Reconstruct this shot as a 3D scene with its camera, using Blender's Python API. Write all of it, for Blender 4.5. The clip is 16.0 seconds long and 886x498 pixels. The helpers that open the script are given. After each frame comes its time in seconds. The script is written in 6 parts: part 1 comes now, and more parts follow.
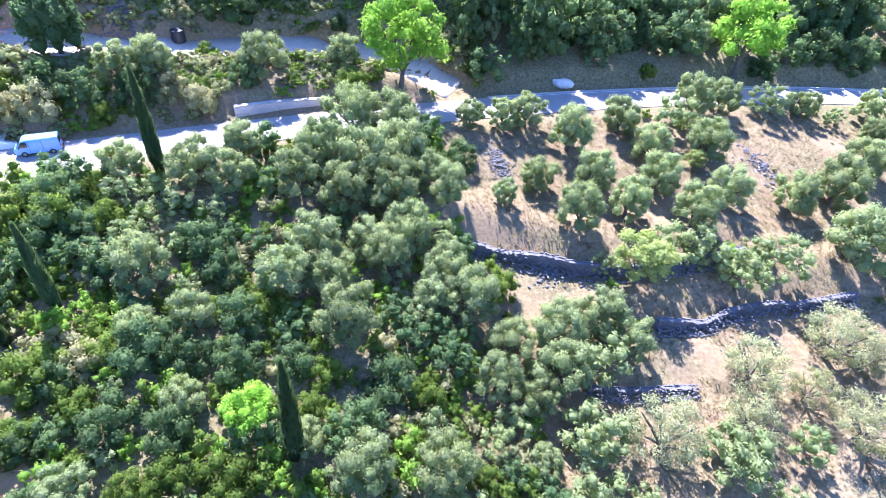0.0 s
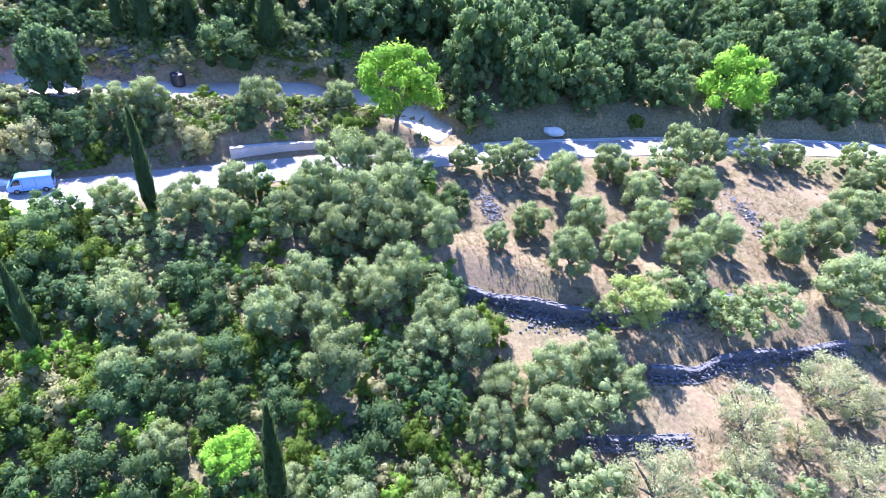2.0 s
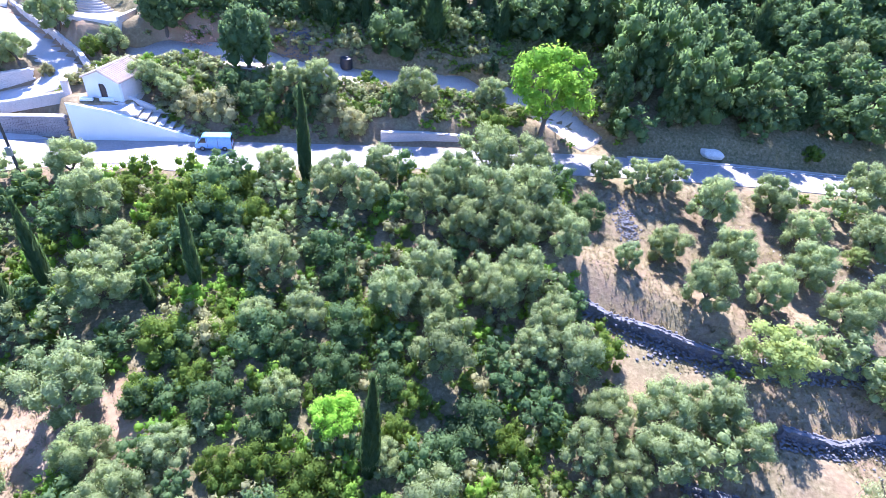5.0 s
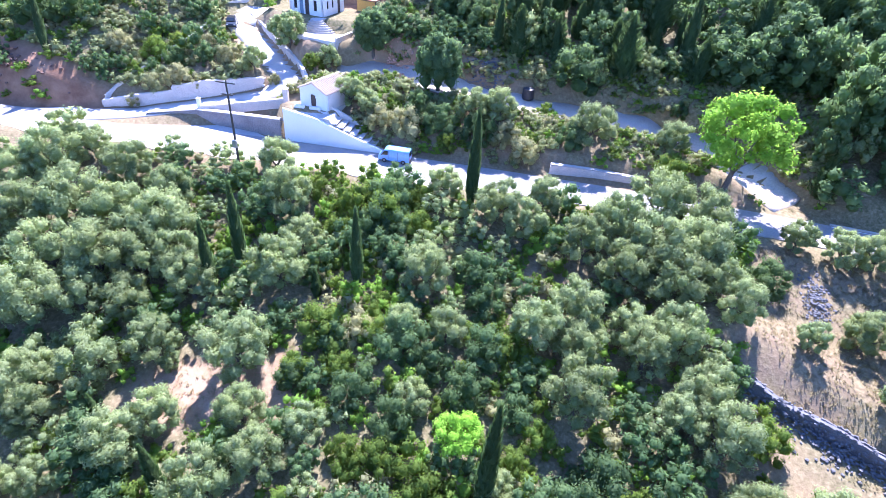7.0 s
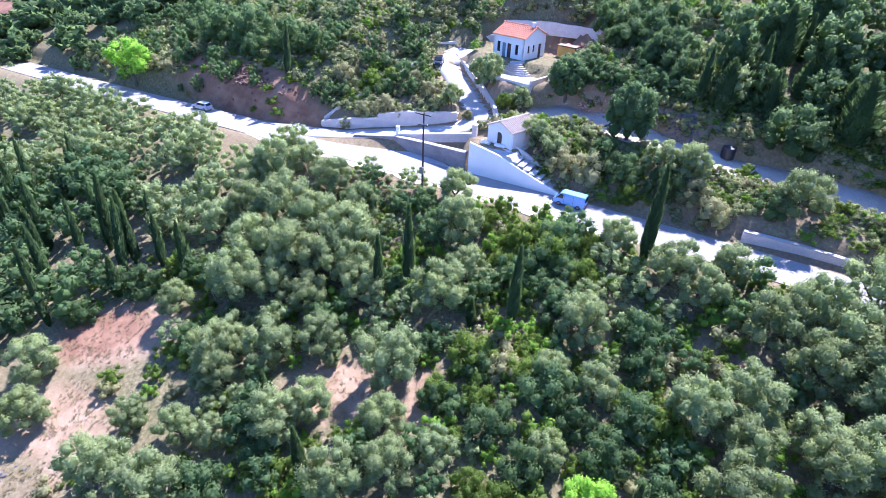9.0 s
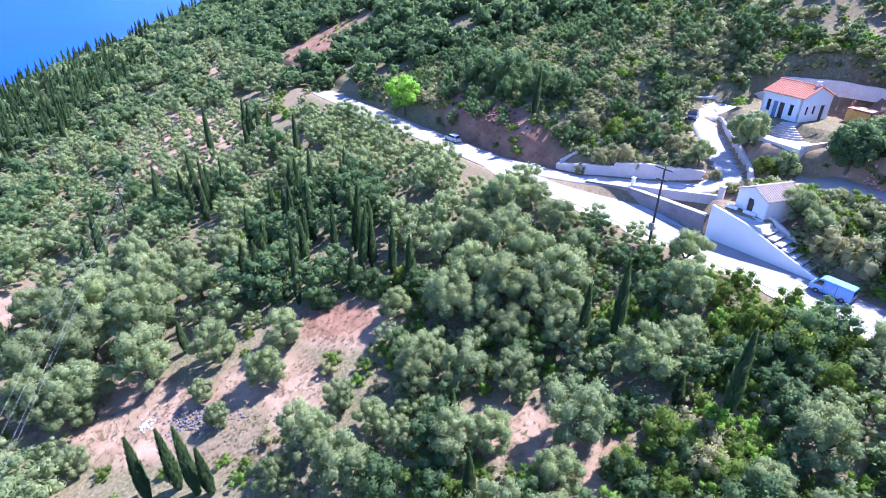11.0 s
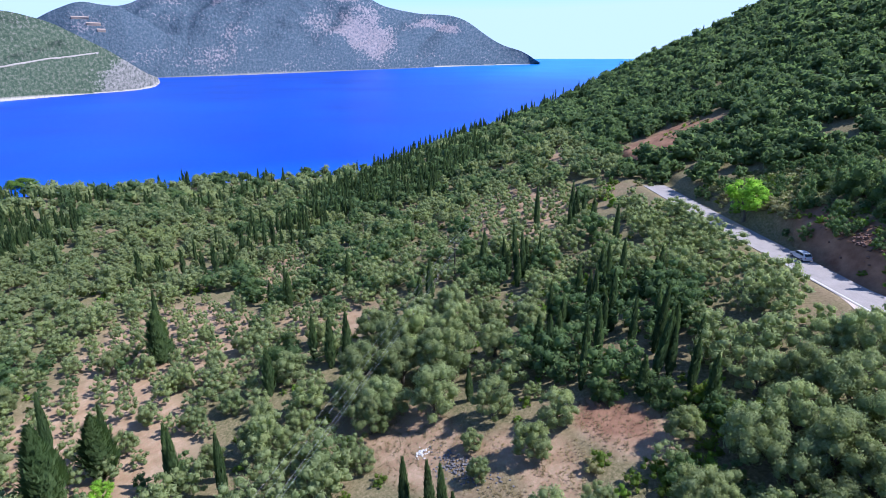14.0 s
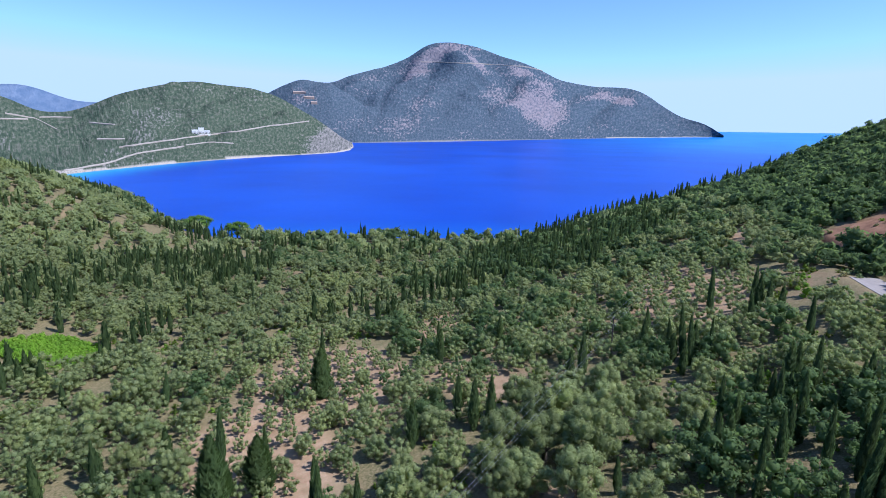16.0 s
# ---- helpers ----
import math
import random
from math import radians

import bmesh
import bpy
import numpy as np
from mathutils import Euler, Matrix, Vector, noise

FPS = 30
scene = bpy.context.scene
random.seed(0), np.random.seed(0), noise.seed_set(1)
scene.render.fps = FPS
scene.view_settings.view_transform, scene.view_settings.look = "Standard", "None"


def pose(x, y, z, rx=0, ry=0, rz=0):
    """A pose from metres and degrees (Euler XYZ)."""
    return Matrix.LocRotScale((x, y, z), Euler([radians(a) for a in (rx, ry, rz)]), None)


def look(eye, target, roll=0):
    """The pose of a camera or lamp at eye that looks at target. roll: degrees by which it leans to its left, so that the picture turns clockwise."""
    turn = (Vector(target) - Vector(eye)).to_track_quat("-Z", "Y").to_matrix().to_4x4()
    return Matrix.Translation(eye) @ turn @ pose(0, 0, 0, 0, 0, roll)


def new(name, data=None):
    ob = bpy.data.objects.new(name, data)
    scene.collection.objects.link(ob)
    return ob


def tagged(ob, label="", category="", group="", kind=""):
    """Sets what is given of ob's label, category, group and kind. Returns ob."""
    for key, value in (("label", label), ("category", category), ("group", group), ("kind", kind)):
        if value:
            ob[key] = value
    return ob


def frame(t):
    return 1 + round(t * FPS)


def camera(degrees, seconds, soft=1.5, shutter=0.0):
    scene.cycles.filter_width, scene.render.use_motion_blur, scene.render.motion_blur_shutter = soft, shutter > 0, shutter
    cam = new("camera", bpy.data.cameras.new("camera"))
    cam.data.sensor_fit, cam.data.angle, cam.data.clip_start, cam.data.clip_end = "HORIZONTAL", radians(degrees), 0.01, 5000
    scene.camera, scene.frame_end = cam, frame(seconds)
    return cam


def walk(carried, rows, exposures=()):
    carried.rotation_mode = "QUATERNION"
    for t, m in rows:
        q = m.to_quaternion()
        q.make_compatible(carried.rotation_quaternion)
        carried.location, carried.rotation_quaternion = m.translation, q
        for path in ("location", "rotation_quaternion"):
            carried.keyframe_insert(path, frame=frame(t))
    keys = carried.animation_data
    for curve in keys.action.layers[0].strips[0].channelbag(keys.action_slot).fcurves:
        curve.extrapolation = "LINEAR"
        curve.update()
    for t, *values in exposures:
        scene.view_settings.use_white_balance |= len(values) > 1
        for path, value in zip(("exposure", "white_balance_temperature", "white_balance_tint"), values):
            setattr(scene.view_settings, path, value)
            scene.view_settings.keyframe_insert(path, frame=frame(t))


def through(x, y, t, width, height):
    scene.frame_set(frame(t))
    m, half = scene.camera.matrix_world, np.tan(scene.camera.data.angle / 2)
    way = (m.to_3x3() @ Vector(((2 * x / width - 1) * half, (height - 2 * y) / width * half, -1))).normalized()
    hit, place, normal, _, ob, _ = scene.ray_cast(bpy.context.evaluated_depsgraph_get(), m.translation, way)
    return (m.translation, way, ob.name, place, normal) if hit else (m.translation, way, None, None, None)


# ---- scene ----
CAM_Z = 72.0            # the drone hovers 72 m over the sea and only turns
ROAD_Z = 38.0


def aim(yaw, pitch, roll):
    return pose(0, 0, CAM_Z, 90 + pitch, 0, yaw) @ pose(0, 0, 0, 0, 0, roll)


EXPOSURES = [(0.0, 2.34, 5080, 25), (2.0, 2.16, 5030, 25), (3.0, 2.0, 5000, 25), (6.0, 2.25, 5020, 26), (7.0, 2.24, 5000, 27), (8.0, 1.86, 5020, 26), (11.0, 1.74, 4870, 31), (12.5, 1.12, 5000, 25), (13.5, 0.84, 5150, 19), (16.0, 0.48, 5250, 17)]
cam = camera(78.92, 16.0, soft=0.6)
walk(cam, [
    (0.0, aim(-6.37, -39.71, 5.56)),
    (0.5, aim(-6.56, -38.66, 5.89)),
    (1.0, aim(-6.65, -37.29, 6.15)),
    (1.5, aim(-6.75, -35.96, 6.39)),
    (2.0, aim(-6.87, -35.04, 6.64)),
    (2.5, aim(-5.97, -35.38, 6.85)),
    (3.0, aim(-3.66, -35.79, 6.99)),
    (3.5, aim(-0.84, -36.27, 7.06)),
    (6.0, aim(18.25, -36.25, 5.81)),
    (6.5, aim(23.62, -35.79, 5.22)),
    (7.0, aim(29.44, -35.19, 4.59)),
    (7.5, aim(34.61, -34.54, 4.04)),
    (8.0, aim(39.59, -33.72, 3.50)),
    (10.5, aim(69.49, -29.58, 1.16)),
    (11.0, aim(76.41, -28.42, 0.62)),
    (11.5, aim(82.33, -27.29, 0.34)),
    (12.0, aim(89.48, -26.07, -0.04)),
    (12.5, aim(95.31, -24.75, -0.16)),
    (13.0, aim(100.18, -23.09, -0.12)),
    (13.5, aim(104.82, -21.41, 0.00)),
    (14.0, aim(110.83, -19.59, -0.00)),
    (14.5, aim(116.89, -17.93, 0.07)),
    (15.0, aim(122.67, -16.08, 0.12)),
    (15.5, aim(126.62, -14.38, 0.31)),
    (16.0, aim(128.09, -12.80, 0.75)),
], exposures=EXPOSURES)

# ---- daylight: a clear late-morning sky and one sun, from over the hillside ----
SUN_YAW, SUN_UP = 20.0, 53.0
world = bpy.data.worlds.new("daylight")
scene.world = world
world.use_nodes = True
wn = world.node_tree
sky = wn.nodes.new("ShaderNodeTexSky")
sky.sky_type, sky.sun_disc = "NISHITA", False
sky.sun_elevation, sky.sun_rotation = radians(SUN_UP), radians(-SUN_YAW)
sky.altitude, sky.air_density, sky.dust_density, sky.ozone_density = 900, 0.8, 0.0, 4.5
haze = wn.nodes.new("ShaderNodeVectorMath")       # sea haze keeps the low sky from outshining the rest
haze.operation = "MINIMUM"
haze.inputs[1].default_value = (3.1, 3.9, 5.0)
wn.links.new(sky.outputs[0], haze.inputs[0])
wn.links.new(haze.outputs[0], wn.nodes["Background"].inputs[0])
wn.nodes["Background"].inputs[1].default_value = 0.145
sun = new("sun", bpy.data.lights.new("sun", "SUN"))
sun.data.energy, sun.data.angle, sun.data.color = 4.6, radians(0.53), (1.0, 0.91, 0.77)
sun.matrix_world = look((-math.sin(radians(SUN_YAW)) * 100, math.cos(radians(SUN_YAW)) * 100, 100 * math.tan(radians(SUN_UP))), (0, 0, 0))

# ---- materials ----
def shader(name):
    m = bpy.data.materials.new(name)
    m.use_nodes = True
    return m, m.node_tree.nodes, m.node_tree.links, m.node_tree.nodes["Principled BSDF"]


def grain(m, scale, detail=4.0, rough=0.6, coord="Object"):
    nt = m.node_tree
    tc = nt.nodes.new("ShaderNodeTexCoord")
    nz = nt.nodes.new("ShaderNodeTexNoise")
    nz.inputs["Scale"].default_value, nz.inputs["Detail"].default_value, nz.inputs["Roughness"].default_value = scale, detail, rough
    nt.links.new(tc.outputs[coord], nz.inputs["Vector"])
    return nz.outputs["Fac"]


def ramp(m, fac, stops):
    r = m.node_tree.nodes.new("ShaderNodeValToRGB")
    els = r.color_ramp.elements
    while len(els) < len(stops):
        els.new(0.5)
    for e, (p, c) in zip(els, stops):
        e.position, e.color = p, (*c, 1)
    m.node_tree.links.new(fac, r.inputs[0])
    return r.outputs[0]


def mix(m, fac, a, b, how="MIX"):
    n = m.node_tree.nodes.new("ShaderNodeMix")
    n.data_type, n.blend_type = "RGBA", how
    for sock, v in ((n.inputs[0], fac), (n.inputs[6], a), (n.inputs[7], b)):
        if hasattr(v, "links"):
            m.node_tree.links.new(v, sock)
        else:
            sock.default_value = v if isinstance(v, float) else (*v, 1)
    return n.outputs[2]


def bump(m, height, strength=0.4, dist=0.05):
    b = m.node_tree.nodes.new("ShaderNodeBump")
    b.inputs["Strength"].default_value, b.inputs["Distance"].default_value = strength, dist
    m.node_tree.links.new(height, b.inputs["Height"])
    m.node_tree.links.new(b.outputs[0], m.node_tree.nodes["Principled BSDF"].inputs["Normal"])


def plain(name, a, b, scale=3.0, rough=0.8, metal=0.0, relief=0.3, fine=40.0, dist=0.02, coord="Object"):
    """Two tones in blotches with a finer grain over them."""
    m, nodes, links, p = shader(name)
    big, small = grain(m, scale, coord=coord), grain(m, fine, coord=coord)
    c = ramp(m, big, [(0.3, a), (0.7, b)])
    c = mix(m, 0.35, c, ramp(m, small, [(0.3, tuple(v * 0.6 for v in a)), (0.7, tuple(min(1, v * 1.25) for v in b))]))
    links.new(c, p.inputs["Base Color"])
    p.inputs["Roughness"].default_value, p.inputs["Metallic"].default_value = rough, metal
    if relief:
        bump(m, small, relief, dist)
    return m


def leafy(name, tones, through, patch=0.15):
    """Foliage: a tone for each spray, fine speckle, slow drift from tree to tree, and light that shines through the blades."""
    m, nodes, links, p = shader(name)
    geo, info = nodes.new("ShaderNodeNewGeometry"), nodes.new("ShaderNodeObjectInfo")
    stops = [(i / (len(tones) - 1), t) for i, t in enumerate(tones)]
    c = ramp(m, geo.outputs["Random Per Island"], stops)
    speck, drift = grain(m, 4.5, 3.0, 0.7), grain(m, patch, 2.0)
    for out in (speck, drift):
        links.new(geo.outputs["Position"], out.node.inputs["Vector"])
    c = mix(m, 0.55, c, ramp(m, speck, [(0.25 + 0.5 * q, t) for q, t in stops]))
    c = mix(m, 0.5, c, ramp(m, drift, [(0.28, (0.26, 0.34, 0.30)), (0.5, (0.5, 0.5, 0.5)), (0.72, (0.66, 0.65, 0.46))]), "OVERLAY")
    hue, mr = nodes.new("ShaderNodeHueSaturation"), nodes.new("ShaderNodeMapRange")
    mr.inputs[3].default_value, mr.inputs[4].default_value = 0.78, 1.22
    links.new(info.outputs["Random"], mr.inputs[0])
    links.new(mr.outputs[0], hue.inputs["Value"])
    links.new(c, hue.inputs["Color"])
    links.new(hue.outputs[0], p.inputs["Base Color"])
    p.inputs["Roughness"].default_value = 0.75
    p.inputs["Specular IOR Level"].default_value = 0.12
    bump(m, speck, 0.6, 0.08)
    tr = nodes.new("ShaderNodeBsdfTranslucent")
    links.new(mix(m, 0.5, hue.outputs[0], through), tr.inputs[0])
    ms = nodes.new("ShaderNodeMixShader")
    ms.inputs[0].default_value = 0.55
    links.new(p.outputs[0], ms.inputs[1])
    links.new(tr.outputs[0], ms.inputs[2])
    links.new(ms.outputs[0], nodes["Material Output"].inputs[0])
    return m


OLIVE = leafy("olive_leaves", [(0.105, 0.128, 0.05), (0.212, 0.25, 0.107), (0.325, 0.375, 0.175), (0.45, 0.48, 0.26)], (0.46, 0.54, 0.17))
SHRUB = leafy("mastic_leaves", [(0.05, 0.085, 0.016), (0.125, 0.18, 0.034), (0.23, 0.31, 0.065)], (0.38, 0.48, 0.05))
LIME = leafy("fresh_leaves", [(0.15, 0.29, 0.025), (0.28, 0.47, 0.05), (0.42, 0.62, 0.09)], (0.52, 0.78, 0.08))
PALE = leafy("pale_leaves", [(0.22, 0.27, 0.08), (0.34, 0.40, 0.13), (0.46, 0.51, 0.19)], (0.55, 0.62, 0.16))
FRESH = leafy("fresh_shrub_leaves", [(0.08, 0.15, 0.02), (0.17, 0.28, 0.04), (0.29, 0.42, 0.075)], (0.44, 0.60, 0.07))
CYPRESS = leafy("cypress_leaves", [(0.038, 0.065, 0.024), (0.075, 0.115, 0.042), (0.125, 0.18, 0.07)], (0.14, 0.22, 0.06))
OAK = leafy("oak_leaves", [(0.045, 0.075, 0.034), (0.105, 0.155, 0.065), (0.185, 0.26, 0.105)], (0.26, 0.38, 0.10), patch=0.08)
PINE = leafy("pine_needles", [(0.09, 0.16, 0.03), (0.16, 0.26, 0.05), (0.25, 0.37, 0.08)], (0.3, 0.45, 0.08))
DRY = leafy("dry_scrub_leaves", [(0.20, 0.20, 0.09), (0.36, 0.345, 0.17), (0.52, 0.48, 0.27)], (0.50, 0.48, 0.20))
OLIVE_FAR = leafy("distant_olive_leaves", [(0.165, 0.20, 0.088), (0.25, 0.29, 0.13), (0.335, 0.375, 0.175)], (0.45, 0.52, 0.17), patch=0.05)
OAK_FAR = leafy("distant_oak_leaves", [(0.07, 0.112, 0.052), (0.118, 0.174, 0.074), (0.182, 0.255, 0.105)], (0.28, 0.40, 0.11), patch=0.05)
SCRUB = leafy("grey_scrub_leaves", [(0.16, 0.18, 0.075), (0.30, 0.32, 0.14), (0.45, 0.45, 0.235)], (0.50, 0.53, 0.20))
THIN = leafy("sparse_olive_leaves", [(0.20, 0.205, 0.095), (0.34, 0.345, 0.175), (0.48, 0.48, 0.27)], (0.52, 0.53, 0.22))
BARK = plain("bark", (0.07, 0.055, 0.04), (0.17, 0.14, 0.11), 2.0, 0.95, fine=25.0)
ASPHALT = plain("sun_bleached_asphalt", (0.24, 0.212, 0.195), (0.34, 0.302, 0.278), 0.4, 0.9, fine=6.0)
CONCRETE = plain("pale_concrete", (0.38, 0.345, 0.32), (0.50, 0.455, 0.42), 0.5, 0.9, fine=9.0)
TRACK = plain("dusty_track", (0.47, 0.375, 0.30), (0.63, 0.525, 0.43), 0.35, 0.95, fine=5.0, dist=0.06)
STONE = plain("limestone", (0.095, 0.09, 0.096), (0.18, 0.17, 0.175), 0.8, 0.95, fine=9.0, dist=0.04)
WHITE = plain("whitewash", (0.74, 0.73, 0.70), (0.82, 0.81, 0.79), 0.6, 0.8, relief=0.15, fine=12.0)
TILE = plain("clay_roof_tiles", (0.46, 0.17, 0.09), (0.60, 0.26, 0.15), 0.9, 0.85, fine=10.0)
WOOD = plain("dark_pole_wood", (0.05, 0.04, 0.03), (0.10, 0.08, 0.06), 1.5, 0.9, fine=20.0)

# ---- the lie of the land: a road on a hillside over a valley that runs down to a bay ----
def road_y(x):
    u = min(85.0, max(-160.0, x))
    y = 69.2 + 0.3175 * u - 1.2725e-3 * u * u - 4.108e-6 * u ** 3
    return y + (x - u) * (0.3175 - 2.545e-3 * u - 1.2325e-5 * u * u)


def road_turn(x):
    u = min(85.0, max(-160.0, x))
    return math.atan(0.3175 - 2.545e-3 * u - 1.2325e-5 * u * u)


def across(x, y):
    """Metres uphill (+) or downhill (-) of the road's middle line."""
    return (y - road_y(x)) * math.cos(road_turn(x))


def soft_max(a, b, k):
    h = max(0.0, min(1.0, 0.5 + 0.5 * (a - b) / k))
    return b * (1 - h) + a * h + k * h * (1 - h)


def ease(a, b, v):
    u = max(0.0, min(1.0, (v - a) / (b - a)))
    return u * u * (3 - 2 * u)


# ways and terraces cut into the slope: half width, soft edge, then x, y, z from bend to bend
PATHS = [
    (2.0, 2.5, [(-86, 38.5, 38.0), (-80.6, 43.2, 38.3), (-72.6, 50.3, 39.8), (-66.5, 57.0, 41.0), (-65.2, 61.5, 41.8)]),
    (2.2, 2.2, [(-65.2, 61.5, 41.8), (-70.5, 63.6, 43.3), (-77.0, 65.2, 45.8), (-81.0, 66.0, 47.8), (-83.5, 72.0, 49.2)]),
    (2.0, 3.0, [(-60.0, 66.0, 43.2), (-52.0, 71.0, 43.5), (-42.0, 73.0, 43.5), (-32.5, 74.8, 43.0), (-21.9, 79.0, 42.0), (-10.5, 82.6, 40.2), (0.0, 82.0, 39.0), (8.0, 78.0, 38.1)]),
    (7.5, 2.5, [(-76.0, 80.5, 49.3), (-70.0, 81.5, 49.3)]),
    (3.0, 1.6, [(-67.5, 70.6, 47.4), (-65.0, 71.4, 47.4)]),
    (2.2, 0.5, [(-57.6, 54.5, 42.2), (-54.0, 56.6, 42.2)]),
]


# dry-stone terrace walls: height, then x, y from end to end; the ground steps up behind them
TERRACES = [
    (2.1, [(7.0, 47.6), (12.0, 46.9), (17.0, 46.2), (25.7, 45.0), (33.0, 46.0), (41.5, 47.9)]),
    (1.5, [(28.6, 38.7), (34.4, 39.3), (38.6, 41.3), (46.6, 42.1), (55.5, 43.8)]),
    (0.9, [(19.5, 31.7), (25.0, 31.6), (31.0, 32.1)]),
]


def terraces(x, y, z):
    for high, ends in TERRACES:
        best, side = 1e9, 0.0
        for (ax, ay), (bx, by) in zip(ends, ends[1:]):
            dx, dy = bx - ax, by - ay
            u = max(0.0, min(1.0, ((x - ax) * dx + (y - ay) * dy) / (dx * dx + dy * dy)))
            d = math.hypot(x - ax - u * dx, y - ay - u * dy)
            if d < best:
                best, side = d, dx * (y - ay) - dy * (x - ax)
        if side > 0 and best < 11:
            z += 0.8 * high * (1 - ease(4.5, 11.0, best)) * ease(0.0, 4.5, best)
    return z


def ways(x, y, z):
    for half, soft, bends in PATHS:
        best, goal = 1e9, 0.0
        for (ax, ay, az), (bx, by, bz) in zip(bends, bends[1:]):
            dx, dy = bx - ax, by - ay
            u = max(0.0, min(1.0, ((x - ax) * dx + (y - ay) * dy) / (dx * dx + dy * dy)))
            d = math.hypot(x - ax - u * dx, y - ay - u * dy)
            if d < best:
                best, goal = d, az + (bz - az) * u
        if best < half + soft:
            z += (goal - z) * (1 - ease(half, half + soft, best))
    return z


def ground(x, y):
    n = across(x, y)
    if x < -190:
        n -= (20.0 + 14.0 * math.exp(-((n - 10.0) / 45.0) ** 2)) * ease(190, 420, -x)
    if n >= 0:
        up = max(0.0, n - 4.2 - 1.9 * ease(-94, -86, x) * (1 - ease(-63, -55, x)))
        z = ROAD_Z + 0.42 * up + 0.08 * max(0.0, up - 45) * ease(45, 120, up)
        z += (1.6 + 2.2 * ease(88, 96, -x) * (1 - ease(122, 134, -x))) * ease(0.0, 2.5, up)
    else:
        down = max(0.0, -n - 4.6)
        z = ROAD_Z - (0.27 + 0.0004 * max(0.0, -x - 100)) * down
    d = -(0.75 * x + 0.66 * y)
    c = 0.656 * x - 0.755 * y
    z = soft_max(z, 14 - 0.05 * (d - 100), 9.0)
    z += 0.182 * max(0.0, c - 75) * ease(60, 160, c)
    if d > 150:
        z += (16.0 * ease(190, 270, c) - 7.0 * ease(90, 135, c) * (1 - ease(165, 205, c))) * ease(150, 300, d)
        z -= 0.12 * ease(100, 160, c) * max(0.0, d - 330)
    z -= 0.10 * max(0.0, d - 330) + 0.35 * max(0.0, -430 - x)
    away = ease(5.5, 16.0, abs(n))
    z += away * (1.5 * noise.noise((x * 0.021, y * 0.021, 1.3)) + 0.5 * noise.noise((x * 0.09, y * 0.09, 4.1)))
    if -95 < x < 16 and 30 < y < 100:
        z = ways(x, y, z)
    if -60 < x < 62 and -30 < y < 60:
        z = terraces(x, y, z)
    return z


# ---- building helpers ----
def mesh_of(name, verts, faces, smooth=False):
    """A mesh from arrays; faces all with the same number of corners."""
    verts, faces = np.asarray(verts, dtype=np.float32), np.asarray(faces, dtype=np.int32)
    me = bpy.data.meshes.new(name)
    k = faces.shape[1]
    me.vertices.add(len(verts))
    me.vertices.foreach_set("co", verts.ravel())
    me.loops.add(faces.size)
    me.loops.foreach_set("vertex_index", faces.ravel())
    me.polygons.add(len(faces))
    me.polygons.foreach_set("loop_start", np.arange(len(faces), dtype=np.int32) * k)
    me.update(calc_edges=True)
    me.validate()
    me.shade_smooth() if smooth else me.shade_flat()
    return me


def part(name, bm, material, parent=None, label="", smooth=False):
    """Links a bmesh as one mesh object under a thing or under a part."""
    me = bpy.data.meshes.new(name)
    bm.to_mesh(me)
    bm.free()
    if smooth:
        me.shade_smooth()
    me.materials.append(material)
    ob = new(name, me)
    ob.parent = parent
    if label:
        ob["label"] = label
    return ob


def thing(name, m, label, category, group="", kind=""):
    ob = new(name)
    ob.matrix_basis = m
    return tagged(ob, label, category, group, kind)


def box(bm, x0, y0, z0, x1, y1, z1, bevel=0.0, turn=None):
    made = bmesh.ops.create_cube(bm, size=1.0)["verts"]
    for v in made:
        v.co = Vector((x0 + (v.co.x + 0.5) * (x1 - x0), y0 + (v.co.y + 0.5) * (y1 - y0), z0 + (v.co.z + 0.5) * (z1 - z0)))
    if turn:
        bmesh.ops.transform(bm, matrix=turn, verts=made)
    if bevel:
        edges = list({e for v in made for e in v.link_edges})
        bmesh.ops.bevel(bm, geom=edges, offset=bevel, segments=1, affect="EDGES")
    return bm


def prism(bm, outline, axis, a, b):
    """A closed outline of (u, v) pairs drawn out from a to b along axis x, y or z."""
    put = {"x": lambda u, v, w: (w, u, v), "y": lambda u, v, w: (u, w, v), "z": lambda u, v, w: (u, v, w)}[axis]
    lo, hi = [bm.verts.new(put(u, v, a)) for u, v in outline], [bm.verts.new(put(u, v, b)) for u, v in outline]
    bm.faces.new(lo)
    bm.faces.new(hi[::-1])
    for i in range(len(outline)):
        j = (i + 1) % len(outline)
        bm.faces.new((lo[i], hi[i], hi[j], lo[j]))
    bmesh.ops.recalc_face_normals(bm, faces=bm.faces[:])
    return bm


def tube(bm, a, b, ra, rb, sides=8):
    a, b = Vector(a), Vector(b)
    m = Matrix.Translation((a + b) / 2) @ (b - a).to_track_quat("Z", "Y").to_matrix().to_4x4()
    bmesh.ops.create_cone(bm, cap_ends=True, segments=sides, radius1=ra, radius2=rb, depth=(b - a).length, matrix=m)
    return bm


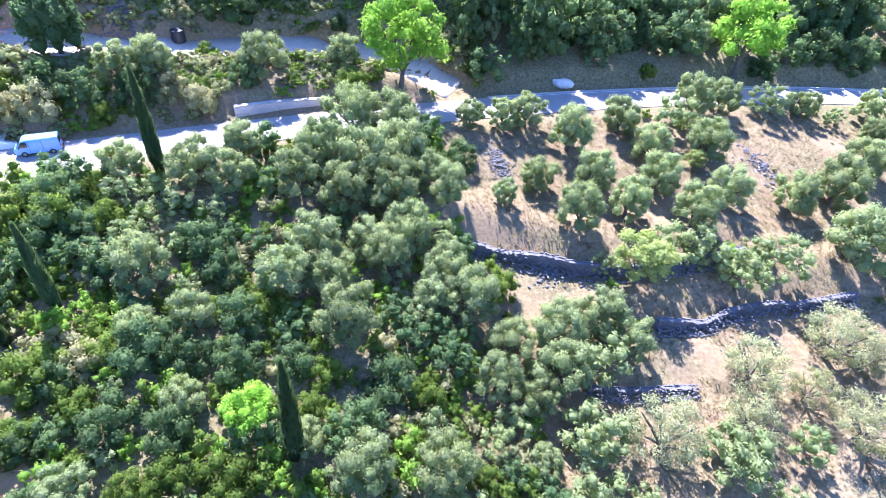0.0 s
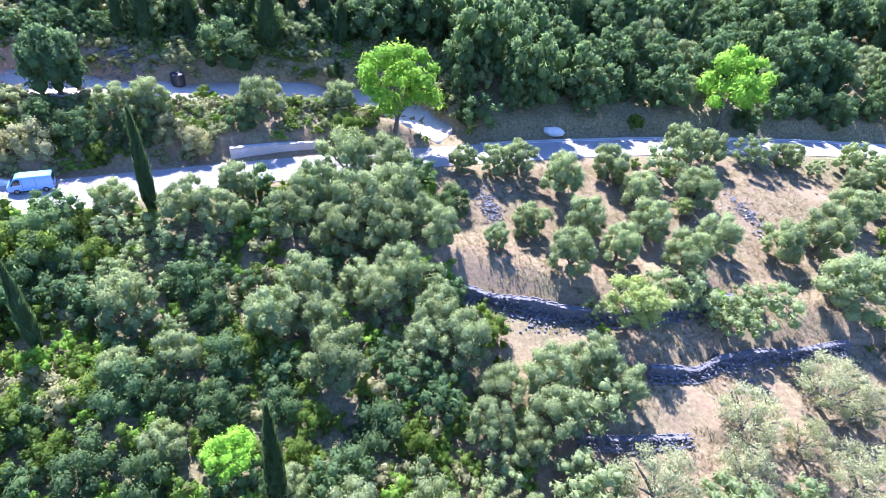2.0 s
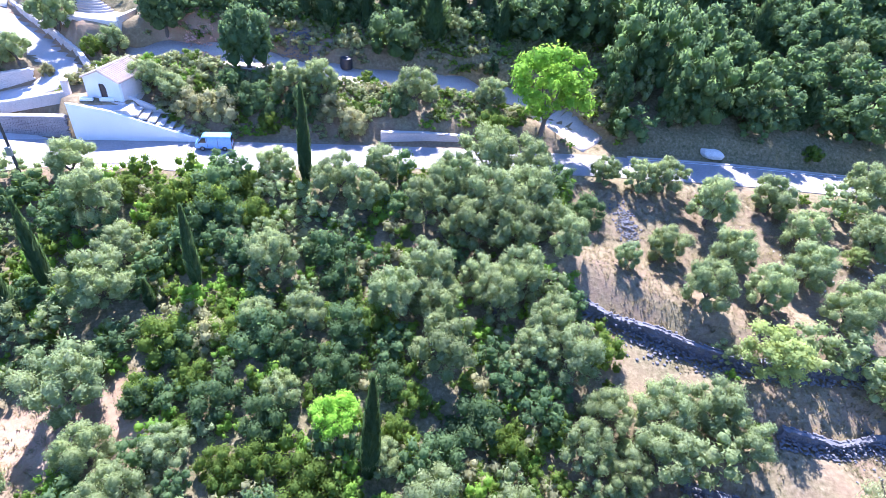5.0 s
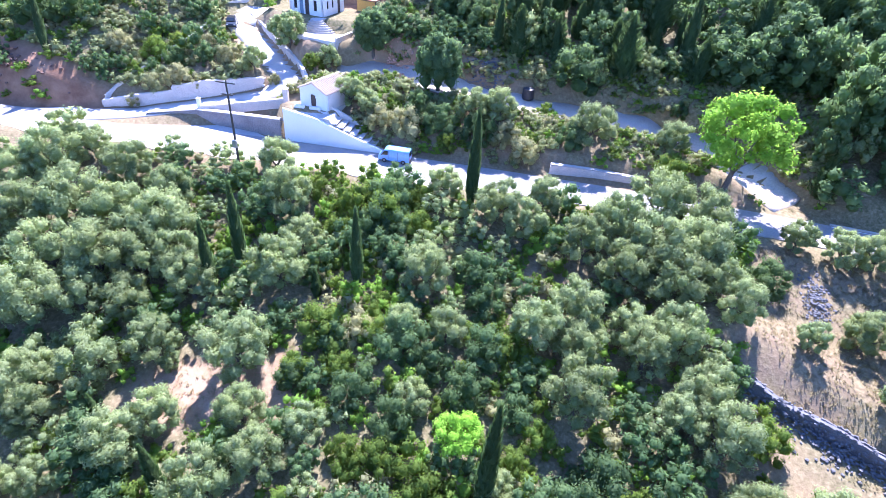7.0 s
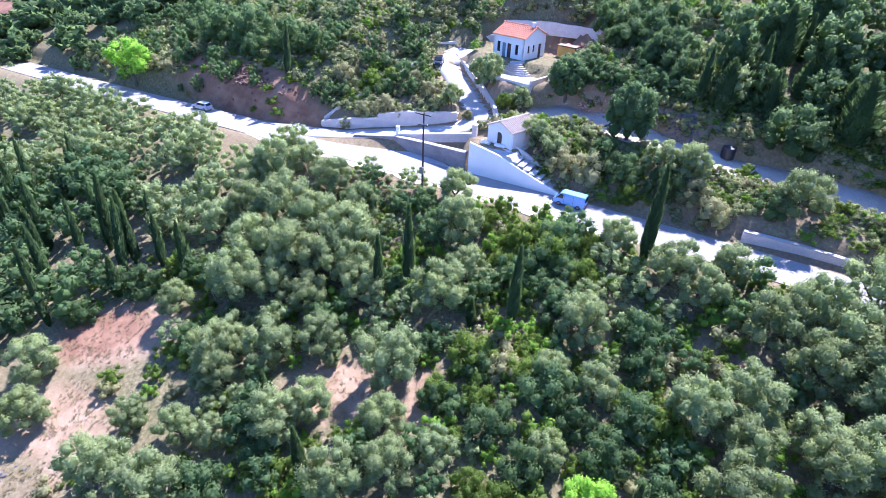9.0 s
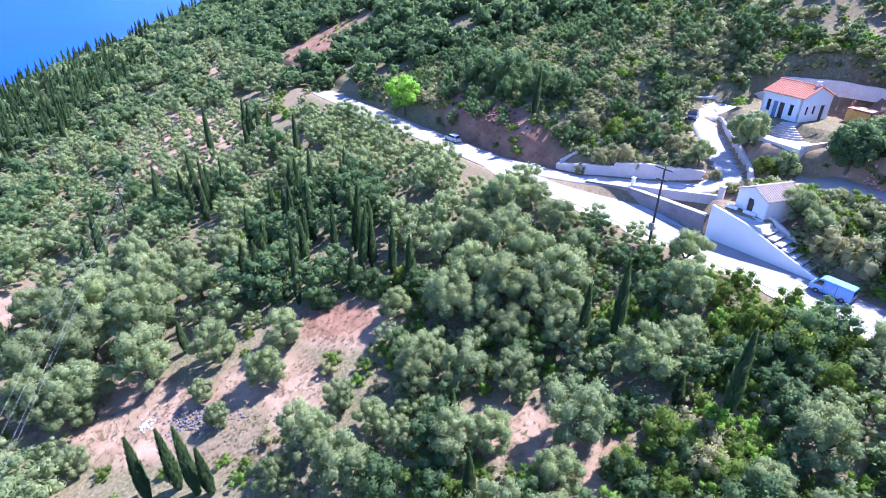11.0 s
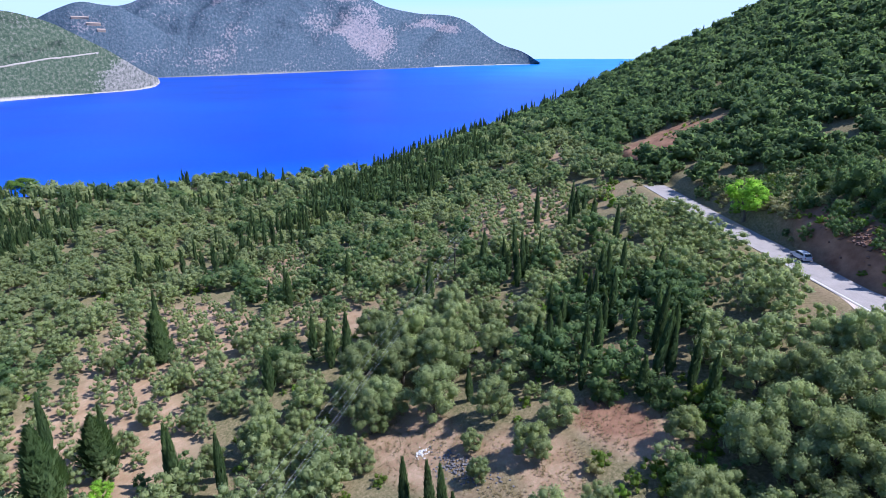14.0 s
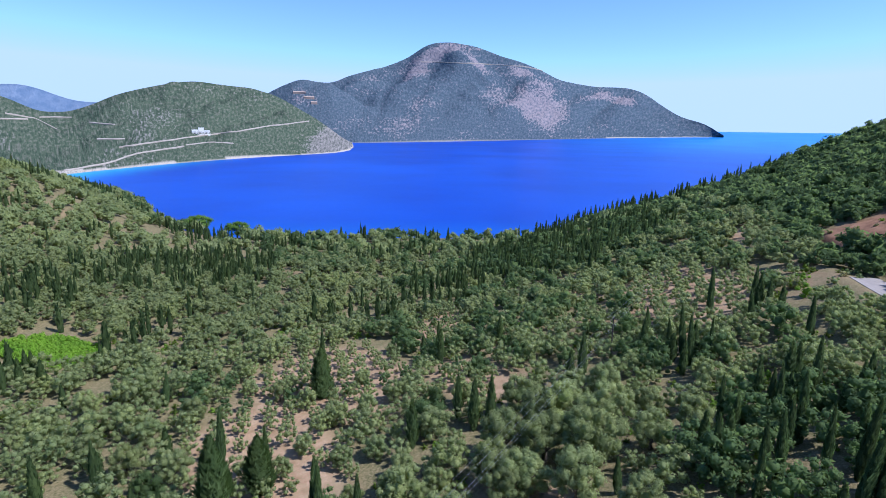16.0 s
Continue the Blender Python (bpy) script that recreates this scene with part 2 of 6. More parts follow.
# ---- the ground sheet ----
def ground_material():
    m, nodes, links, p = shader("dry_hillside")
    big, mid, fine = grain(m, 0.035, 5.0), grain(m, 0.35, 5.0, 0.65), grain(m, 2.4, 4.0, 0.7)
    earth = ramp(m, mid, [(0.30, (0.24, 0.145, 0.085)), (0.5, (0.37, 0.242, 0.155)), (0.72, (0.47, 0.335, 0.23))])
    straw = ramp(m, fine, [(0.25, (0.10, 0.08, 0.038)), (0.5, (0.222, 0.174, 0.093)), (0.75, (0.345, 0.277, 0.162))])
    green = ramp(m, fine, [(0.3, (0.07, 0.075, 0.03)), (0.55, (0.18, 0.155, 0.08)), (0.75, (0.32, 0.26, 0.16))])
    open_ground = mix(m, ramp(m, mid, [(0.42, (0, 0, 0)), (0.60, (1, 1, 1))]), earth, straw)
    att = nodes.new("ShaderNodeAttribute")
    att.attribute_name = "tilled"
    mottle = ramp(m, mid, [(0.45, (0, 0, 0)), (0.58, (1, 1, 1))])
    green = mix(m, 0.3, green, mix(m, mottle, green, open_ground))
    grass = mix(m, ramp(m, big, [(0.56, (0, 0, 0)), (0.80, (1, 1, 1))]), green, open_ground)
    red = ramp(m, mid, [(0.3, (0.16, 0.08, 0.048)), (0.7, (0.33, 0.19, 0.115))])
    tilled = mix(m, ramp(m, fine, [(0.4, (0, 0, 0)), (0.75, (1, 1, 1))]), earth, straw)
    c = mix(m, att.outputs["Fac"], grass, tilled)
    meadow = nodes.new("ShaderNodeAttribute")
    meadow.attribute_name = "meadow"
    sward = mix(m, ramp(m, mid, [(0.36, (0, 0, 0)), (0.62, (1, 1, 1))]), straw, mix(m, 0.5, straw, (0.22, 0.14, 0.10)))
    sward = mix(m, ramp(m, big, [(0.52, (0, 0, 0)), (0.66, (0.55, 0.55, 0.55))]), sward, green)
    c = mix(m, meadow.outputs["Fac"], c, sward)
    raw = nodes.new("ShaderNodeAttribute")
    raw.attribute_name = "raw_earth"
    c = mix(m, raw.outputs["Fac"], c, red)
    links.new(c, p.inputs["Base Color"])
    p.inputs["Roughness"].default_value = 0.95
    p.inputs["Specular IOR Level"].default_value = 0.1
    bump(m, fine, 0.7, 0.12)
    return m


# open ground: x, y, half length, half width, turn, how bare
OPEN = [
    (33, 60, 30, 9.5, 5), (58, 66, 16, 10, 0), (14, 54, 8, 10, 0), (17, 42.5, 9, 3.2, -5), (44, 38.5, 17, 5.5, 5), (34, 31, 12, 6, 5), (50, 53, 9, 7, 0),
    (-57, -27, 14, 6.5, 60), (-53, -9, 9, 7, 60), (-61, 1, 8, 5, 60), (-37, 18, 7, 4, 60), (-30, 22, 3, 5, 30),
    (-48, -78, 24, 15, 60), (-75, -92, 24, 20, 45), (-92, -62, 14, 10, 60), (-120, -95, 17, 8, 30),
    (-152, -36, 34, 17, 20), (-215, -32, 12, 5, 20), (86, 108, 13, 7, 0), (-46, 74.5, 17, 6.0, 8), (-72, 66, 10, 5, 10), (-165, -70, 20, 8, 30),
]
RAW = [(-62, 0, 6, 4, 60), (-49, 72, 7, 4, 10), (-68, 87, 10, 4, 10), (-203, 6, 20, 15, 123), (-104, 35.2, 21, 5.0, 20)]
MEADOW = [(40, 56, 42, 24, 5), (38, 34, 34, 14, 5), (-49, -14, 7, 5, 60), (-60, 52, 46, 16, 35), (-20, 72, 34, 12, 12), (-105, -66, 18, 5, 55)]


def inside(x, y, spots):
    best = 0.0
    for sx, sy, hl, hw, turn in spots:
        ca, sa = math.cos(radians(turn)), math.sin(radians(turn))
        u, v = ((x - sx) * ca + (y - sy) * sa) / hl, ((y - sy) * ca - (x - sx) * sa) / hw
        best = max(best, 1 - ease(0.7, 1.15, math.hypot(u, v) + 0.18 * noise.noise((x * 0.15, y * 0.15, 7.7))))
    return best


def steps(*runs):
    out = []
    for a, b, d in runs:
        k = max(1, round((b - a) / d))
        out += [a + (b - a) * i / k for i in range(k)]
    return out + [runs[-1][1]]


def build_ground():
    xs = steps((-640, -230, 8.0), (-230, -100, 3.0), (-100, 5, 1.5), (5, 58, 0.8), (58, 110, 3.0), (110, 460, 10.0))
    ns = steps((-620, -150, 8.0), (-150, -70, 3.0), (-70, -49, 1.2), (-49, -22, 0.6), (-22, -8, 1.2), (-8, 30, 0.8), (30, 130, 3.5), (130, 520, 12.0))
    verts, bare, raw, lea = [], [], [], []
    for x in xs:
        ry, co = road_y(x), math.cos(road_turn(x))
        for n in ns:
            y = ry + n / co
            verts.append((x, y, ground(x, y)))
            bare.append(inside(x, y, OPEN))
            raw.append(inside(x, y, RAW))
            lea.append(inside(x, y, MEADOW))
    k = len(ns)
    i = (np.arange(len(xs) - 1)[:, None] * k + np.arange(k - 1)[None]).ravel()
    me = mesh_of("ground", verts, np.stack([i, i + k, i + k + 1, i + 1], 1), True)
    for name, vals in (("tilled", bare), ("raw_earth", raw), ("meadow", lea)):
        me.attributes.new(name, "FLOAT", "POINT").data.foreach_set("value", np.array(vals, dtype=np.float32))
    me.materials.append(ground_material())
    return tagged(new("ground", me), "dry grassy hillside with pinkish bare earth and scrub", "hillside", kind="structure")


# ---- the sea, out to the horizon ----
def sea_level(r):
    """Flat in the bay; far out the sheet lifts slightly, so that its edge is the horizon."""
    if r < 2200:
        return 0.0
    e = -1.874 + 1.744 * (1 - (1 - (r - 2200) / 2750) ** 1.4)
    return CAM_Z + r * math.tan(radians(e))


def build_sea():
    m, nodes, links, p = shader("bay_water")
    waves, drift = grain(m, 0.25, 4.0), grain(m, 0.004, 4.0)
    att = nodes.new("ShaderNodeAttribute")
    att.attribute_name = "shallow"
    deep = ramp(m, drift, [(0.35, (0.003, 0.035, 0.33)), (0.65, (0.006, 0.06, 0.46))])
    c = mix(m, att.outputs["Fac"], deep, (0.03, 0.30, 0.48))
    # reflected sky put into the colour: the water pales towards the open horizon
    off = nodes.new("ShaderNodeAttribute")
    off.attribute_name = "horizon_sheen"
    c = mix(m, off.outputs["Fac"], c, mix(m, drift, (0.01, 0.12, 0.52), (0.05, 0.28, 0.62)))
    links.new(c, p.inputs["Base Color"])
    p.inputs["Roughness"].default_value, p.inputs["IOR"].default_value = 0.35, 1.2
    bump(m, waves, 0.25, 0.3)
    rs = steps((60, 700, 40), (700, 2200, 75), (2200, 4950, 90))
    n = 240
    verts = [(-r * math.sin(2 * math.pi * j / n), r * math.cos(2 * math.pi * j / n), sea_level(r)) for r in rs for j in range(n)]
    shallow, horizon_sheen = [], []
    for x, y, z in verts:
        r, yaw = math.hypot(x, y), math.degrees(math.atan2(-x, y)) % 360
        near = max(0.0, 1 - max(0.0, coast(yaw) - r) / 130) * ease(146, 162, yaw) if 137 < yaw < 185 else 0.0
        own = max(0.0, 1 - max(0.0, 0.75 * -x - 0.66 * y - 372) / 45)
        shallow.append(min(1.0, max(near, 0.1 * own)))
        horizon_sheen.append((1 - ease(98, 124, yaw)) * ease(900, 3600, r) if 40 < yaw < 124 else 0.0)
    i = (np.arange(len(rs) - 1)[:, None] * n + np.arange(n)[None]).ravel()
    j = (np.arange(len(rs) - 1)[:, None] * n + (np.arange(n)[None] + 1) % n).ravel()
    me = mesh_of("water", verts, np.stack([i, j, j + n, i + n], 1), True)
    for name, vals in (("shallow", shallow), ("horizon_sheen", horizon_sheen)):
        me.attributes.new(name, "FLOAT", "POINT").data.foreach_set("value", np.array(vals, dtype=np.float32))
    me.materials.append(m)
    tagged(new("water", me), "deep blue calm bay with turquoise shallows", "sea", kind="structure")


# ---- the far side of the bay ----
def coast(yaw):
    if yaw > 137.0:
        return 895 + 24.0 * max(0.0, 163.3 - yaw) + 80 * (1 - ease(137.0, 140.0, yaw))
    e = -0.6 - 1.12 * (ease(98, 137.5, yaw) * 0.6 + 0.4 * (yaw - 101) / 36)
    lo, hi = 2200.0, 4900.0
    for _ in range(30):
        mid = (lo + hi) / 2
        if math.degrees(math.atan2(sea_level(mid) - CAM_Z, mid)) < e:
            lo = mid
        else:
            hi = mid
    return lo


def far_material(name, dark, bush, bare, rock_lo, rock_hi, speckle):
    m, nodes, links, p = shader(name)
    big, mid, fine = grain(m, 0.004, 6.0, 0.6), grain(m, 0.02, 6.0, 0.7), grain(m, speckle, 3.0, 0.7)
    lie = nodes.new("ShaderNodeAttribute")
    lie.attribute_name = "lie"
    for out in (mid, fine):
        links.new(lie.outputs["Vector"], out.node.inputs["Vector"])
    rock = ramp(m, fine, [(0.35, rock_lo), (0.62, rock_hi)])
    scrub = ramp(m, fine, [(0.38, dark), (0.50, bush), (0.64, bare)])
    att = nodes.new("ShaderNodeAttribute")
    att.attribute_name = "rocky"
    speck = nodes.new("ShaderNodeMath")
    speck.operation = "MULTIPLY_ADD"
    links.new(fine, speck.inputs[0])
    speck.inputs[1].default_value = 1.3
    links.new(att.outputs["Fac"], speck.inputs[2])
    rough = nodes.new("ShaderNodeMath")
    rough.operation = "MULTIPLY_ADD"
    links.new(mid, rough.inputs[0])
    rough.inputs[1].default_value = 0.7
    links.new(speck.outputs[0], rough.inputs[2])
    span = nodes.new("ShaderNodeMapRange")
    span.inputs[1].default_value, span.inputs[2].default_value = 1.36, 1.62
    links.new(rough.outputs[0], span.inputs[0])
    f = span.outputs[0]
    c = mix(m, f, scrub, rock)
    shore = nodes.new("ShaderNodeAttribute")
    shore.attribute_name = "shore"
    c = mix(m, shore.outputs["Fac"], c, (0.42, 0.38, 0.33))
    links.new(c, p.inputs["Base Color"])
    p.inputs["Roughness"].default_value = 1.0
    p.inputs["Specular IOR Level"].default_value = 0.0
    bump(m, mid, 1.0, 14.0)
    return m


# skylines: yaw and elevation in degrees, as seen over the bay
PEAKS_FAR = [(100.6, -0.75), (101.2, -0.5), (102.8, 0.55), (105, 1.16), (106.6, 2.1), (108.5, 3.41), (109.8, 3.89), (113.3, 4.08), (116.6, 4.68), (119.5, 6.14), (122.9, 7.15),
             (125.2, 7.88), (127.4, 8.25), (129.2, 8.2), (130.4, 7.8), (131.6, 6.9), (133.7, 6.0), (137.7, 4.93), (139.4, 4.15), (141.0, 4.25), (142.4, 4.5), (143.6, 4.05), (145.0, 3.4), (146.5, 2.5), (148, 0.8), (150, 0.0)]
PEAKS_NEAR = [(136.7, -2.75), (137.4, -2.3), (139.0, -0.95), (141.3, 0.75), (142.3, 1.3), (143.5, 2.0), (144.8, 2.75), (145.6, 2.99), (147.2, 3.47), (150.2, 3.67), (151.9, 3.9), (153.3, 3.79),
              (155.2, 3.41), (157, 2.94), (158.8, 2.38), (160.6, 1.46), (162.3, 0.85), (164.3, 0.84), (165.3, 1.35), (166.7, 2.05), (172, 3.0), (178, 4.0), (190, 4.5)]
# pale rock faces of the mountain: yaw, height up the slope, half width, half height
FACES = [(118.2, 0.42, 2.6, 0.26), (128.8, 0.80, 1.8, 0.07), (131.0, 0.66, 1.6, 0.06), (124.8, 0.72, 0.9, 0.06), (120.4, 0.86, 1.2, 0.06), (113.2, 0.72, 1.6, 0.16), (110.3, 0.62, 1.2, 0.16)]


def skyline(rows):
    xs, hs = [r[0] for r in rows], [r[1] for r in rows]
    return lambda a: float(np.mean(np.interp([a - 0.6, a - 0.3, a, a + 0.3, a + 0.6], xs, hs)))


def far_hills(name, label, yaws, rim, crest_r, far_r, height, rough, material, rows=110, spurs=0.15):
    verts, rocky, shore, lie = [], [], [], []
    reach = crest_r(yaws[len(yaws) // 2])
    for yaw in yaws:
        rc = rim(yaw)
        rr = crest_r(yaw)
        top = CAM_Z + rr * math.tan(radians(height(yaw)))
        ca, sa = math.cos(radians(yaw)), -math.sin(radians(yaw))
        for j in range(rows + 1):
            u = j / rows * 1.35
            r = rc - 12 + (rr - rc + 12) * u if u <= 1 else rr + (far_r - rr) * (u - 1) / 0.35
            z0 = sea_level(min(4900, r))
            prof = u ** 0.85 * (1 - 0.1 * math.sin(u * 3.1)) if u <= 1 else 1 - 0.8 * ((u - 1) / 0.35) ** 1.3
            x, y = sa * r, ca * r
            gully = noise.fractal((x / rough, y / rough, 2.0), 0.9, 2.1, 3)
            ridge = abs(noise.noise((x / (2.1 * rough), y / (2.1 * rough), 5.0)))
            spur = noise.noise((yaw * spurs + u * 1.5, u * 0.8, 8.0))
            cut = ((0.20 if spurs > 0.2 else 0.26) * gully - 0.24 * ridge + (0.24 if spurs > 0.2 else 0.42) * (abs(spur) - 0.2) + 0.05) * min(1.0, 6 * u) * min(1.0, 3 * abs(1 - u) + (0.03 if spurs > 0.2 else 0.0))
            z = z0 - 6 + max(0.0, top - z0 + 6) * max(0.0, prof * (1 + cut))
            if spurs > 0.2 and yaw > 129:
                low = min(4.0 - 0.62 * max(0.0, 139.6 - yaw), height(yaw) - 0.15)
                z = max(z, z0 - 6 + (CAM_Z + r * math.tan(radians(low)) - z0 + 6) * max(0.0, 1 - abs(u - 0.36) / 0.34) ** 0.8 * (1 + 0.15 * gully))
            verts.append((x, y, z))
            lie += [radians(yaw) * reach, z * reach / r, 0.0]
            spots = noise.fractal((radians(yaw) * reach / 300, z / 130, 3.0), 0.9, 2.1, 3)
            face = max(math.exp(-((yaw - fa) / fw) ** 2 - ((u - fu) / fh) ** 2) for fa, fu, fw, fh in FACES) if spurs > 0.2 else 0.6 * math.exp(-((yaw - 139.4) / 2.4) ** 2)
            rocky.append(min(1.0, max(0.0, (0.20 if spurs > 0.2 else 0.19) + 0.40 * spots + 0.75 * face * (0.9 + 0.9 * spots))))
            shore.append(1.0 if z - z0 < 2.5 + 3 * gully else 0.0)
    k = rows + 1
    i = (np.arange(len(yaws) - 1)[:, None] * k + np.arange(k - 1)[None]).ravel()
    me = mesh_of(name, verts, np.stack([i, i + 1, i + k + 1, i + k], 1), True)
    me.attributes.new("lie", "FLOAT_VECTOR", "POINT").data.foreach_set("vector", np.array(lie, dtype=np.float32))
    for nm, vals in (("rocky", rocky), ("shore", shore)):
        me.attributes.new(nm, "FLOAT", "POINT").data.foreach_set("value", np.array(vals, dtype=np.float32))
    me.materials.append(material)
    return tagged(new(name, me), label, "mountain", kind="structure")


FAR_A = far_material("scrub_hill", (0.045, 0.068, 0.048), (0.075, 0.10, 0.068), (0.14, 0.145, 0.115), (0.085, 0.092, 0.085), (0.25, 0.235, 0.22), 0.13)
# scrub and rock tones shifted to blue: the haze over the bay is painted in
FAR_B = far_material("hazed_limestone", (0.052, 0.078, 0.105), (0.075, 0.104, 0.132), (0.115, 0.132, 0.165), (0.11, 0.12, 0.15), (0.27, 0.235, 0.25), 0.07)
# almost all of this blue is distance haze, held in the base colour
FAR_C = far_material("haze_blue_ridge", (0.10, 0.15, 0.24), (0.12, 0.17, 0.26), (0.14, 0.19, 0.28), (0.12, 0.17, 0.26), (0.16, 0.21, 0.30), 0.02)
build_ground()
build_sea()
far_hills("backdrop_mountain", "grey-green limestone mountain across the bay, blue haze painted into its colour", steps((101.2, 150, 0.2)),
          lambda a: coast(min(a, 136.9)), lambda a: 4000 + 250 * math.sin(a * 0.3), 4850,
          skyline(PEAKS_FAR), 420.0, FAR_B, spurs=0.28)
far_hills("backdrop_peninsula", "scrubby hill behind the beach with rocky patches", steps((136.7, 190, 0.2)),
          lambda a: coast(max(a, 137.01)), lambda a: 1900 + 5 * (a - 137), 2900,
          skyline(PEAKS_NEAR), 160.0, FAR_A)
far_hills("backdrop_ridge", "ridge behind the isthmus, hazy blue by its base colour", steps((150, 195, 0.4)),
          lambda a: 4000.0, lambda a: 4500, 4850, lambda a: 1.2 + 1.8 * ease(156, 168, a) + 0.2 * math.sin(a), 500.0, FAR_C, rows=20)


# ---- roads, buildings and scars on the far side ----
def far_surface(ob):
    """For each line of sight: the height of a far hill's mesh, as a lookup by yaw and elevation."""
    me = ob.data
    co = np.empty(len(me.vertices) * 3, dtype=np.float32)
    me.vertices.foreach_get("co", co)
    return co.reshape(-1, 3)


def on_far(co, rows, first, step, yaw, elev):
    """The first point of the far hill along a line of sight."""
    i = (yaw - first) / step
    a, u = int(i), i - int(i)
    line = co[a * rows:(a + 1) * rows] * (1 - u) + co[(a + 1) * rows:(a + 2) * rows] * u
    r = np.hypot(line[:, 0], line[:, 1])
    e = np.degrees(np.arctan2(line[:, 2] - CAM_Z, r))
    for j in range(1, rows):
        if e[j] >= elev:
            w = (elev - e[j - 1]) / (e[j] - e[j - 1] + 1e-9)
            return Vector(line[j - 1] * (1 - w) + line[j] * w)
    return Vector(line[int(np.argmax(e))])


def far_strip(name, label, co, first, rows_yaw, wide, lift, material, category):
    bm = bmesh.new()
    pts = []
    for (a, e), (b, f) in zip(rows_yaw, rows_yaw[1:]):
        k = max(3, int(abs(b - a) / 0.25))
        pts += [on_far(co, 111, first, 0.2, a + (b - a) * i / k, e + (f - e) * i / k + 0.05 * noise.noise((a + (b - a) * i / k, 3.3, 1.7))) for i in range(k)]
    last = None
    for p in pts:
        away = Vector((p.x, p.y, 0)).normalized() * wide * 0.5
        q = [bm.verts.new(p - away + Vector((0, 0, lift))), bm.verts.new(p + away + Vector((0, 0, lift + wide * 0.25))), bm.verts.new(p + away - Vector((0, 0, 6))), bm.verts.new(p - away - Vector((0, 0, 6)))]
        if last:
            for i in range(4):
                bm.faces.new((last[i], last[(i + 1) % 4], q[(i + 1) % 4], q[i]))
        last = q
    bmesh.ops.recalc_face_normals(bm, faces=bm.faces[:])
    tagged(part(name, bm, material), label, category, kind="structure")


PALE_EARTH = plain("pale_cut_earth", (0.27, 0.235, 0.20), (0.42, 0.37, 0.32), 0.03, 1.0, fine=0.2, relief=0.0)
SOIL_PALE = plain("pale_red_scree", (0.34, 0.24, 0.19), (0.50, 0.38, 0.31), 0.03, 1.0, fine=0.2, relief=0.0)
near_co, far_co = far_surface(bpy.data.objects["backdrop_peninsula"]), far_surface(bpy.data.objects["backdrop_mountain"])
far_strip("coast_road", "pale cut of the coast road on the far hill", near_co, 136.7, [(158.9, -2.23), (155.9, -1.73), (152.8, -1.26), (148.7, -0.71), (145.5, -0.13), (141.6, 0.42)], 6, 0.6, PALE_EARTH, "road")
far_strip("beach_track", "pale track down to the beach", near_co, 136.7, [(163.2, -4.2), (159.9, -3.6), (157.6, -2.8), (154.8, -2.31), (153.3, -2.1)], 5.5, 0.8, PALE_EARTH, "road")
far_strip("hill_terrace", "pale cut terrace on the far hill", near_co, 136.7, [(160.9, -0.07), (158.7, -0.24)], 7, 0.8, PALE_EARTH, "terrace")
far_strip("hill_terrace", "pale cut terrace on the far hill", near_co, 136.7, [(160.5, -1.48), (158.1, -1.48)], 6, 0.8, PALE_EARTH, "terrace")
far_strip("hill_terrace", "pale cut terrace on the far hill", near_co, 136.7, [(166.6, 0.60), (164.7, 0.24), (163.0, -0.9)], 6, 0.8, PALE_EARTH, "terrace")
far_strip("mountain_road", "pale line of a road high on the mountain", far_co, 101.2, [(130.6, 6.33), (124.6, 6.24), (120.3, 5.98), (118.0, 5.54)], 9, 2.0, PALE_EARTH, "road")


far_strip("hill_terrace", "pale cut terrace on the far hill", near_co, 136.7, [(164.4, 0.30), (161.9, 0.36)], 8, 0.8, PALE_EARTH, "terrace")
far_strip("hill_terrace", "pale cut terrace on the far hill", near_co, 136.7, [(167.6, 0.15), (164.9, 0.15)], 8, 0.8, PALE_EARTH, "terrace")
far_strip("beach_track", "pale track climbing to the hotel", near_co, 136.7, [(153.4, -2.0), (151.0, -1.75), (148.9, -1.9)], 4, 0.8, PALE_EARTH, "road")
for ends in ([(143.3, 3.1), (141.8, 3.05)], [(142.3, 2.65), (141.0, 2.6)], [(141.6, 2.15), (140.7, 2.1)]):
    far_strip("quarry_scar", "pale reddish quarry cut on the rocky hill", far_co, 101.2, ends, 16, 5.0, SOIL_PALE, "quarry")


def far_hotel():
    p = on_far(near_co, 111, 136.7, 0.2, 152.0, -1.05)
    ob = thing("hotel", Matrix.Translation(p) @ pose(0, 0, -3, 0, 0, 152), "white hotel block on the far hillside", "hotel")
    scale_w = math.hypot(p.x, p.y) * math.radians(1.6)
    for i, (x, w, h) in enumerate(((-0.5, 0.34, 0.30), (-0.14, 0.30, 0.42), (0.18, 0.32, 0.26))):
        bm = bmesh.new()
        box(bm, x * scale_w, 0, 0, (x + w) * scale_w, 14, 3 + h * scale_w, 0.2)
        wing = part("wing", bm, WHITE, ob)
        for j in range(4):
            for k in range(2):
                bm = bmesh.new()
                bx = (x + w * (0.12 + 0.22 * j)) * scale_w
                box(bm, bx, -0.12, 5 + k * 3.2, bx + 1.6, 0.02, 6.9 + k * 3.2)
                part("window", bm, FAR_GLASS, wing)


FAR_GLASS = plain("shaded_window", (0.05, 0.06, 0.07), (0.08, 0.09, 0.10), 1.0, 0.2, relief=0.0)
far_hotel()


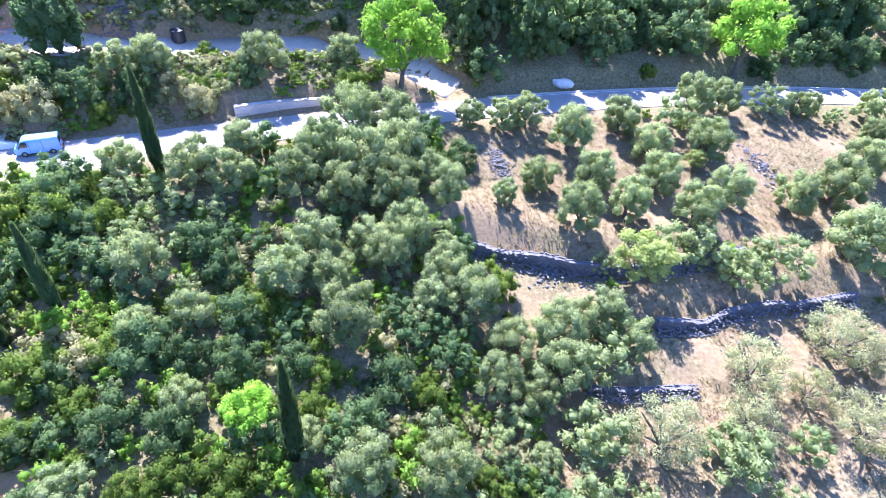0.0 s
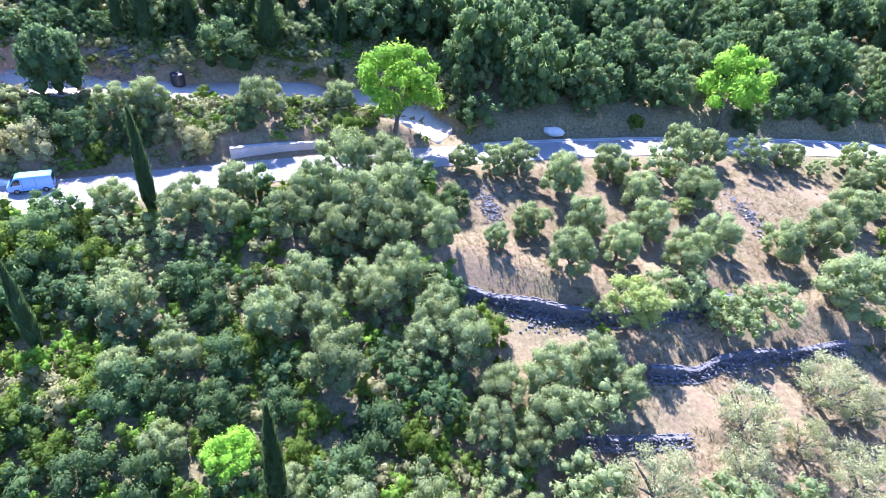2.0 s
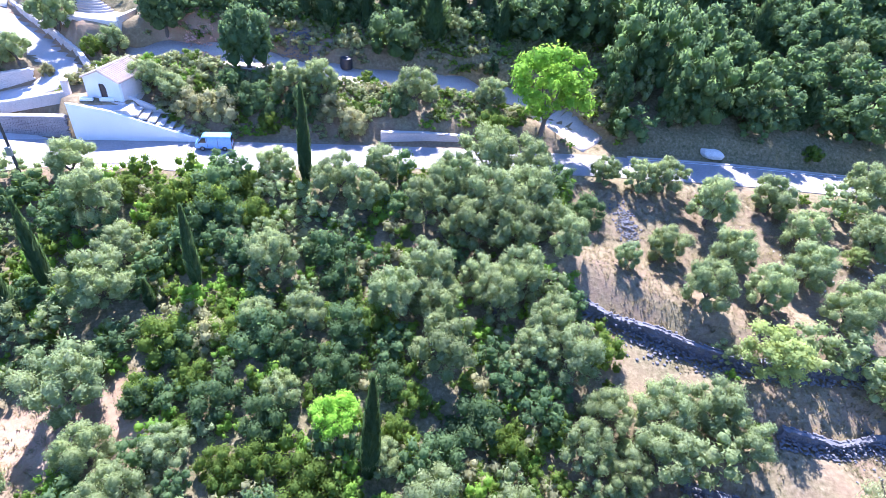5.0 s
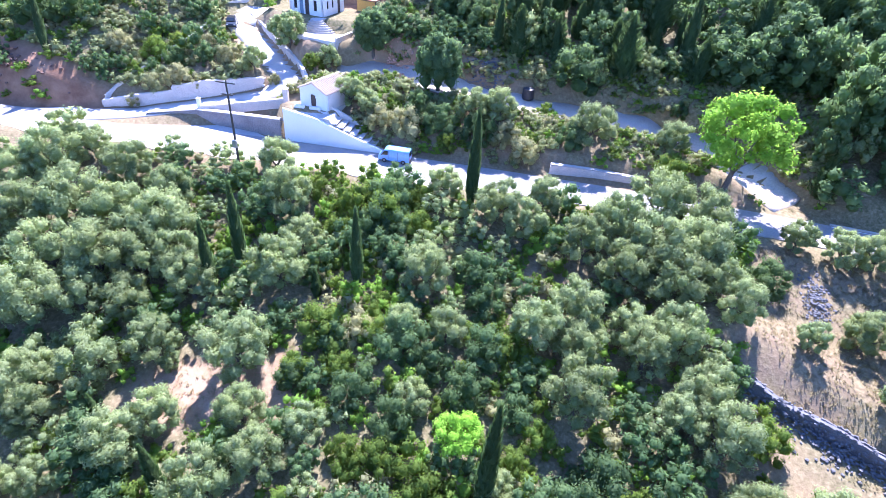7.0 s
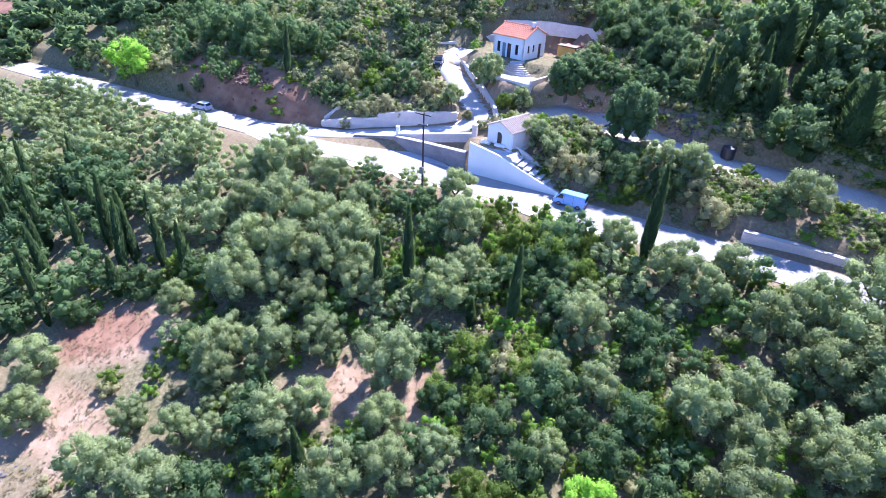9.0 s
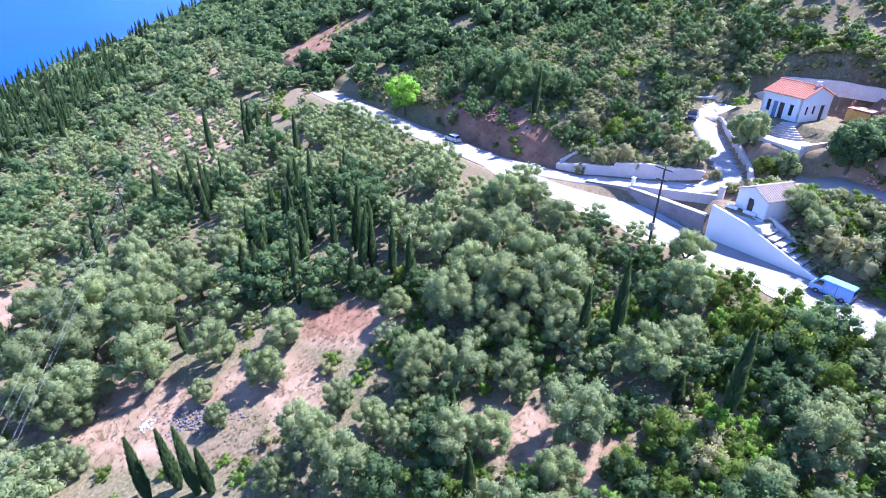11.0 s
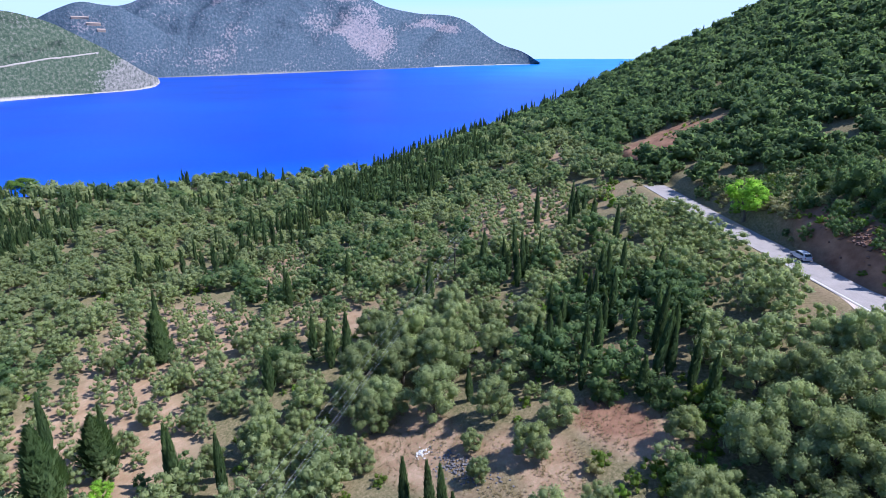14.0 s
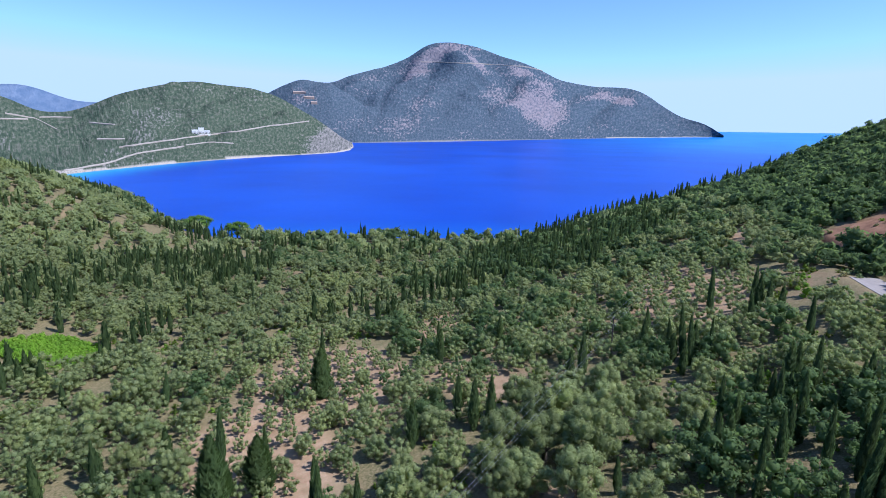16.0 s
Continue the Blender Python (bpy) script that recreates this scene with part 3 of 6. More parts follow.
# ---- road ----
def ribbon(name, material, label, category, xs, left, right, lift, thick=0.12):
    """A strip along the road between two offsets from its middle line, with a little thickness."""
    bm = bmesh.new()
    rows = []
    for x in xs:
        t = road_turn(x)
        sx, sy = -math.sin(t), math.cos(t)
        rows.append([bm.verts.new((x + sx * o, road_y(x) + sy * o, ROAD_Z + lift + h)) for o, h in ((left(x), 0), (left(x), -thick), (right(x), -thick), (right(x), 0))])
    for a, b in zip(rows, rows[1:]):
        for i in range(4):
            bm.faces.new((a[i], a[(i + 1) % 4], b[(i + 1) % 4], b[i]))
    bm.faces.new(rows[0])
    bm.faces.new(rows[-1][::-1])
    bmesh.ops.recalc_face_normals(bm, faces=bm.faces[:])
    return tagged(part(name, bm, material), label, category, kind="structure")


ribbon("road", ASPHALT, "sun-bleached grey asphalt country road", "road", steps((-160, 240, 2.5)),
       lambda x: 3.1, lambda x: -3.1, 0.10)


# ---- ways, walls and buildings ----
def smooth_line(pts, step=0.8):
    """A gliding line through points of any dimension."""
    p = [Vector(q) for q in pts]
    p = [p[0] * 2 - p[1]] + p + [p[-1] * 2 - p[-2]]
    out = []
    for i in range(1, len(p) - 2):
        k = max(2, int((p[i + 1] - p[i]).length / step))
        for j in range(k):
            u = j / k
            out.append(0.5 * ((2 * p[i]) + (p[i + 1] - p[i - 1]) * u + (2 * p[i - 1] - 5 * p[i] + 4 * p[i + 1] - p[i + 2]) * u * u + (3 * p[i] - p[i - 1] - 3 * p[i + 1] + p[i + 2]) * u ** 3))
    return out + [p[-2]]


def lane(name, material, label, bends, half, lift=0.07):
    """A surfaced way that lies on the ground, slightly ragged at its edges."""
    bm = bmesh.new()
    line = smooth_line(bends)
    rows = []
    for i, q in enumerate(line):
        d = (line[min(i + 1, len(line) - 1)] - line[max(i - 1, 0)]).to_2d().normalized()
        nx, ny = -d.y, d.x
        w = half * (1 + 0.10 * noise.noise((q.x * 0.3, q.y * 0.3, 2.2)))
        row = []
        for k in range(5):
            o = w * (k / 2 - 1)
            x, y = q.x + nx * o, q.y + ny * o
            row.append(bm.verts.new((x, y, max(ground(x, y), q.z - 0.4) + lift)))
        rows.append(row)
    for a, b in zip(rows, rows[1:]):
        for k in range(4):
            bm.faces.new((a[k], b[k], b[k + 1], a[k + 1]))
    made = bmesh.ops.extrude_face_region(bm, geom=bm.faces[:])["geom"]
    for v in made:
        if isinstance(v, bmesh.types.BMVert):
            v.co.z -= 0.25
    bmesh.ops.recalc_face_normals(bm, faces=bm.faces[:])
    return tagged(part(name, bm, material, smooth=True), label, "lane", kind="structure")


lane("driveway", CONCRETE, "pale concrete driveway climbing from the road", PATHS[0][2], 2.1)
lane("upper_driveway", CONCRETE, "pale concrete driveway up to the house", PATHS[1][2], 2.4, 0.09)
lane("dirt_track", TRACK, "dusty pale dirt track above the road", PATHS[2][2], 3.0)
ribbon("verge", TRACK, "pale gravel shoulder of the road", "verge", steps((-96, -30, 2.0)),
       lambda x: -2.9, lambda x: -3.0 - (1.3 + 0.5 * math.sin(x * 0.7)) * ease(-96, -84, x), 0.05)
ribbon("road_line", WHITE, "worn white edge line of the road", "road marking", steps((-104, -36, 2.5)), lambda x: -2.55, lambda x: -2.69, 0.106, 0.004)
ribbon("layby", CONCRETE, "dusty concrete lay-by along the road", "lay-by", steps((-94, -57, 1.5)),
       lambda x: 3.05 + 2.4 * ease(-94, -86, x) * (1 - ease(-63, -57, x)), lambda x: 3.0, 0.08)
ribbon("road_line", WHITE, "worn white edge line of the road", "road marking", steps((14, 200, 2.5)), lambda x: 2.85, lambda x: 2.73, 0.106, 0.004)
ribbon("kerb", CONCRETE, "low pale concrete kerb above the road", "kerb", steps((14, 200, 2.5)), lambda x: 3.45, lambda x: 3.12, 0.22, 0.4)


def stones(rng, ends, size, depth, bury=0.15, ragged=0.0):
    """Rough blocks in courses on both faces of a wall. ends: x, y, foot, top from end to end; depth: half the wall's thickness."""
    vs, fs, k = [], [], 0
    cube = np.array([(x, y, z) for x in (-0.5, 0.5) for y in (-0.5, 0.5) for z in (-0.5, 0.5)])
    quad = np.array([(0, 1, 3, 2), (4, 6, 7, 5), (0, 4, 5, 1), (2, 3, 7, 6), (0, 2, 6, 4), (1, 5, 7, 3)])
    rough = 1.0 if ragged else 0.35
    for (ax, ay, a0, a1), (bx, by, b0, b1) in zip(ends, ends[1:]):
        run = math.hypot(bx - ax, by - ay)
        if run < 0.3:
            continue
        dx, dy = (bx - ax) / run, (by - ay) / run
        z = -bury
        while z < max(a1 - a0, b1 - b0):
            h, u = size * rng.uniform(0.5, 0.8), -size * rng.uniform(0, 0.5)
            while u < run:
                w = size * rng.uniform(0.7, 1.7)
                t = max(0.0, min(1.0, (u + w / 2) / run))
                mid, top = a0 + (b0 - a0) * t + z + h / 2, a1 + (b1 - a1) * t - ragged * rng.uniform(0, 1) ** 1.5
                for side in (-1, 1) if mid < top else ():
                    c = np.array([ax + dx * (u + w / 2) - dy * side * depth, ay + dy * (u + w / 2) + dx * side * depth, min(mid, top - h * 0.35)])
                    m = cube * np.array([w * rng.uniform(0.86, 0.97), size * (0.72 + rough * rng.uniform(-0.2, 0.2)), h * rng.uniform(0.84, 0.97)]) * (1 + rough * rng.uniform(-0.16, 0.08, (8, 1)))
                    a = rng.normal(0, 0.07 * rough)
                    ex, ey = dx * math.cos(a) - dy * math.sin(a), dy * math.cos(a) + dx * math.sin(a)
                    vs.append(np.stack([c[0] + m[:, 0] * ex - m[:, 1] * ey, c[1] + m[:, 0] * ey + m[:, 1] * ex, c[2] + m[:, 2]], 1))
                    fs.append(quad + k)
                    k += 8
                u += w
            z += h
    return np.concatenate(vs), np.concatenate(fs)


def stone_wall(name, label, ends, thick, size, material=None, cap=None, seed=1, category="stone wall"):
    """A wall: a solid heart, the blocks on its faces, and a capping where it has one."""
    rng = np.random.default_rng(seed)
    ob = thing(name, Matrix(), label, category)
    bm = bmesh.new()
    for (ax, ay, a0, a1), (bx, by, b0, b1) in zip(ends, ends[1:]):
        d = Vector((bx - ax, by - ay)).normalized() * thick * 0.46
        quad = [(ax - d.y * -1, ay - d.x), (bx - d.y * -1, by - d.x), (bx - d.y, by + d.x), (ax - d.y, ay + d.x)]
        zs0, zs1 = (a0 - 0.5, b0 - 0.5, b0 - 0.5, a0 - 0.5), tuple(z - (0.02 if material else 0.22) for z in (a1, b1, b1, a1))
        lo = [bm.verts.new((x, y, z)) for (x, y), z in zip(quad, zs0)]
        hi = [bm.verts.new((x, y, z)) for (x, y), z in zip(quad, zs1)]
        bm.faces.new(lo[::-1])
        bm.faces.new(hi)
        for i in range(4):
            bm.faces.new((lo[i], lo[(i + 1) % 4], hi[(i + 1) % 4], hi[i]))
    part("heart", bm, material or STONE, ob)
    v, f = stones(rng, ends, size, thick * 0.42, ragged=0.0 if material else 0.35)
    me = mesh_of("stones", v, f)
    me.materials.append(material or STONE)
    st = new("stones", me)
    st.parent = ob
    st["kind"] = "stuff"
    if cap:
        bm = bmesh.new()
        for (ax, ay, a0, a1), (bx, by, b0, b1) in zip(ends, ends[1:]):
            d = Vector((bx - ax, by - ay)).normalized() * (thick * 0.5 + 0.1)
            quad = [(ax + d.y, ay - d.x), (bx + d.y, by - d.x), (bx - d.y, by + d.x), (ax - d.y, ay + d.x)]
            lo = [bm.verts.new((x, y, z + 0.02)) for (x, y), z in zip(quad, (a1, b1, b1, a1))]
            hi = [bm.verts.new((x, y, z + 0.14)) for (x, y), z in zip(quad, (a1, b1, b1, a1))]
            bm.faces.new(lo[::-1])
            bm.faces.new(hi)
            for i in range(4):
                bm.faces.new((lo[i], lo[(i + 1) % 4], hi[(i + 1) % 4], hi[i]))
        part("capping", bm, cap, ob, "pale lit capping of the wall")
    return ob


for i, (high, ends) in enumerate(TERRACES):
    line = smooth_line([(x, y, 0.0) for x, y in ends], 2.2)
    rows = []
    for q in line:
        g = ground(q.x + 0.25, q.y - 0.7)
        rows.append((q.x, q.y, g, g + high * (0.85 + 0.45 * noise.noise((q.x * 0.35, q.y * 0.35, 1.0)))))
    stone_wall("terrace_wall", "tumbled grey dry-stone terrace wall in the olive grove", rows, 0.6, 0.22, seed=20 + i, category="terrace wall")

CREAM = plain("cream_stonework", (0.56, 0.49, 0.44), (0.72, 0.64, 0.58), 0.5, 0.95, fine=7.0, dist=0.04)
GREY_RENDER = plain("stained_render", (0.20, 0.175, 0.18), (0.36, 0.325, 0.31), 0.45, 0.95, fine=5.0)
stone_wall("retaining_wall", "stained grey stone retaining wall beside the road", [(-78.0, 43.9, 38.0, 38.9), (-71.6, 47.9, 38.0, 39.9), (-65.0, 49.9, 38.0, 40.3), (-58.0, 51.7, 38.0, 40.8)], 0.6, 0.3, GREY_RENDER, CREAM, 31)
stone_wall("parapet_wall", "low pale stone parapet along the driveway", [(-71.3, 48.4, 39.6, 40.4), (-66.5, 51.8, 40.2, 41.2), (-61.0, 55.6, 41.2, 42.2)], 0.45, 0.26, CREAM, None, 32)
stone_wall("driveway_wall", "pale stone retaining wall above the driveway", [(-86.5, 42.2, 38.6, 39.3), (-82.4, 45.2, 38.6, 40.3), (-78.4, 48.9, 39.2, 41.0), (-78.3, 49.0, 39.2, 41.7), (-74.4, 52.4, 39.9, 42.6), (-68.8, 58.7, 41.3, 42.9)], 0.5, 0.3, CREAM, None, 33)
stone_wall("garden_wall", "pale curved stone wall beside the upper driveway", [(-82.2, 69.6, 47.6, 48.9), (-77.0, 68.0, 46.6, 47.6), (-71.0, 66.5, 44.6, 45.6), (-66.6, 65.2, 43.0, 44.0), (-62.8, 62.6, 42.4, 43.3)], 0.45, 0.28, CREAM, None, 34)
stone_wall("boundary_wall", "thin pale wall climbing the scrub beside the driveway", [(x, y, ground(x, y), ground(x, y) + 0.8) for x, y in ((-86.6, 42.8), (-85.6, 46.0), (-85.0, 49.2), (-84.7, 54.8), (-84.4, 59.0), (-84.6, 63.0))], 0.3, 0.26, CREAM, None, 35)
stone_wall("roadside_wall", "pale stone parapet on the uphill side of the road", [(-21.5, 66.6, 38.1, 39.5), (-15.6, 69.2, 38.1, 39.4), (-9.7, 71.3, 38.1, 39.1)], 0.5, 0.28, CREAM, CONCRETE, 36)
stone_wall("back_wall", "long pale stone wall behind the house", [(-84.0, 84.0, 51.0, 53.6), (-77.1, 88.4, 52.0, 54.0), (-67.3, 89.6, 52.6, 54.2), (-58.0, 90.0, 52.8, 54.4)], 0.5, 0.32, CREAM, None, 37)
stone_wall("yard_wall", "low pale stone wall at the yard beside the house", [(-87.0, 66.5, 49.0, 49.9), (-86.0, 72.0, 49.2, 50.2), (-84.2, 79.0, 49.6, 50.9), (-81.0, 84.5, 50.4, 52.4)], 0.45, 0.3, CREAM, None, 38)

# ---- whitewashed ramp and chapel ----
RAMP = pose(-56.7, 51.2, 38.0, 0, 0, 21.9)


def ramp_stair():
    ob = thing("ramp_stair", RAMP, "whitewashed wall with a ramp of steps up to the chapel", "ramp")
    bm = bmesh.new()
    prism(bm, [(0, -0.6), (14.6, -0.6), (14.6, 0.45), (8.2, 2.75), (4.9, 4.0), (0, 4.95)], "y", 0.0, 0.35)
    part("front_wall", bm, WHITE, ob, "whitewashed plaster wall")
    bm = bmesh.new()
    prism(bm, [(0.02, -0.6), (14.4, -0.6), (14.4, 0.15), (7.6, 2.6), (6.6, 4.0), (0.02, 4.2)], "y", 0.36, 3.4)
    part("bed", bm, CONCRETE, ob)
    for i in range(7):
        bm = bmesh.new()
        box(bm, 6.7 + i * 0.95, 0.4, 3.72 - i * 0.40 - 0.5, 7.75 + i * 0.95, 3.3, 3.72 - i * 0.40 - 0.28, 0.03)
        part("step", bm, CONCRETE, ob)
    bm = bmesh.new()
    prism(bm, [(5.6, 3.6), (13.8, 0.4), (13.8, 1.1), (5.6, 4.8)], "y", 3.42, 3.85)
    part("back_wall", bm, CREAM, ob, "low pale stone wall")
    for x, w in ((0.6, 1.5), (2.9, 1.7)):
        bm = bmesh.new()
        box(bm, x, 2.55, 4.2, x + w, 3.05, 4.62, 0.04)
        part("bench", bm, WHITE, ob, "whitewashed masonry bench")
    return ob


ramp_stair()
DARK_WOOD = plain("dark_joinery", (0.05, 0.035, 0.03), (0.09, 0.06, 0.05), 2.0, 0.6, fine=30.0)
BLUE_WOOD = plain("blue_grey_joinery", (0.16, 0.22, 0.30), (0.22, 0.28, 0.36), 2.0, 0.6, fine=30.0)
GLASS = shader("dark_window_glass")[0]
GLASS.node_tree.nodes["Principled BSDF"].inputs["Base Color"].default_value = (0.02, 0.025, 0.03, 1)
GLASS.node_tree.nodes["Principled BSDF"].inputs["Roughness"].default_value = 0.08
WEATHERED_TILE = plain("weathered_tiles", (0.44, 0.33, 0.25), (0.60, 0.48, 0.38), 0.8, 0.9, fine=8.0)


def holed_wall(bm, run, high, thick, holes, gable=0.0):
    """A wall in the xz plane from y 0 to thick, with holes (x0, z0, x1, z1), and a gable over it."""
    xs = sorted({0.0, run, *[h[0] for h in holes], *[h[2] for h in holes]})
    zs = sorted({0.0, high, *[h[1] for h in holes], *[h[3] for h in holes]})
    for x0, x1 in zip(xs, xs[1:]):
        for z0, z1 in zip(zs, zs[1:]):
            cx, cz = (x0 + x1) / 2, (z0 + z1) / 2
            if not any(h[0] < cx < h[2] and h[1] < cz < h[3] for h in holes):
                box(bm, x0, 0, z0, x1, thick, z1)
    if gable:
        prism(bm, [(0, high), (run, high), (run / 2, high + gable)], "y", 0.0, thick)
    bmesh.ops.remove_doubles(bm, verts=bm.verts[:], dist=0.001)
    return bm


def roof_slope(bm, run, x0, z0, x1, z1, y0, thick=0.10):
    prism(bm, [(x0, z0), (x1, z1), (x1, z1 + thick), (x0, z0 + thick)], "y", y0, y0 + run)


def tiled_roof(ob, wide, deep, high, rise, over, material, m, pitch=0.36):
    """A gable roof whose ridge runs along y; rows of barrel tiles, joined, lie on each slope."""
    for side, name in ((-1, "roof_slope"), (1, "roof_slope")):
        bm = bmesh.new()
        ex = wide / 2 + over
        ez = high - over * rise / (wide / 2)
        prism(bm, [(wide / 2, high + rise), (wide / 2 + side * ex, ez), (wide / 2 + side * ex, ez + 0.1), (wide / 2, high + rise + 0.1)], "y", -over, deep + over)
        slope = part(name, bm, material, ob)
        bm = bmesh.new()
        n = int((deep + 2 * over) / pitch)
        for i in range(n):
            y = -over + (i + 0.5) * (deep + 2 * over) / n
            segs = 7
            for j in range(segs):
                a, b = j / segs, (j + 1.08) / segs
                p = Vector((wide / 2 + side * ex * a, y, high + rise + 0.11 + (ez - high - rise) * a))
                q = Vector((wide / 2 + side * ex * min(1, b), y, high + rise + 0.14 + (ez - high - rise) * min(1, b)))
                tube(bm, p, q, 0.10, 0.12, 6)
        rows = part("tiling", bm, material, slope)
        rows["kind"] = "stuff"
    bm = bmesh.new()
    for i in range(int(deep / 0.45) + 2):
        y = -over + i * 0.45
        tube(bm, (wide / 2, y, high + rise + 0.13), (wide / 2, y + 0.5, high + rise + 0.16), 0.13, 0.15, 8)
    part("ridge_tiles", bm, material, ob)


def leaf_door(ob, x, z, w, h, y, material, name="door", panes=False, turn=None):
    """A framed leaf set in a wall's opening, with planks or panes."""
    bm = bmesh.new()
    for a, b, c, d in ((x, z, x + 0.08, z + h), (x + w - 0.08, z, x + w, z + h), (x, z + h - 0.08, x + w, z + h)):
        box(bm, a, y, b, c, y + 0.1, d)
    if turn:
        bmesh.ops.transform(bm, matrix=turn, verts=bm.verts[:])
    top = part(name, bm, material, ob)
    if panes:
        bm = bmesh.new()
        box(bm, x + 0.08, y + 0.05, z, x + w - 0.08, y + 0.08, z + h - 0.08)
        if turn:
            bmesh.ops.transform(bm, matrix=turn, verts=bm.verts[:])
        part("pane", bm, GLASS, top, "dark glass")
        bm = bmesh.new()
        box(bm, x - 0.06, y - 0.12, z - 0.08, x + w + 0.06, y + 0.05, z - 0.01, 0.01)
        if turn:
            bmesh.ops.transform(bm, matrix=turn, verts=bm.verts[:])
        part("sill", bm, WHITE, top, "pale stone sill")
    else:
        for i in range(2):
            bm = bmesh.new()
            box(bm, x + 0.09 + i * (w - 0.16) / 2, y + 0.03, z, x + 0.07 + (i + 1) * (w - 0.16) / 2, y + 0.08, z + h - 0.09, 0.01)
            if turn:
                bmesh.ops.transform(bm, matrix=turn, verts=bm.verts[:])
            part("leaf", bm, material, top)
    return top


def chapel():
    wide, deep, high, rise, t = 4.9, 5.6, 2.5, 1.1, 0.35
    ob = thing("chapel", pose(-57.3, 55.4, 42.2, 0, 0, 3.0), "small whitewashed chapel with a dark arched door and pale tiled roof", "chapel")
    bm = bmesh.new()
    holed_wall(bm, wide, high, t, [(1.95, 0.0, 2.95, 2.0)], rise)
    part("wall", bm, WHITE, ob)
    bm = bmesh.new()
    holed_wall(bm, wide, high, t, [], rise)
    bmesh.ops.transform(bm, matrix=Matrix.Translation((0, deep - t, 0)), verts=bm.verts[:])
    part("wall", bm, WHITE, ob)
    for x in (0.0, wide - t):
        bm = bmesh.new()
        box(bm, x + 0.002, t, 0, x + t - 0.002, deep - t, high)
        part("wall", bm, CREAM, ob)
    bm = bmesh.new()
    prism(bm, [(-0.3, -1.6), (wide + 0.3, -1.6), (wide + 0.3, -0.002), (-0.3, -0.002)], "y", -0.6, deep)
    part("plinth", bm, CREAM, ob)
    tiled_roof(ob, wide, deep, high, rise, 0.22, WEATHERED_TILE, None)
    door = leaf_door(ob, 1.95, 0.0, 1.0, 2.0, 0.12, DARK_WOOD)
    bm = bmesh.new()
    n = 12
    arc = [(2.45 + 0.62 * math.cos(math.pi * i / n), 1.55 + 0.75 * math.sin(math.pi * i / n)) for i in range(n + 1)]
    inner = [(2.45 + 0.48 * math.cos(math.pi * i / n), 1.55 + 0.6 * math.sin(math.pi * i / n)) for i in range(n, -1, -1)]
    prism(bm, arc + inner, "y", -0.05, 0.02)
    part("arch", bm, WHITE, ob, "whitewashed door surround")
    bm = bmesh.new()
    tube(bm, (wide / 2, 0.1, high + rise), (wide / 2, 0.1, high + rise + 0.8), 0.04, 0.04, 6)
    box(bm, wide / 2 - 0.22, 0.07, high + rise + 0.45, wide / 2 + 0.22, 0.13, high + rise + 0.53)
    part("cross", bm, WHITE, ob, "small white cross")
    return ob


chapel()
PLASTER = plain("white_plaster", (0.72, 0.71, 0.69), (0.80, 0.79, 0.78), 0.4, 0.85, relief=0.15, fine=8.0)


def house():
    """The long side faces the camera at first; the ridge runs along it."""
    wide, deep, high, rise, t = 7.0, 6.8, 3.8, 1.5, 0.4
    ob = thing("house", pose(-76.9, 73.8, 49.3, 0, 0, 9.0), "white plastered house with a red clay tile roof", "house")
    tall = [(0.9, 0.75, 1.6, 2.6), (2.1, 0.0, 2.9, 2.5), (3.2, 0.0, 4.1, 2.5), (5.0, 0.75, 5.7, 2.5)]
    bm = bmesh.new()
    holed_wall(bm, wide, high, t, tall)
    part("wall", bm, PLASTER, ob)
    bm = bmesh.new()
    box(bm, 0, deep - t, 0, wide, deep, high)
    part("wall", bm, PLASTER, ob)
    side = pose(wide, 0, 0, 0, 0, 90)
    gaps = [(1.2, 1.1, 1.8, 2.4), (2.8, 1.1, 3.4, 2.4), (4.6, 0.0, 5.6, 2.4)]
    bm = bmesh.new()
    holed_wall(bm, deep, high - 0.004, t, gaps, rise)
    bmesh.ops.transform(bm, matrix=side @ Matrix.Translation((0, -0.003, 0)), verts=bm.verts[:])
    part("wall", bm, PLASTER, ob)
    bm = bmesh.new()
    holed_wall(bm, deep, high - 0.004, t, [], rise)
    bmesh.ops.transform(bm, matrix=pose(t, 0, 0, 0, 0, 90) @ Matrix.Translation((0, 0.003, 0)), verts=bm.verts[:])
    part("wall", bm, PLASTER, ob)
    for x0, z0, x1, z1 in tall:
        leaf_door(ob, x0, z0, x1 - x0, z1 - z0, 0.15, DARK_WOOD if x0 != 2.1 else BLUE_WOOD, "window" if z0 else "door", bool(z0))
    for x0, z0, x1, z1 in gaps:
        leaf_door(ob, x0, z0, x1 - x0, z1 - z0, 0.15, DARK_WOOD, "window" if z0 else "door", bool(z0), side)
    roof = new("roof")
    roof.parent = ob
    roof.matrix_basis = pose(wide, 0, 0, 0, 0, 90)
    tiled_roof(roof, deep, wide, high, rise, 0.25, TILE, None)
    bm = bmesh.new()
    box(bm, 6.1, 3.1, high + rise - 0.3, 6.6, 3.6, high + rise + 0.7, 0.03)
    box(bm, 6.03, 3.03, high + rise + 0.7, 6.67, 3.67, high + rise + 0.82, 0.02)
    part("chimney", bm, PLASTER, ob)
    bm = bmesh.new()
    tube(bm, (1.6, 5.6, high + 0.95), (3.0, 5.6, high + 0.95), 0.26, 0.26, 10)
    box(bm, 1.7, 5.5, high + 0.2, 1.8, 5.7, high + 0.8)
    box(bm, 2.8, 5.5, high + 0.2, 2.9, 5.7, high + 0.8)
    part("water_tank", bm, WHITE, ob, "white solar water tank")
    bm = bmesh.new()
    box(bm, -0.6, -1.9, -0.6, wide + 0.6, -0.002, -0.03, 0.03)
    part("terrace_slab", bm, CONCRETE, ob)
    return ob


house()


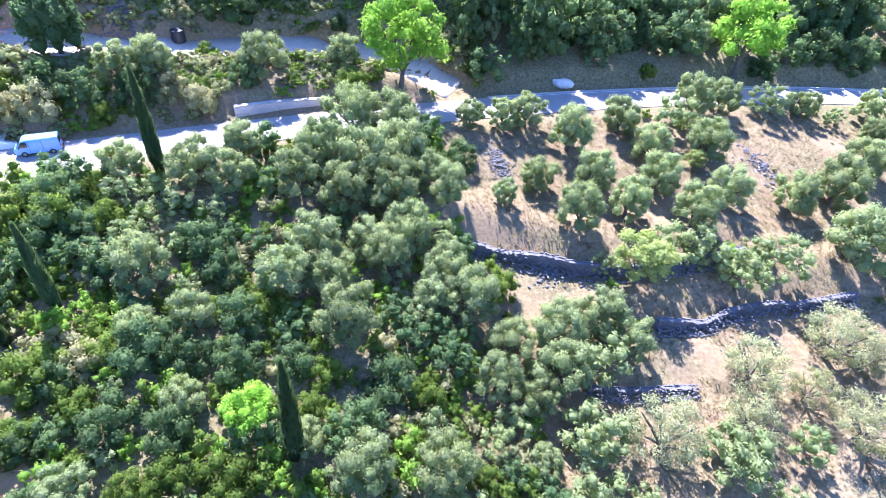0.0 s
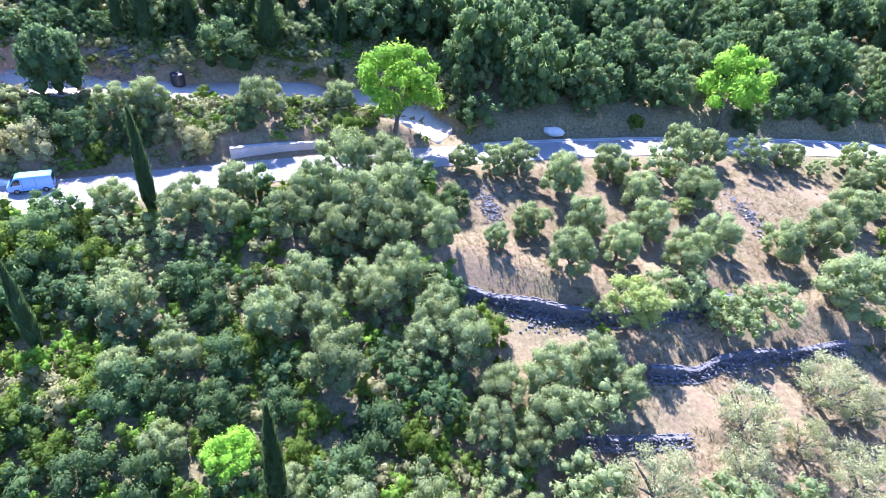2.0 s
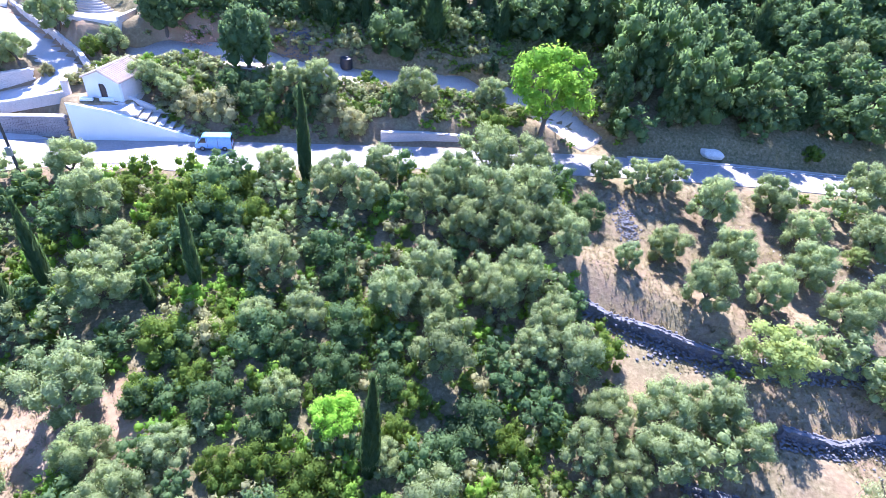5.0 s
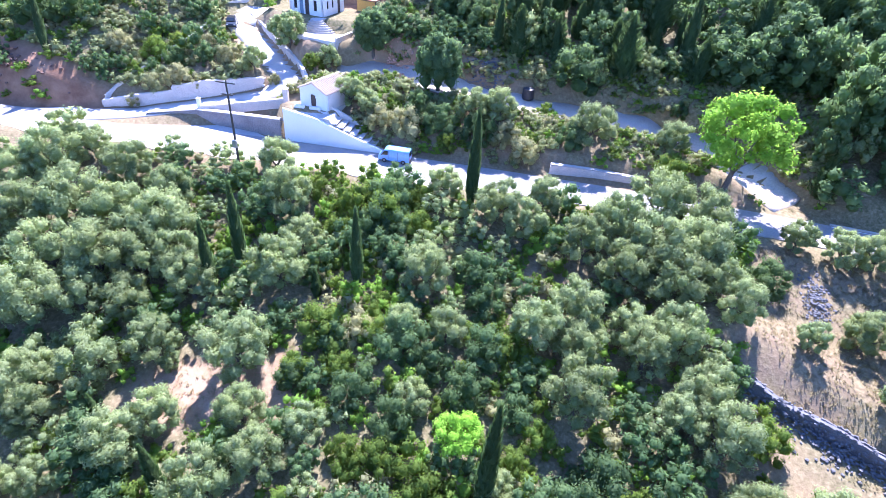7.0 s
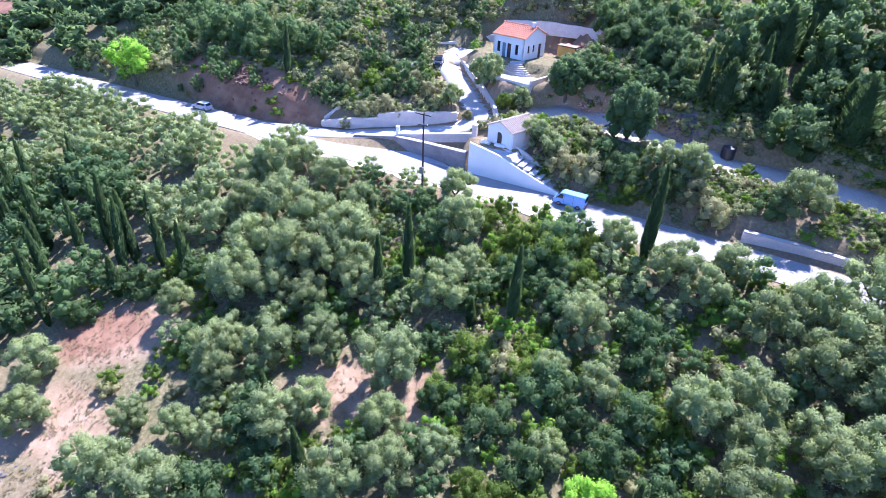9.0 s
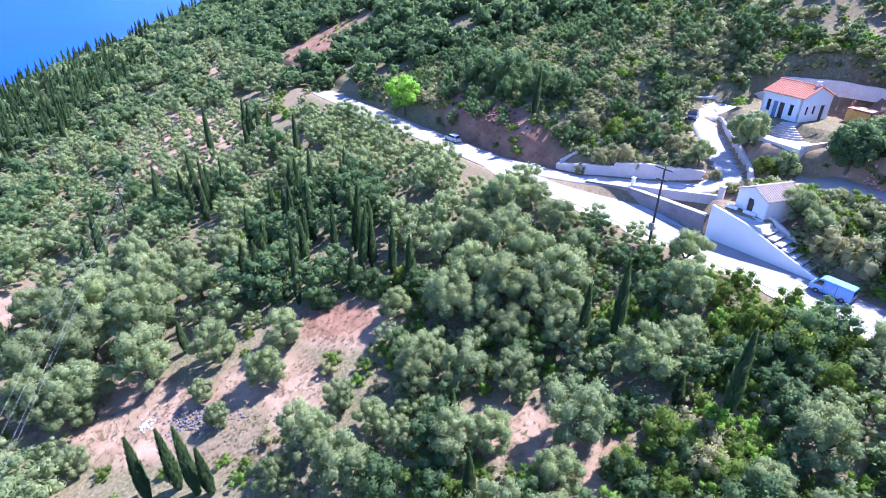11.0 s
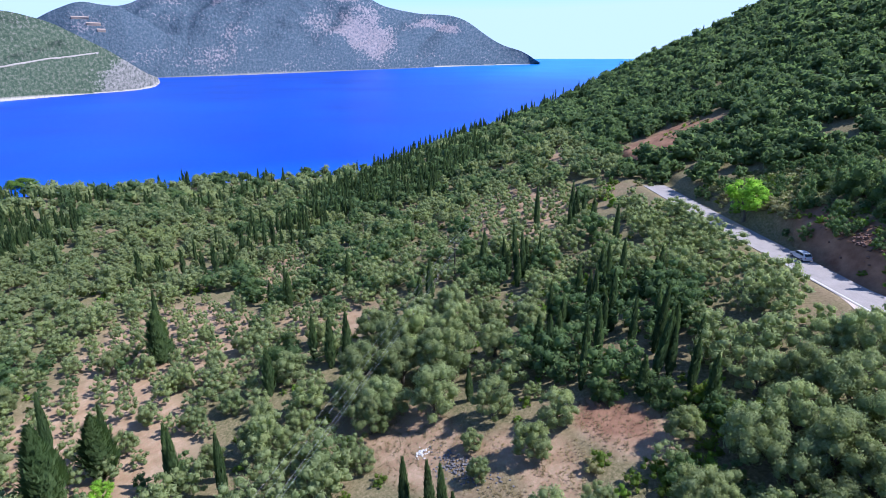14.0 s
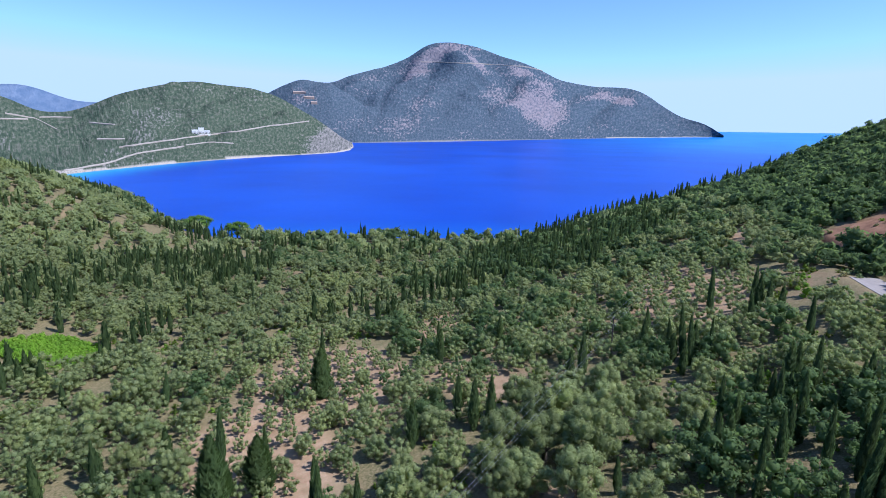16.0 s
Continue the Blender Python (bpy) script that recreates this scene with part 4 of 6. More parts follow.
def patio():
    ob = thing("patio", pose(-66.2, 71.0, 47.4, 0, 0, 9.0), "pale concrete patio below the house with low stone walls", "patio")
    bm = bmesh.new()
    box(bm, -4.2, -2.6, -0.9, 3.4, 2.4, 0.12, 0.04)
    part("slab", bm, CONCRETE, ob)
    bm = bmesh.new()
    box(bm, -4.6, -3.0, -1.6, 3.8, -2.62, 0.35, 0.05)
    part("front_wall", bm, CREAM, ob, "pale stone wall")
    bm = bmesh.new()
    box(bm, 3.42, -2.6, -1.2, 3.85, 3.6, 0.9, 0.05)
    part("side_wall", bm, CREAM, ob, "pale stone wall")
    for i in range(6):
        bm = bmesh.new()
        r = 3.4 - i * 0.42
        prism(bm, [(r * math.cos(math.pi * (1 + k / 14)), 0.62 * r * math.sin(math.pi * (1 + k / 14))) for k in range(15)], "z", 0.1 + i * 0.29, 0.1 + (i + 1) * 0.29)
        bmesh.ops.transform(bm, matrix=Matrix.Translation((-3.2, 2.55, 0)), verts=bm.verts[:])
        part("step", bm, CONCRETE, ob, "rounded pale stone step")
    return ob


patio()
ORANGE = plain("ochre_boards", (0.55, 0.30, 0.06), (0.70, 0.42, 0.10), 0.8, 0.7, fine=9.0)


def lean_to():
    ob = thing("lean_to", pose(-69.6, 83.6, 49.3, 0, 0, 8.0), "ochre boarded lean-to beside the house", "shed")
    for i in range(9):
        bm = bmesh.new()
        box(bm, i * 0.42, 0, 0, i * 0.42 + 0.4, 0.06 + 0.02 * (i % 2), 1.9, 0.01)
        part("board", bm, ORANGE, ob)
    for x in (0.0, 3.7):
        for y in (0.1, 2.2):
            bm = bmesh.new()
            box(bm, x, y, 0, x + 0.1, y + 0.1, 2.1)
            part("post", bm, DARK_WOOD, ob)
    bm = bmesh.new()
    box(bm, -0.1, -0.1, 2.1, 3.9, 2.4, 2.18, 0.01)
    part("roof", bm, TILE, ob, "rusty red sheet roof")
    return ob


lean_to()


def pillar(x, y, z, high, wide, material, label):
    ob = thing("gate_pillar", pose(x, y, z, 0, 0, 30), label, "gate pillar")
    bm = bmesh.new()
    box(bm, -wide / 2, -wide / 2, -0.3, wide / 2, wide / 2, high, 0.03)
    part("shaft", bm, material, ob)
    bm = bmesh.new()
    box(bm, -wide / 2 - 0.06, -wide / 2 - 0.06, high + 0.002, wide / 2 + 0.06, wide / 2 + 0.06, high + 0.12, 0.03)
    part("cap", bm, material, ob)


pillar(-71.6, 48.5, 39.7, 1.7, 0.5, WHITE, "whitewashed gate pillar on the driveway wall")
pillar(-60.6, 55.7, 41.6, 2.0, 0.75, CREAM, "pale stone gate pillar beside the chapel")
METAL = plain("galvanised_steel", (0.30, 0.31, 0.32), (0.42, 0.43, 0.44), 2.0, 0.45, 0.8, fine=30.0)


def power_pole(x, y, z, high, turn, box_low=True):
    ob = thing("power_pole", pose(x, y, z, 0, 0, turn), "dark wooden power pole with crossarms and insulators", "power pole")
    bm = bmesh.new()
    tube(bm, (0, 0, -0.6), (0, 0, high), 0.17, 0.11, 10)
    part("shaft", bm, WOOD, ob)
    for h, w in ((high - 0.25, 1.25), (high - 1.7, 0.8)):
        bm = bmesh.new()
        box(bm, -w, -0.20, h - 0.07, w, -0.12, h + 0.07, 0.01)
        arm = part("crossarm", bm, WOOD, ob)
        for k in (-1, 0, 1):
            bm = bmesh.new()
            tube(bm, (k * (w - 0.1), -0.16, h + 0.07), (k * (w - 0.1), -0.16, h + 0.26), 0.05, 0.035, 8)
            part("insulator", bm, WHITE, arm, "pale ceramic insulator")
    if box_low:
        bm = bmesh.new()
        box(bm, -0.28, -0.42, 3.2, 0.28, -0.16, 4.2, 0.02)
        part("meter_box", bm, METAL, ob, "grey metal box")
    return ob


power_pole(-55.1, 41.4, 37.8, 11.8, 20)


# ---- vehicles and loose things ----
RUBBER = plain("tyre_rubber", (0.02, 0.02, 0.02), (0.035, 0.035, 0.035), 3.0, 0.85, fine=40.0)


def paint(name, colour, gloss=0.3):
    m = plain(name, tuple(c * 0.92 for c in colour), colour, 0.7, gloss, relief=0.0, fine=6.0)
    m.node_tree.nodes["Principled BSDF"].inputs["Coat Weight"].default_value = 0.5
    return m


LAMP_RED = paint("red_lens", (0.35, 0.02, 0.02))
LAMP_CLEAR = paint("clear_lens", (0.6, 0.6, 0.6))


def wheels(ob, places, r, w):
    for x, y in places:
        bm = bmesh.new()
        tube(bm, (x, y - w / 2, r), (x, y + w / 2, r), r, r, 18)
        wheel = part("wheel", bm, RUBBER, ob)
        bm = bmesh.new()
        tube(bm, (x, y - w / 2 - 0.012, r), (x, y + w / 2 + 0.012, r), r * 0.58, r * 0.58, 12)
        part("rim", bm, METAL, wheel, "grey steel rim")


def shell(ob, outline, half, material, name="body", inset=0.10, waist=None):
    """A vehicle body: a side outline drawn across, its upper part drawn in."""
    bm = bmesh.new()
    prism(bm, outline, "y", -half, half)
    top = max(v for u, v in outline)
    waist = waist or top * 0.5
    for v in bm.verts:
        if v.co.z > waist:
            v.co.y *= 1 - inset * (v.co.z - waist) / (top - waist)
    bmesh.ops.bevel(bm, geom=bm.edges[:], offset=0.05, segments=2, affect="EDGES")
    return part(name, bm, material, ob, smooth=False)


def pane(ob, corners, name="window", material=None, grow=0.012):
    """A flat window a finger thick from its corners."""
    bm = bmesh.new()
    a = [Vector(c) for c in corners]
    n = (a[1] - a[0]).cross(a[2] - a[0]).normalized() * grow
    lo, hi = [bm.verts.new(c - n) for c in a], [bm.verts.new(c + n) for c in a]
    bm.faces.new(lo[::-1])
    bm.faces.new(hi)
    for i in range(len(a)):
        j = (i + 1) % len(a)
        bm.faces.new((lo[i], lo[j], hi[j], hi[i]))
    bmesh.ops.recalc_face_normals(bm, faces=bm.faces[:])
    return part(name, bm, material or GLASS, ob)


def van():
    """Nose towards -x."""
    ob = thing("van", pose(-40.4, 55.9, 38.1, 0, 0, 21.5), "pale blue panel van parked at the roadside", "van")
    blue = paint("pale_blue_paint", (0.21, 0.41, 0.78))
    shell(ob, [(-2.2, 0.32), (2.2, 0.32), (2.22, 1.0), (2.12, 1.92), (-1.05, 1.92), (-1.35, 1.80), (-1.95, 1.08), (-2.22, 0.92)], 0.82, blue, waist=1.0)
    wheels(ob, [(-1.35, -0.74), (-1.35, 0.74), (1.35, -0.74), (1.35, 0.74)], 0.31, 0.2)
    for s in (-1, 1):
        pane(ob, [(-1.75, s * 0.825, 1.12), (-0.85, s * 0.825, 1.12), (-0.85, s * 0.77, 1.72), (-1.32, s * 0.77, 1.72)])
        for x in (-0.72, 0.55):
            bm = bmesh.new()
            box(bm, x, s * 0.815 - 0.006, 0.5, x + 0.03, s * 0.815 + 0.012, 1.7)
            part("door_seam", bm, RUBBER, ob)
        bm = bmesh.new()
        box(bm, -1.72, s * 0.96 - 0.1, 1.1, -1.6, s * 0.96 + 0.06, 1.28, 0.02)
        part("mirror", bm, RUBBER, ob)
        bm = bmesh.new()
        box(bm, 2.19, s * 0.68 - 0.09, 0.7, 2.245, s * 0.68 + 0.09, 1.0, 0.01)
        part("tail_lamp", bm, LAMP_RED, ob)
        bm = bmesh.new()
        box(bm, -2.24, s * 0.58 - 0.14, 0.66, -2.16, s * 0.58 + 0.14, 0.84, 0.02)
        part("headlamp", bm, LAMP_CLEAR, ob)
    pane(ob, [(-1.93, -0.68, 1.13), (-1.93, 0.68, 1.13), (-1.39, 0.64, 1.76), (-1.39, -0.64, 1.76)], "windscreen")
    pane(ob, [(2.215, -0.62, 1.15), (2.215, 0.62, 1.15), (2.135, 0.6, 1.72), (2.135, -0.6, 1.72)], "rear_window")
    for x in (-2.25, 2.22):
        bm = bmesh.new()
        box(bm, x - 0.05, -0.78, 0.34, x + 0.06, 0.78, 0.52, 0.02)
        part("bumper", bm, RUBBER, ob)
    return ob


def car(m, label, material):
    ob = thing("car", m, label, "car")
    shell(ob, [(-2.0, 0.3), (2.0, 0.3), (2.02, 0.62), (1.9, 0.92), (1.05, 0.98), (-0.75, 0.98), (-1.9, 0.80), (-2.04, 0.55)], 0.83, material, waist=0.6, inset=0.06)
    shell(ob, [(-1.0, 0.95), (1.85, 0.92), (1.45, 1.46), (-0.35, 1.48)], 0.74, material, "cabin", 0.16, 0.97)
    wheels(ob, [(-1.28, -0.76), (-1.28, 0.76), (1.28, -0.76), (1.28, 0.76)], 0.31, 0.2)
    for s in (-1, 1):
        pane(ob, [(-0.72, s * 0.735, 1.02), (0.35, s * 0.735, 1.02), (0.35, s * 0.665, 1.38), (-0.32, s * 0.665, 1.38)])
        pane(ob, [(0.45, s * 0.735, 1.02), (1.5, s * 0.735, 1.02), (1.3, s * 0.665, 1.38), (0.45, s * 0.665, 1.38)])
        bm = bmesh.new()
        box(bm, -2.0, s * 0.6 - 0.16, 0.58, -1.9, s * 0.6 + 0.16, 0.74, 0.02)
        part("headlamp", bm, LAMP_CLEAR, ob)
        bm = bmesh.new()
        box(bm, 1.93, s * 0.66 - 0.1, 0.62, 2.03, s * 0.66 + 0.1, 0.82, 0.02)
        part("tail_lamp", bm, LAMP_RED, ob)
    pane(ob, [(-0.97, -0.62, 1.02), (-0.97, 0.62, 1.02), (-0.42, 0.58, 1.42), (-0.42, -0.58, 1.42)], "windscreen")
    pane(ob, [(1.83, -0.6, 1.0), (1.83, 0.6, 1.0), (1.51, 0.56, 1.40), (1.51, -0.56, 1.40)], "rear_window")
    return ob


van()
car(pose(-80.9, 64.0, ground(-80.9, 64.0) + 0.08, 0, 0, 135), "black car parked at the top of the driveway", paint("black_paint", (0.015, 0.015, 0.02)))
t2 = road_turn(-107.5)
car(pose(-107.0, road_y(-107.0) + 2.0, ROAD_Z + 0.1, 0, 0, math.degrees(t2)), "silver car standing on the road", paint("silver_paint", (0.5, 0.52, 0.55)))


def rock_mesh(rng, size):
    bm = bmesh.new()
    bmesh.ops.create_icosphere(bm, subdivisions=2, radius=1.0)
    s = Vector((size * rng.uniform(0.8, 1.3), size * rng.uniform(0.6, 1.0), size * rng.uniform(0.45, 0.75)))
    o = rng.uniform(0, 50)
    for v in bm.verts:
        d = 1 + 0.35 * noise.noise(v.co * 1.3 + Vector((o, o, o)))
        v.co = Vector((v.co.x * s.x, v.co.y * s.y, v.co.z * s.z)) * d
    return bm


PALE_ROCK = plain("pale_rock", (0.45, 0.43, 0.40), (0.66, 0.63, 0.58), 1.0, 0.95, fine=8.0, dist=0.05)
rk = np.random.default_rng(9)
boulder = part("boulder", rock_mesh(rk, 1.35), PALE_ROCK)
boulder.matrix_basis = pose(25.6, road_y(25.6) + 5.0, ground(25.6, road_y(25.6) + 5.0) + 0.4)
tagged(boulder, "pale grey boulder at the roadside", "boulder")


def rubble(name, x, y, count, reach, size, material, label, seed, long=1.0, turn=0):
    """A spread of broken stones, one heap."""
    rng = np.random.default_rng(seed)
    vs, fs, k = [], [], 0
    for i in range(count):
        u, v = rng.normal(0, reach * 0.45 * long), rng.normal(0, reach * 0.45)
        ca, sa = math.cos(radians(turn)), math.sin(radians(turn))
        px, py = x + u * ca - v * sa, y + u * sa + v * ca
        s = size * rng.uniform(0.4, 1.4)
        w = ICO_V * (s * rng.uniform(0.6, 1.15, (len(ICO_V), 1))) * np.array([1, 1, 0.7])
        heap = 0.5 * reach * 0.3 * math.exp(-(u / long) ** 2 / (reach * 0.5) ** 2 - (v / reach) ** 2 * 4)
        vs.append(w + np.array([px, py, ground(px, py) + 0.2 * s + rng.uniform(0, heap)]))
        fs.append(ICO_F + k)
        k += len(w)
    me = mesh_of(name, np.concatenate(vs), np.concatenate(fs))
    me.materials.append(material)
    tagged(new(name, me), label, "rubble", kind="stuff")


ICO = bmesh.new()
bmesh.ops.create_icosphere(ICO, subdivisions=1, radius=1.0)
ICO.verts.index_update()
ICO_V, ICO_F = np.array([v.co[:] for v in ICO.verts]), np.array([[v.index for v in f.verts] for f in ICO.faces])
ICO.free()
BRICKS = plain("broken_clay", (0.42, 0.20, 0.13), (0.62, 0.40, 0.30), 2.0, 0.95, fine=9.0)
rubble("brick_rubble", -52.8, 73.0, 260, 3.0, 0.22, BRICKS, "heap of broken red tiles beside the track", 1, 1.4, 15)
rubble("stone_heap", -38.6, 77.6, 320, 2.6, 0.2, STONE, "heap of grey stones behind the track", 2, 1.5, 20)
rubble("field_stones", -52.6, -17.4, 300, 2.2, 0.16, STONE, "tumbled stones at the field edge", 3, 2.6, 65)
rubble("white_stones", -54.5, -23.9, 50, 0.9, 0.14, PALE_ROCK, "small heap of white stones on bare earth", 4)
rubble("gully_stones", 51.5, 64.5, 120, 2.0, 0.24, STONE, "stones in a dry gully below the road", 5, 2.5, 110)
rubble("fallen_wall", 13.0, 61.0, 320, 1.6, 0.17, STONE, "collapsed dry-stone wall in the grove", 6, 2.2, 105)
rubble("roadside_debris", -139.0, -1.4, 90, 2.2, 0.28, STONE, "pale building debris beside the far road", 7, 1.4, 20)
rubble("bank_rocks", -104.0, 35.6, 150, 2.2, 0.3, plain("red_rock", (0.10, 0.055, 0.04), (0.20, 0.12, 0.09), 1.0, 0.95, fine=6.0), "red-brown rocks in the cut bank", 8, 4.5, 22)
rubble("terrace_stones", 40.0, 40.0, 160, 3.0, 0.16, STONE, "stones strewn below the terrace walls", 11, 3.0, 5)
rubble("terrace_stones", 18.0, 45.0, 160, 2.0, 0.2, STONE, "stones strewn below the terrace walls", 12, 3.0, -5)
rubble("slope_stones", 45.0, 62.0, 160, 8.0, 0.12, PALE_ROCK, "scattered pale stones on the dry slope", 13, 2.0, 5)


def wall_foot(ends, high, seed):
    """Stones that have tumbled from a terrace wall and lie against its foot."""
    rng = np.random.default_rng(seed)
    line = smooth_line([(x, y, 0.0) for x, y in ends], 0.5)
    vs, fs, k = [], [], 0
    for q in line:
        for j in range(13):
            out = rng.uniform(0.1, 1.3)
            px, py = q.x + rng.uniform(-0.3, 0.3), q.y - out
            s = rng.uniform(0.08, 0.2)
            w = ICO_V * (s * rng.uniform(0.6, 1.2, (len(ICO_V), 1))) * np.array([1.2, 1, 0.8])
            vs.append(w + np.array([px, py, ground(px, py) + 0.1 + high * max(0.0, 1 - out / 1.1) * rng.uniform(0.2, 0.95)]))
            fs.append(ICO_F + k)
            k += len(w)
    me = mesh_of("fallen_stones", np.concatenate(vs), np.concatenate(fs))
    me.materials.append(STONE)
    tagged(new("fallen_stones", me), "grey stones tumbled against the terrace wall", "rubble", kind="stuff")


for i, (high, ends) in enumerate(TERRACES):
    wall_foot(ends, high, 60 + i)


def water_butt():
    x, y = -31.2, 78.4
    ob = thing("water_tank", pose(x, y, ground(x, y), 0, 0, 10), "black plastic water tank behind the track", "water tank")
    dark = plain("black_plastic", (0.015, 0.015, 0.02), (0.03, 0.03, 0.035), 1.5, 0.5, relief=0.0)
    bm = bmesh.new()
    tube(bm, (0, 0, -0.1), (0, 0, 1.5), 0.95, 0.9, 18)
    part("body", bm, dark, ob)
    bm = bmesh.new()
    tube(bm, (0, 0, 1.5), (0, 0, 1.72), 0.9, 0.35, 18)
    part("lid", bm, dark, ob)


water_butt()


# ---- power line over the groves ----
px, py = -108.0, -38.2
power_pole(px, py, ground(px, py), 9.5, 75, False)
WIRE = plain("aluminium_wire", (0.45, 0.46, 0.47), (0.55, 0.56, 0.57), 5.0, 0.4, 0.6, relief=0.0)


def cable(off, rise, a, b, sag):
    bm = bmesh.new()
    d = (Vector(b) - Vector(a)).normalized()
    side = Vector((-d.y, d.x, 0)) * off
    last = None
    for i in range(25):
        u = i / 24
        p = Vector(a).lerp(Vector(b), u) + side + Vector((0, 0, rise - sag * 4 * u * (1 - u)))
        if last is not None:
            tube(bm, last, p, 0.008, 0.008, 5)
        last = p
    tagged(part("power_cable", bm, WIRE), "thin pale power cable over the olive grove", "cable", "power cables")


top = ground(px, py) + 9.4
for k, (o, r) in enumerate(((-1.1, 0.0), (0.0, 0.15), (1.1, 0.0), (0.6, -1.5))):
    cable(o, r, (px, py, top), (30.0, -26.0, 33.0), 2.2)
    cable(o, r, (px, py, top), (-235.0, -52.0, 33.0), 2.6)


# ---- plants ----
def ball_points(rng, n):
    v = rng.normal(size=(n, 3))
    return v / np.linalg.norm(v, axis=1)[:, None]


def lobes_of(rng, count, spread, rise, size, flat=0.8):
    """Centres and radii of the rounded masses that billow round a crown's middle."""
    out = [(np.array([0, 0, rise]), size * 1.5)]
    for i in range(count - 1):
        u = (i + 0.5) / (count - 1)
        dz = 1.0 - 1.75 * u + rng.uniform(-0.12, 0.12)
        a = 2.399963 * i + rng.uniform(-0.35, 0.35)
        d = math.sqrt(max(0.05, 1 - min(1, abs(dz)) ** 2)) * rng.uniform(0.75, 1.05)
        out.append((np.array([spread * d * math.cos(a), spread * d * math.sin(a), rise + spread * flat * dz]), size * rng.uniform(0.62, 1.05)))
    return out


def sprays(rng, lobes, n, length, width, up=0.25, loose=0.10):
    """Leaf sprays: small three-cornered blades all over the masses."""
    w = np.array([r * r for c, r in lobes])
    pick = rng.choice(len(lobes), n, p=w / w.sum())
    cen, rad = np.array([c for c, r in lobes])[pick], np.array([r for c, r in lobes])[pick]
    d = ball_points(rng, n)
    d[:, 2] = np.where(d[:, 2] < -0.35, -d[:, 2], d[:, 2])
    shoots = np.where(rng.uniform(size=n) < 0.16, rng.uniform(0, 0.4, n), 0.0)
    p = cen + d * (rad * (0.97 + rng.normal(0, loose, n) + shoots))[:, None]
    nrm = d * 1.2 + rng.normal(0, 0.45, (n, 3)) + np.array([0, 0, up])
    nrm /= np.linalg.norm(nrm, axis=1)[:, None]
    a = np.cross(nrm, ball_points(rng, n)) + 0.35 * d
    a /= np.linalg.norm(a, axis=1)[:, None] + 1e-9
    b = np.cross(nrm, a)
    s = rng.uniform(0.55, 1.4, n)[:, None]
    la, wb = a * length * s, b * width * 0.5 * s
    verts = np.stack([p - la * 0.4 + wb, p - la * 0.4 - wb, p + la * 0.6], 1).reshape(-1, 3)
    soft = 1.0 * d + 0.4 * nrm + rng.normal(0, 0.24, (n, 3)) + np.array([0, 0, 0.12])
    soft /= np.linalg.norm(soft, axis=1)[:, None]
    return verts, np.arange(n * 3).reshape(n, 3), np.repeat(soft, 3, 0)


def ball(level):
    bm = bmesh.new()
    bmesh.ops.create_icosphere(bm, subdivisions=level, radius=1.0)
    bm.verts.index_update()
    v, f = np.array([q.co[:] for q in bm.verts]), np.array([[q.index for q in t.verts] for t in bm.faces])
    bm.free()
    return v, f


BALLS = {1: ball(1), 2: ball(2)}


def cores(rng, lobes, shrink=0.9, level=1):
    """The dense insides of a crown, as dented balls."""
    vs, fs, ns, k = [], [], [], 0
    bv, bf = BALLS[level]
    for c, r in lobes:
        v = bv * (r * shrink * (1 + rng.normal(0, 0.10, len(bv))))[:, None] * np.array([1, 1, 0.9]) + c
        vs.append(v)
        fs.append(bf + k)
        ns.append(bv)
        k += len(v)
    return np.concatenate(vs), np.concatenate(fs), np.concatenate(ns)


def joined(blades, inner):
    """Blades and insides in one array, with the way each corner leans to the light."""
    (bv, bf, bn), (cv, cf, cn) = blades, inner
    return np.concatenate([bv, cv]), np.concatenate([bf, cf + len(bv)]), np.concatenate([bn, cn])


def crown_mesh(name, material, blades, inner):
    v, f, n = joined(blades, inner)
    me = mesh_of(name, v, f, True)
    me.normals_split_custom_set_from_vertices(n)
    me.materials.append(material)
    return me


def trunk_mesh(rng, height, girth, limbs, lean=0.15, fork=0.5, reach=1.0):
    bm = bmesh.new()
    top = Vector((rng.uniform(-lean, lean), rng.uniform(-lean, lean), height * fork))
    tube(bm, (0, 0, -0.4), top, girth * 1.35, girth * 0.8, 7)
    for i in range(limbs):
        a = 2 * math.pi * i / max(1, limbs) + rng.uniform(-0.5, 0.5)
        mid = top + Vector((math.cos(a) * reach * 0.5, math.sin(a) * reach * 0.5, height * 0.25))
        end = top + Vector((math.cos(a) * reach, math.sin(a) * reach, height * 0.5))
        tube(bm, top - Vector((0, 0, 0.15)), mid, girth * 0.6, girth * 0.4, 5)
        tube(bm, mid, end, girth * 0.4, girth * 0.15, 5)
    me = bpy.data.meshes.new("trunk")
    bm.to_mesh(me)
    bm.free()
    me.materials.append(BARK)
    return me


def olive_parts(seed, blades=1100, count=11):
    rng = np.random.default_rng(seed)
    lob = lobes_of(rng, count, 2.2, 2.4, 0.68, 0.86)
    lob = [lob[0]] + [(c + rng.normal(0, 0.2, 3), r * rng.uniform(0.7, 1.2)) for c, r in lob[1:]]
    return (trunk_mesh(rng, 2.6, 0.22, 4, 0.25, 0.45, 1.3),
            crown_mesh("crown", OLIVE, sprays(rng, lob, blades, 0.20, 0.115, loose=0.17), cores(rng, lob, 0.84)))


def thin_olive_parts(seed):
    """An old olive with a sparse crown, its limbs showing."""
    rng = np.random.default_rng(seed)
    lob = lobes_of(rng, 26, 2.2, 2.3, 0.62, 0.72)
    return (trunk_mesh(rng, 2.9, 0.24, 7, 0.35, 0.4, 1.9),
            crown_mesh("crown", THIN, sprays(rng, lob, 4600, 0.19, 0.085, loose=0.32), cores(rng, lob[3::3], 0.5)))


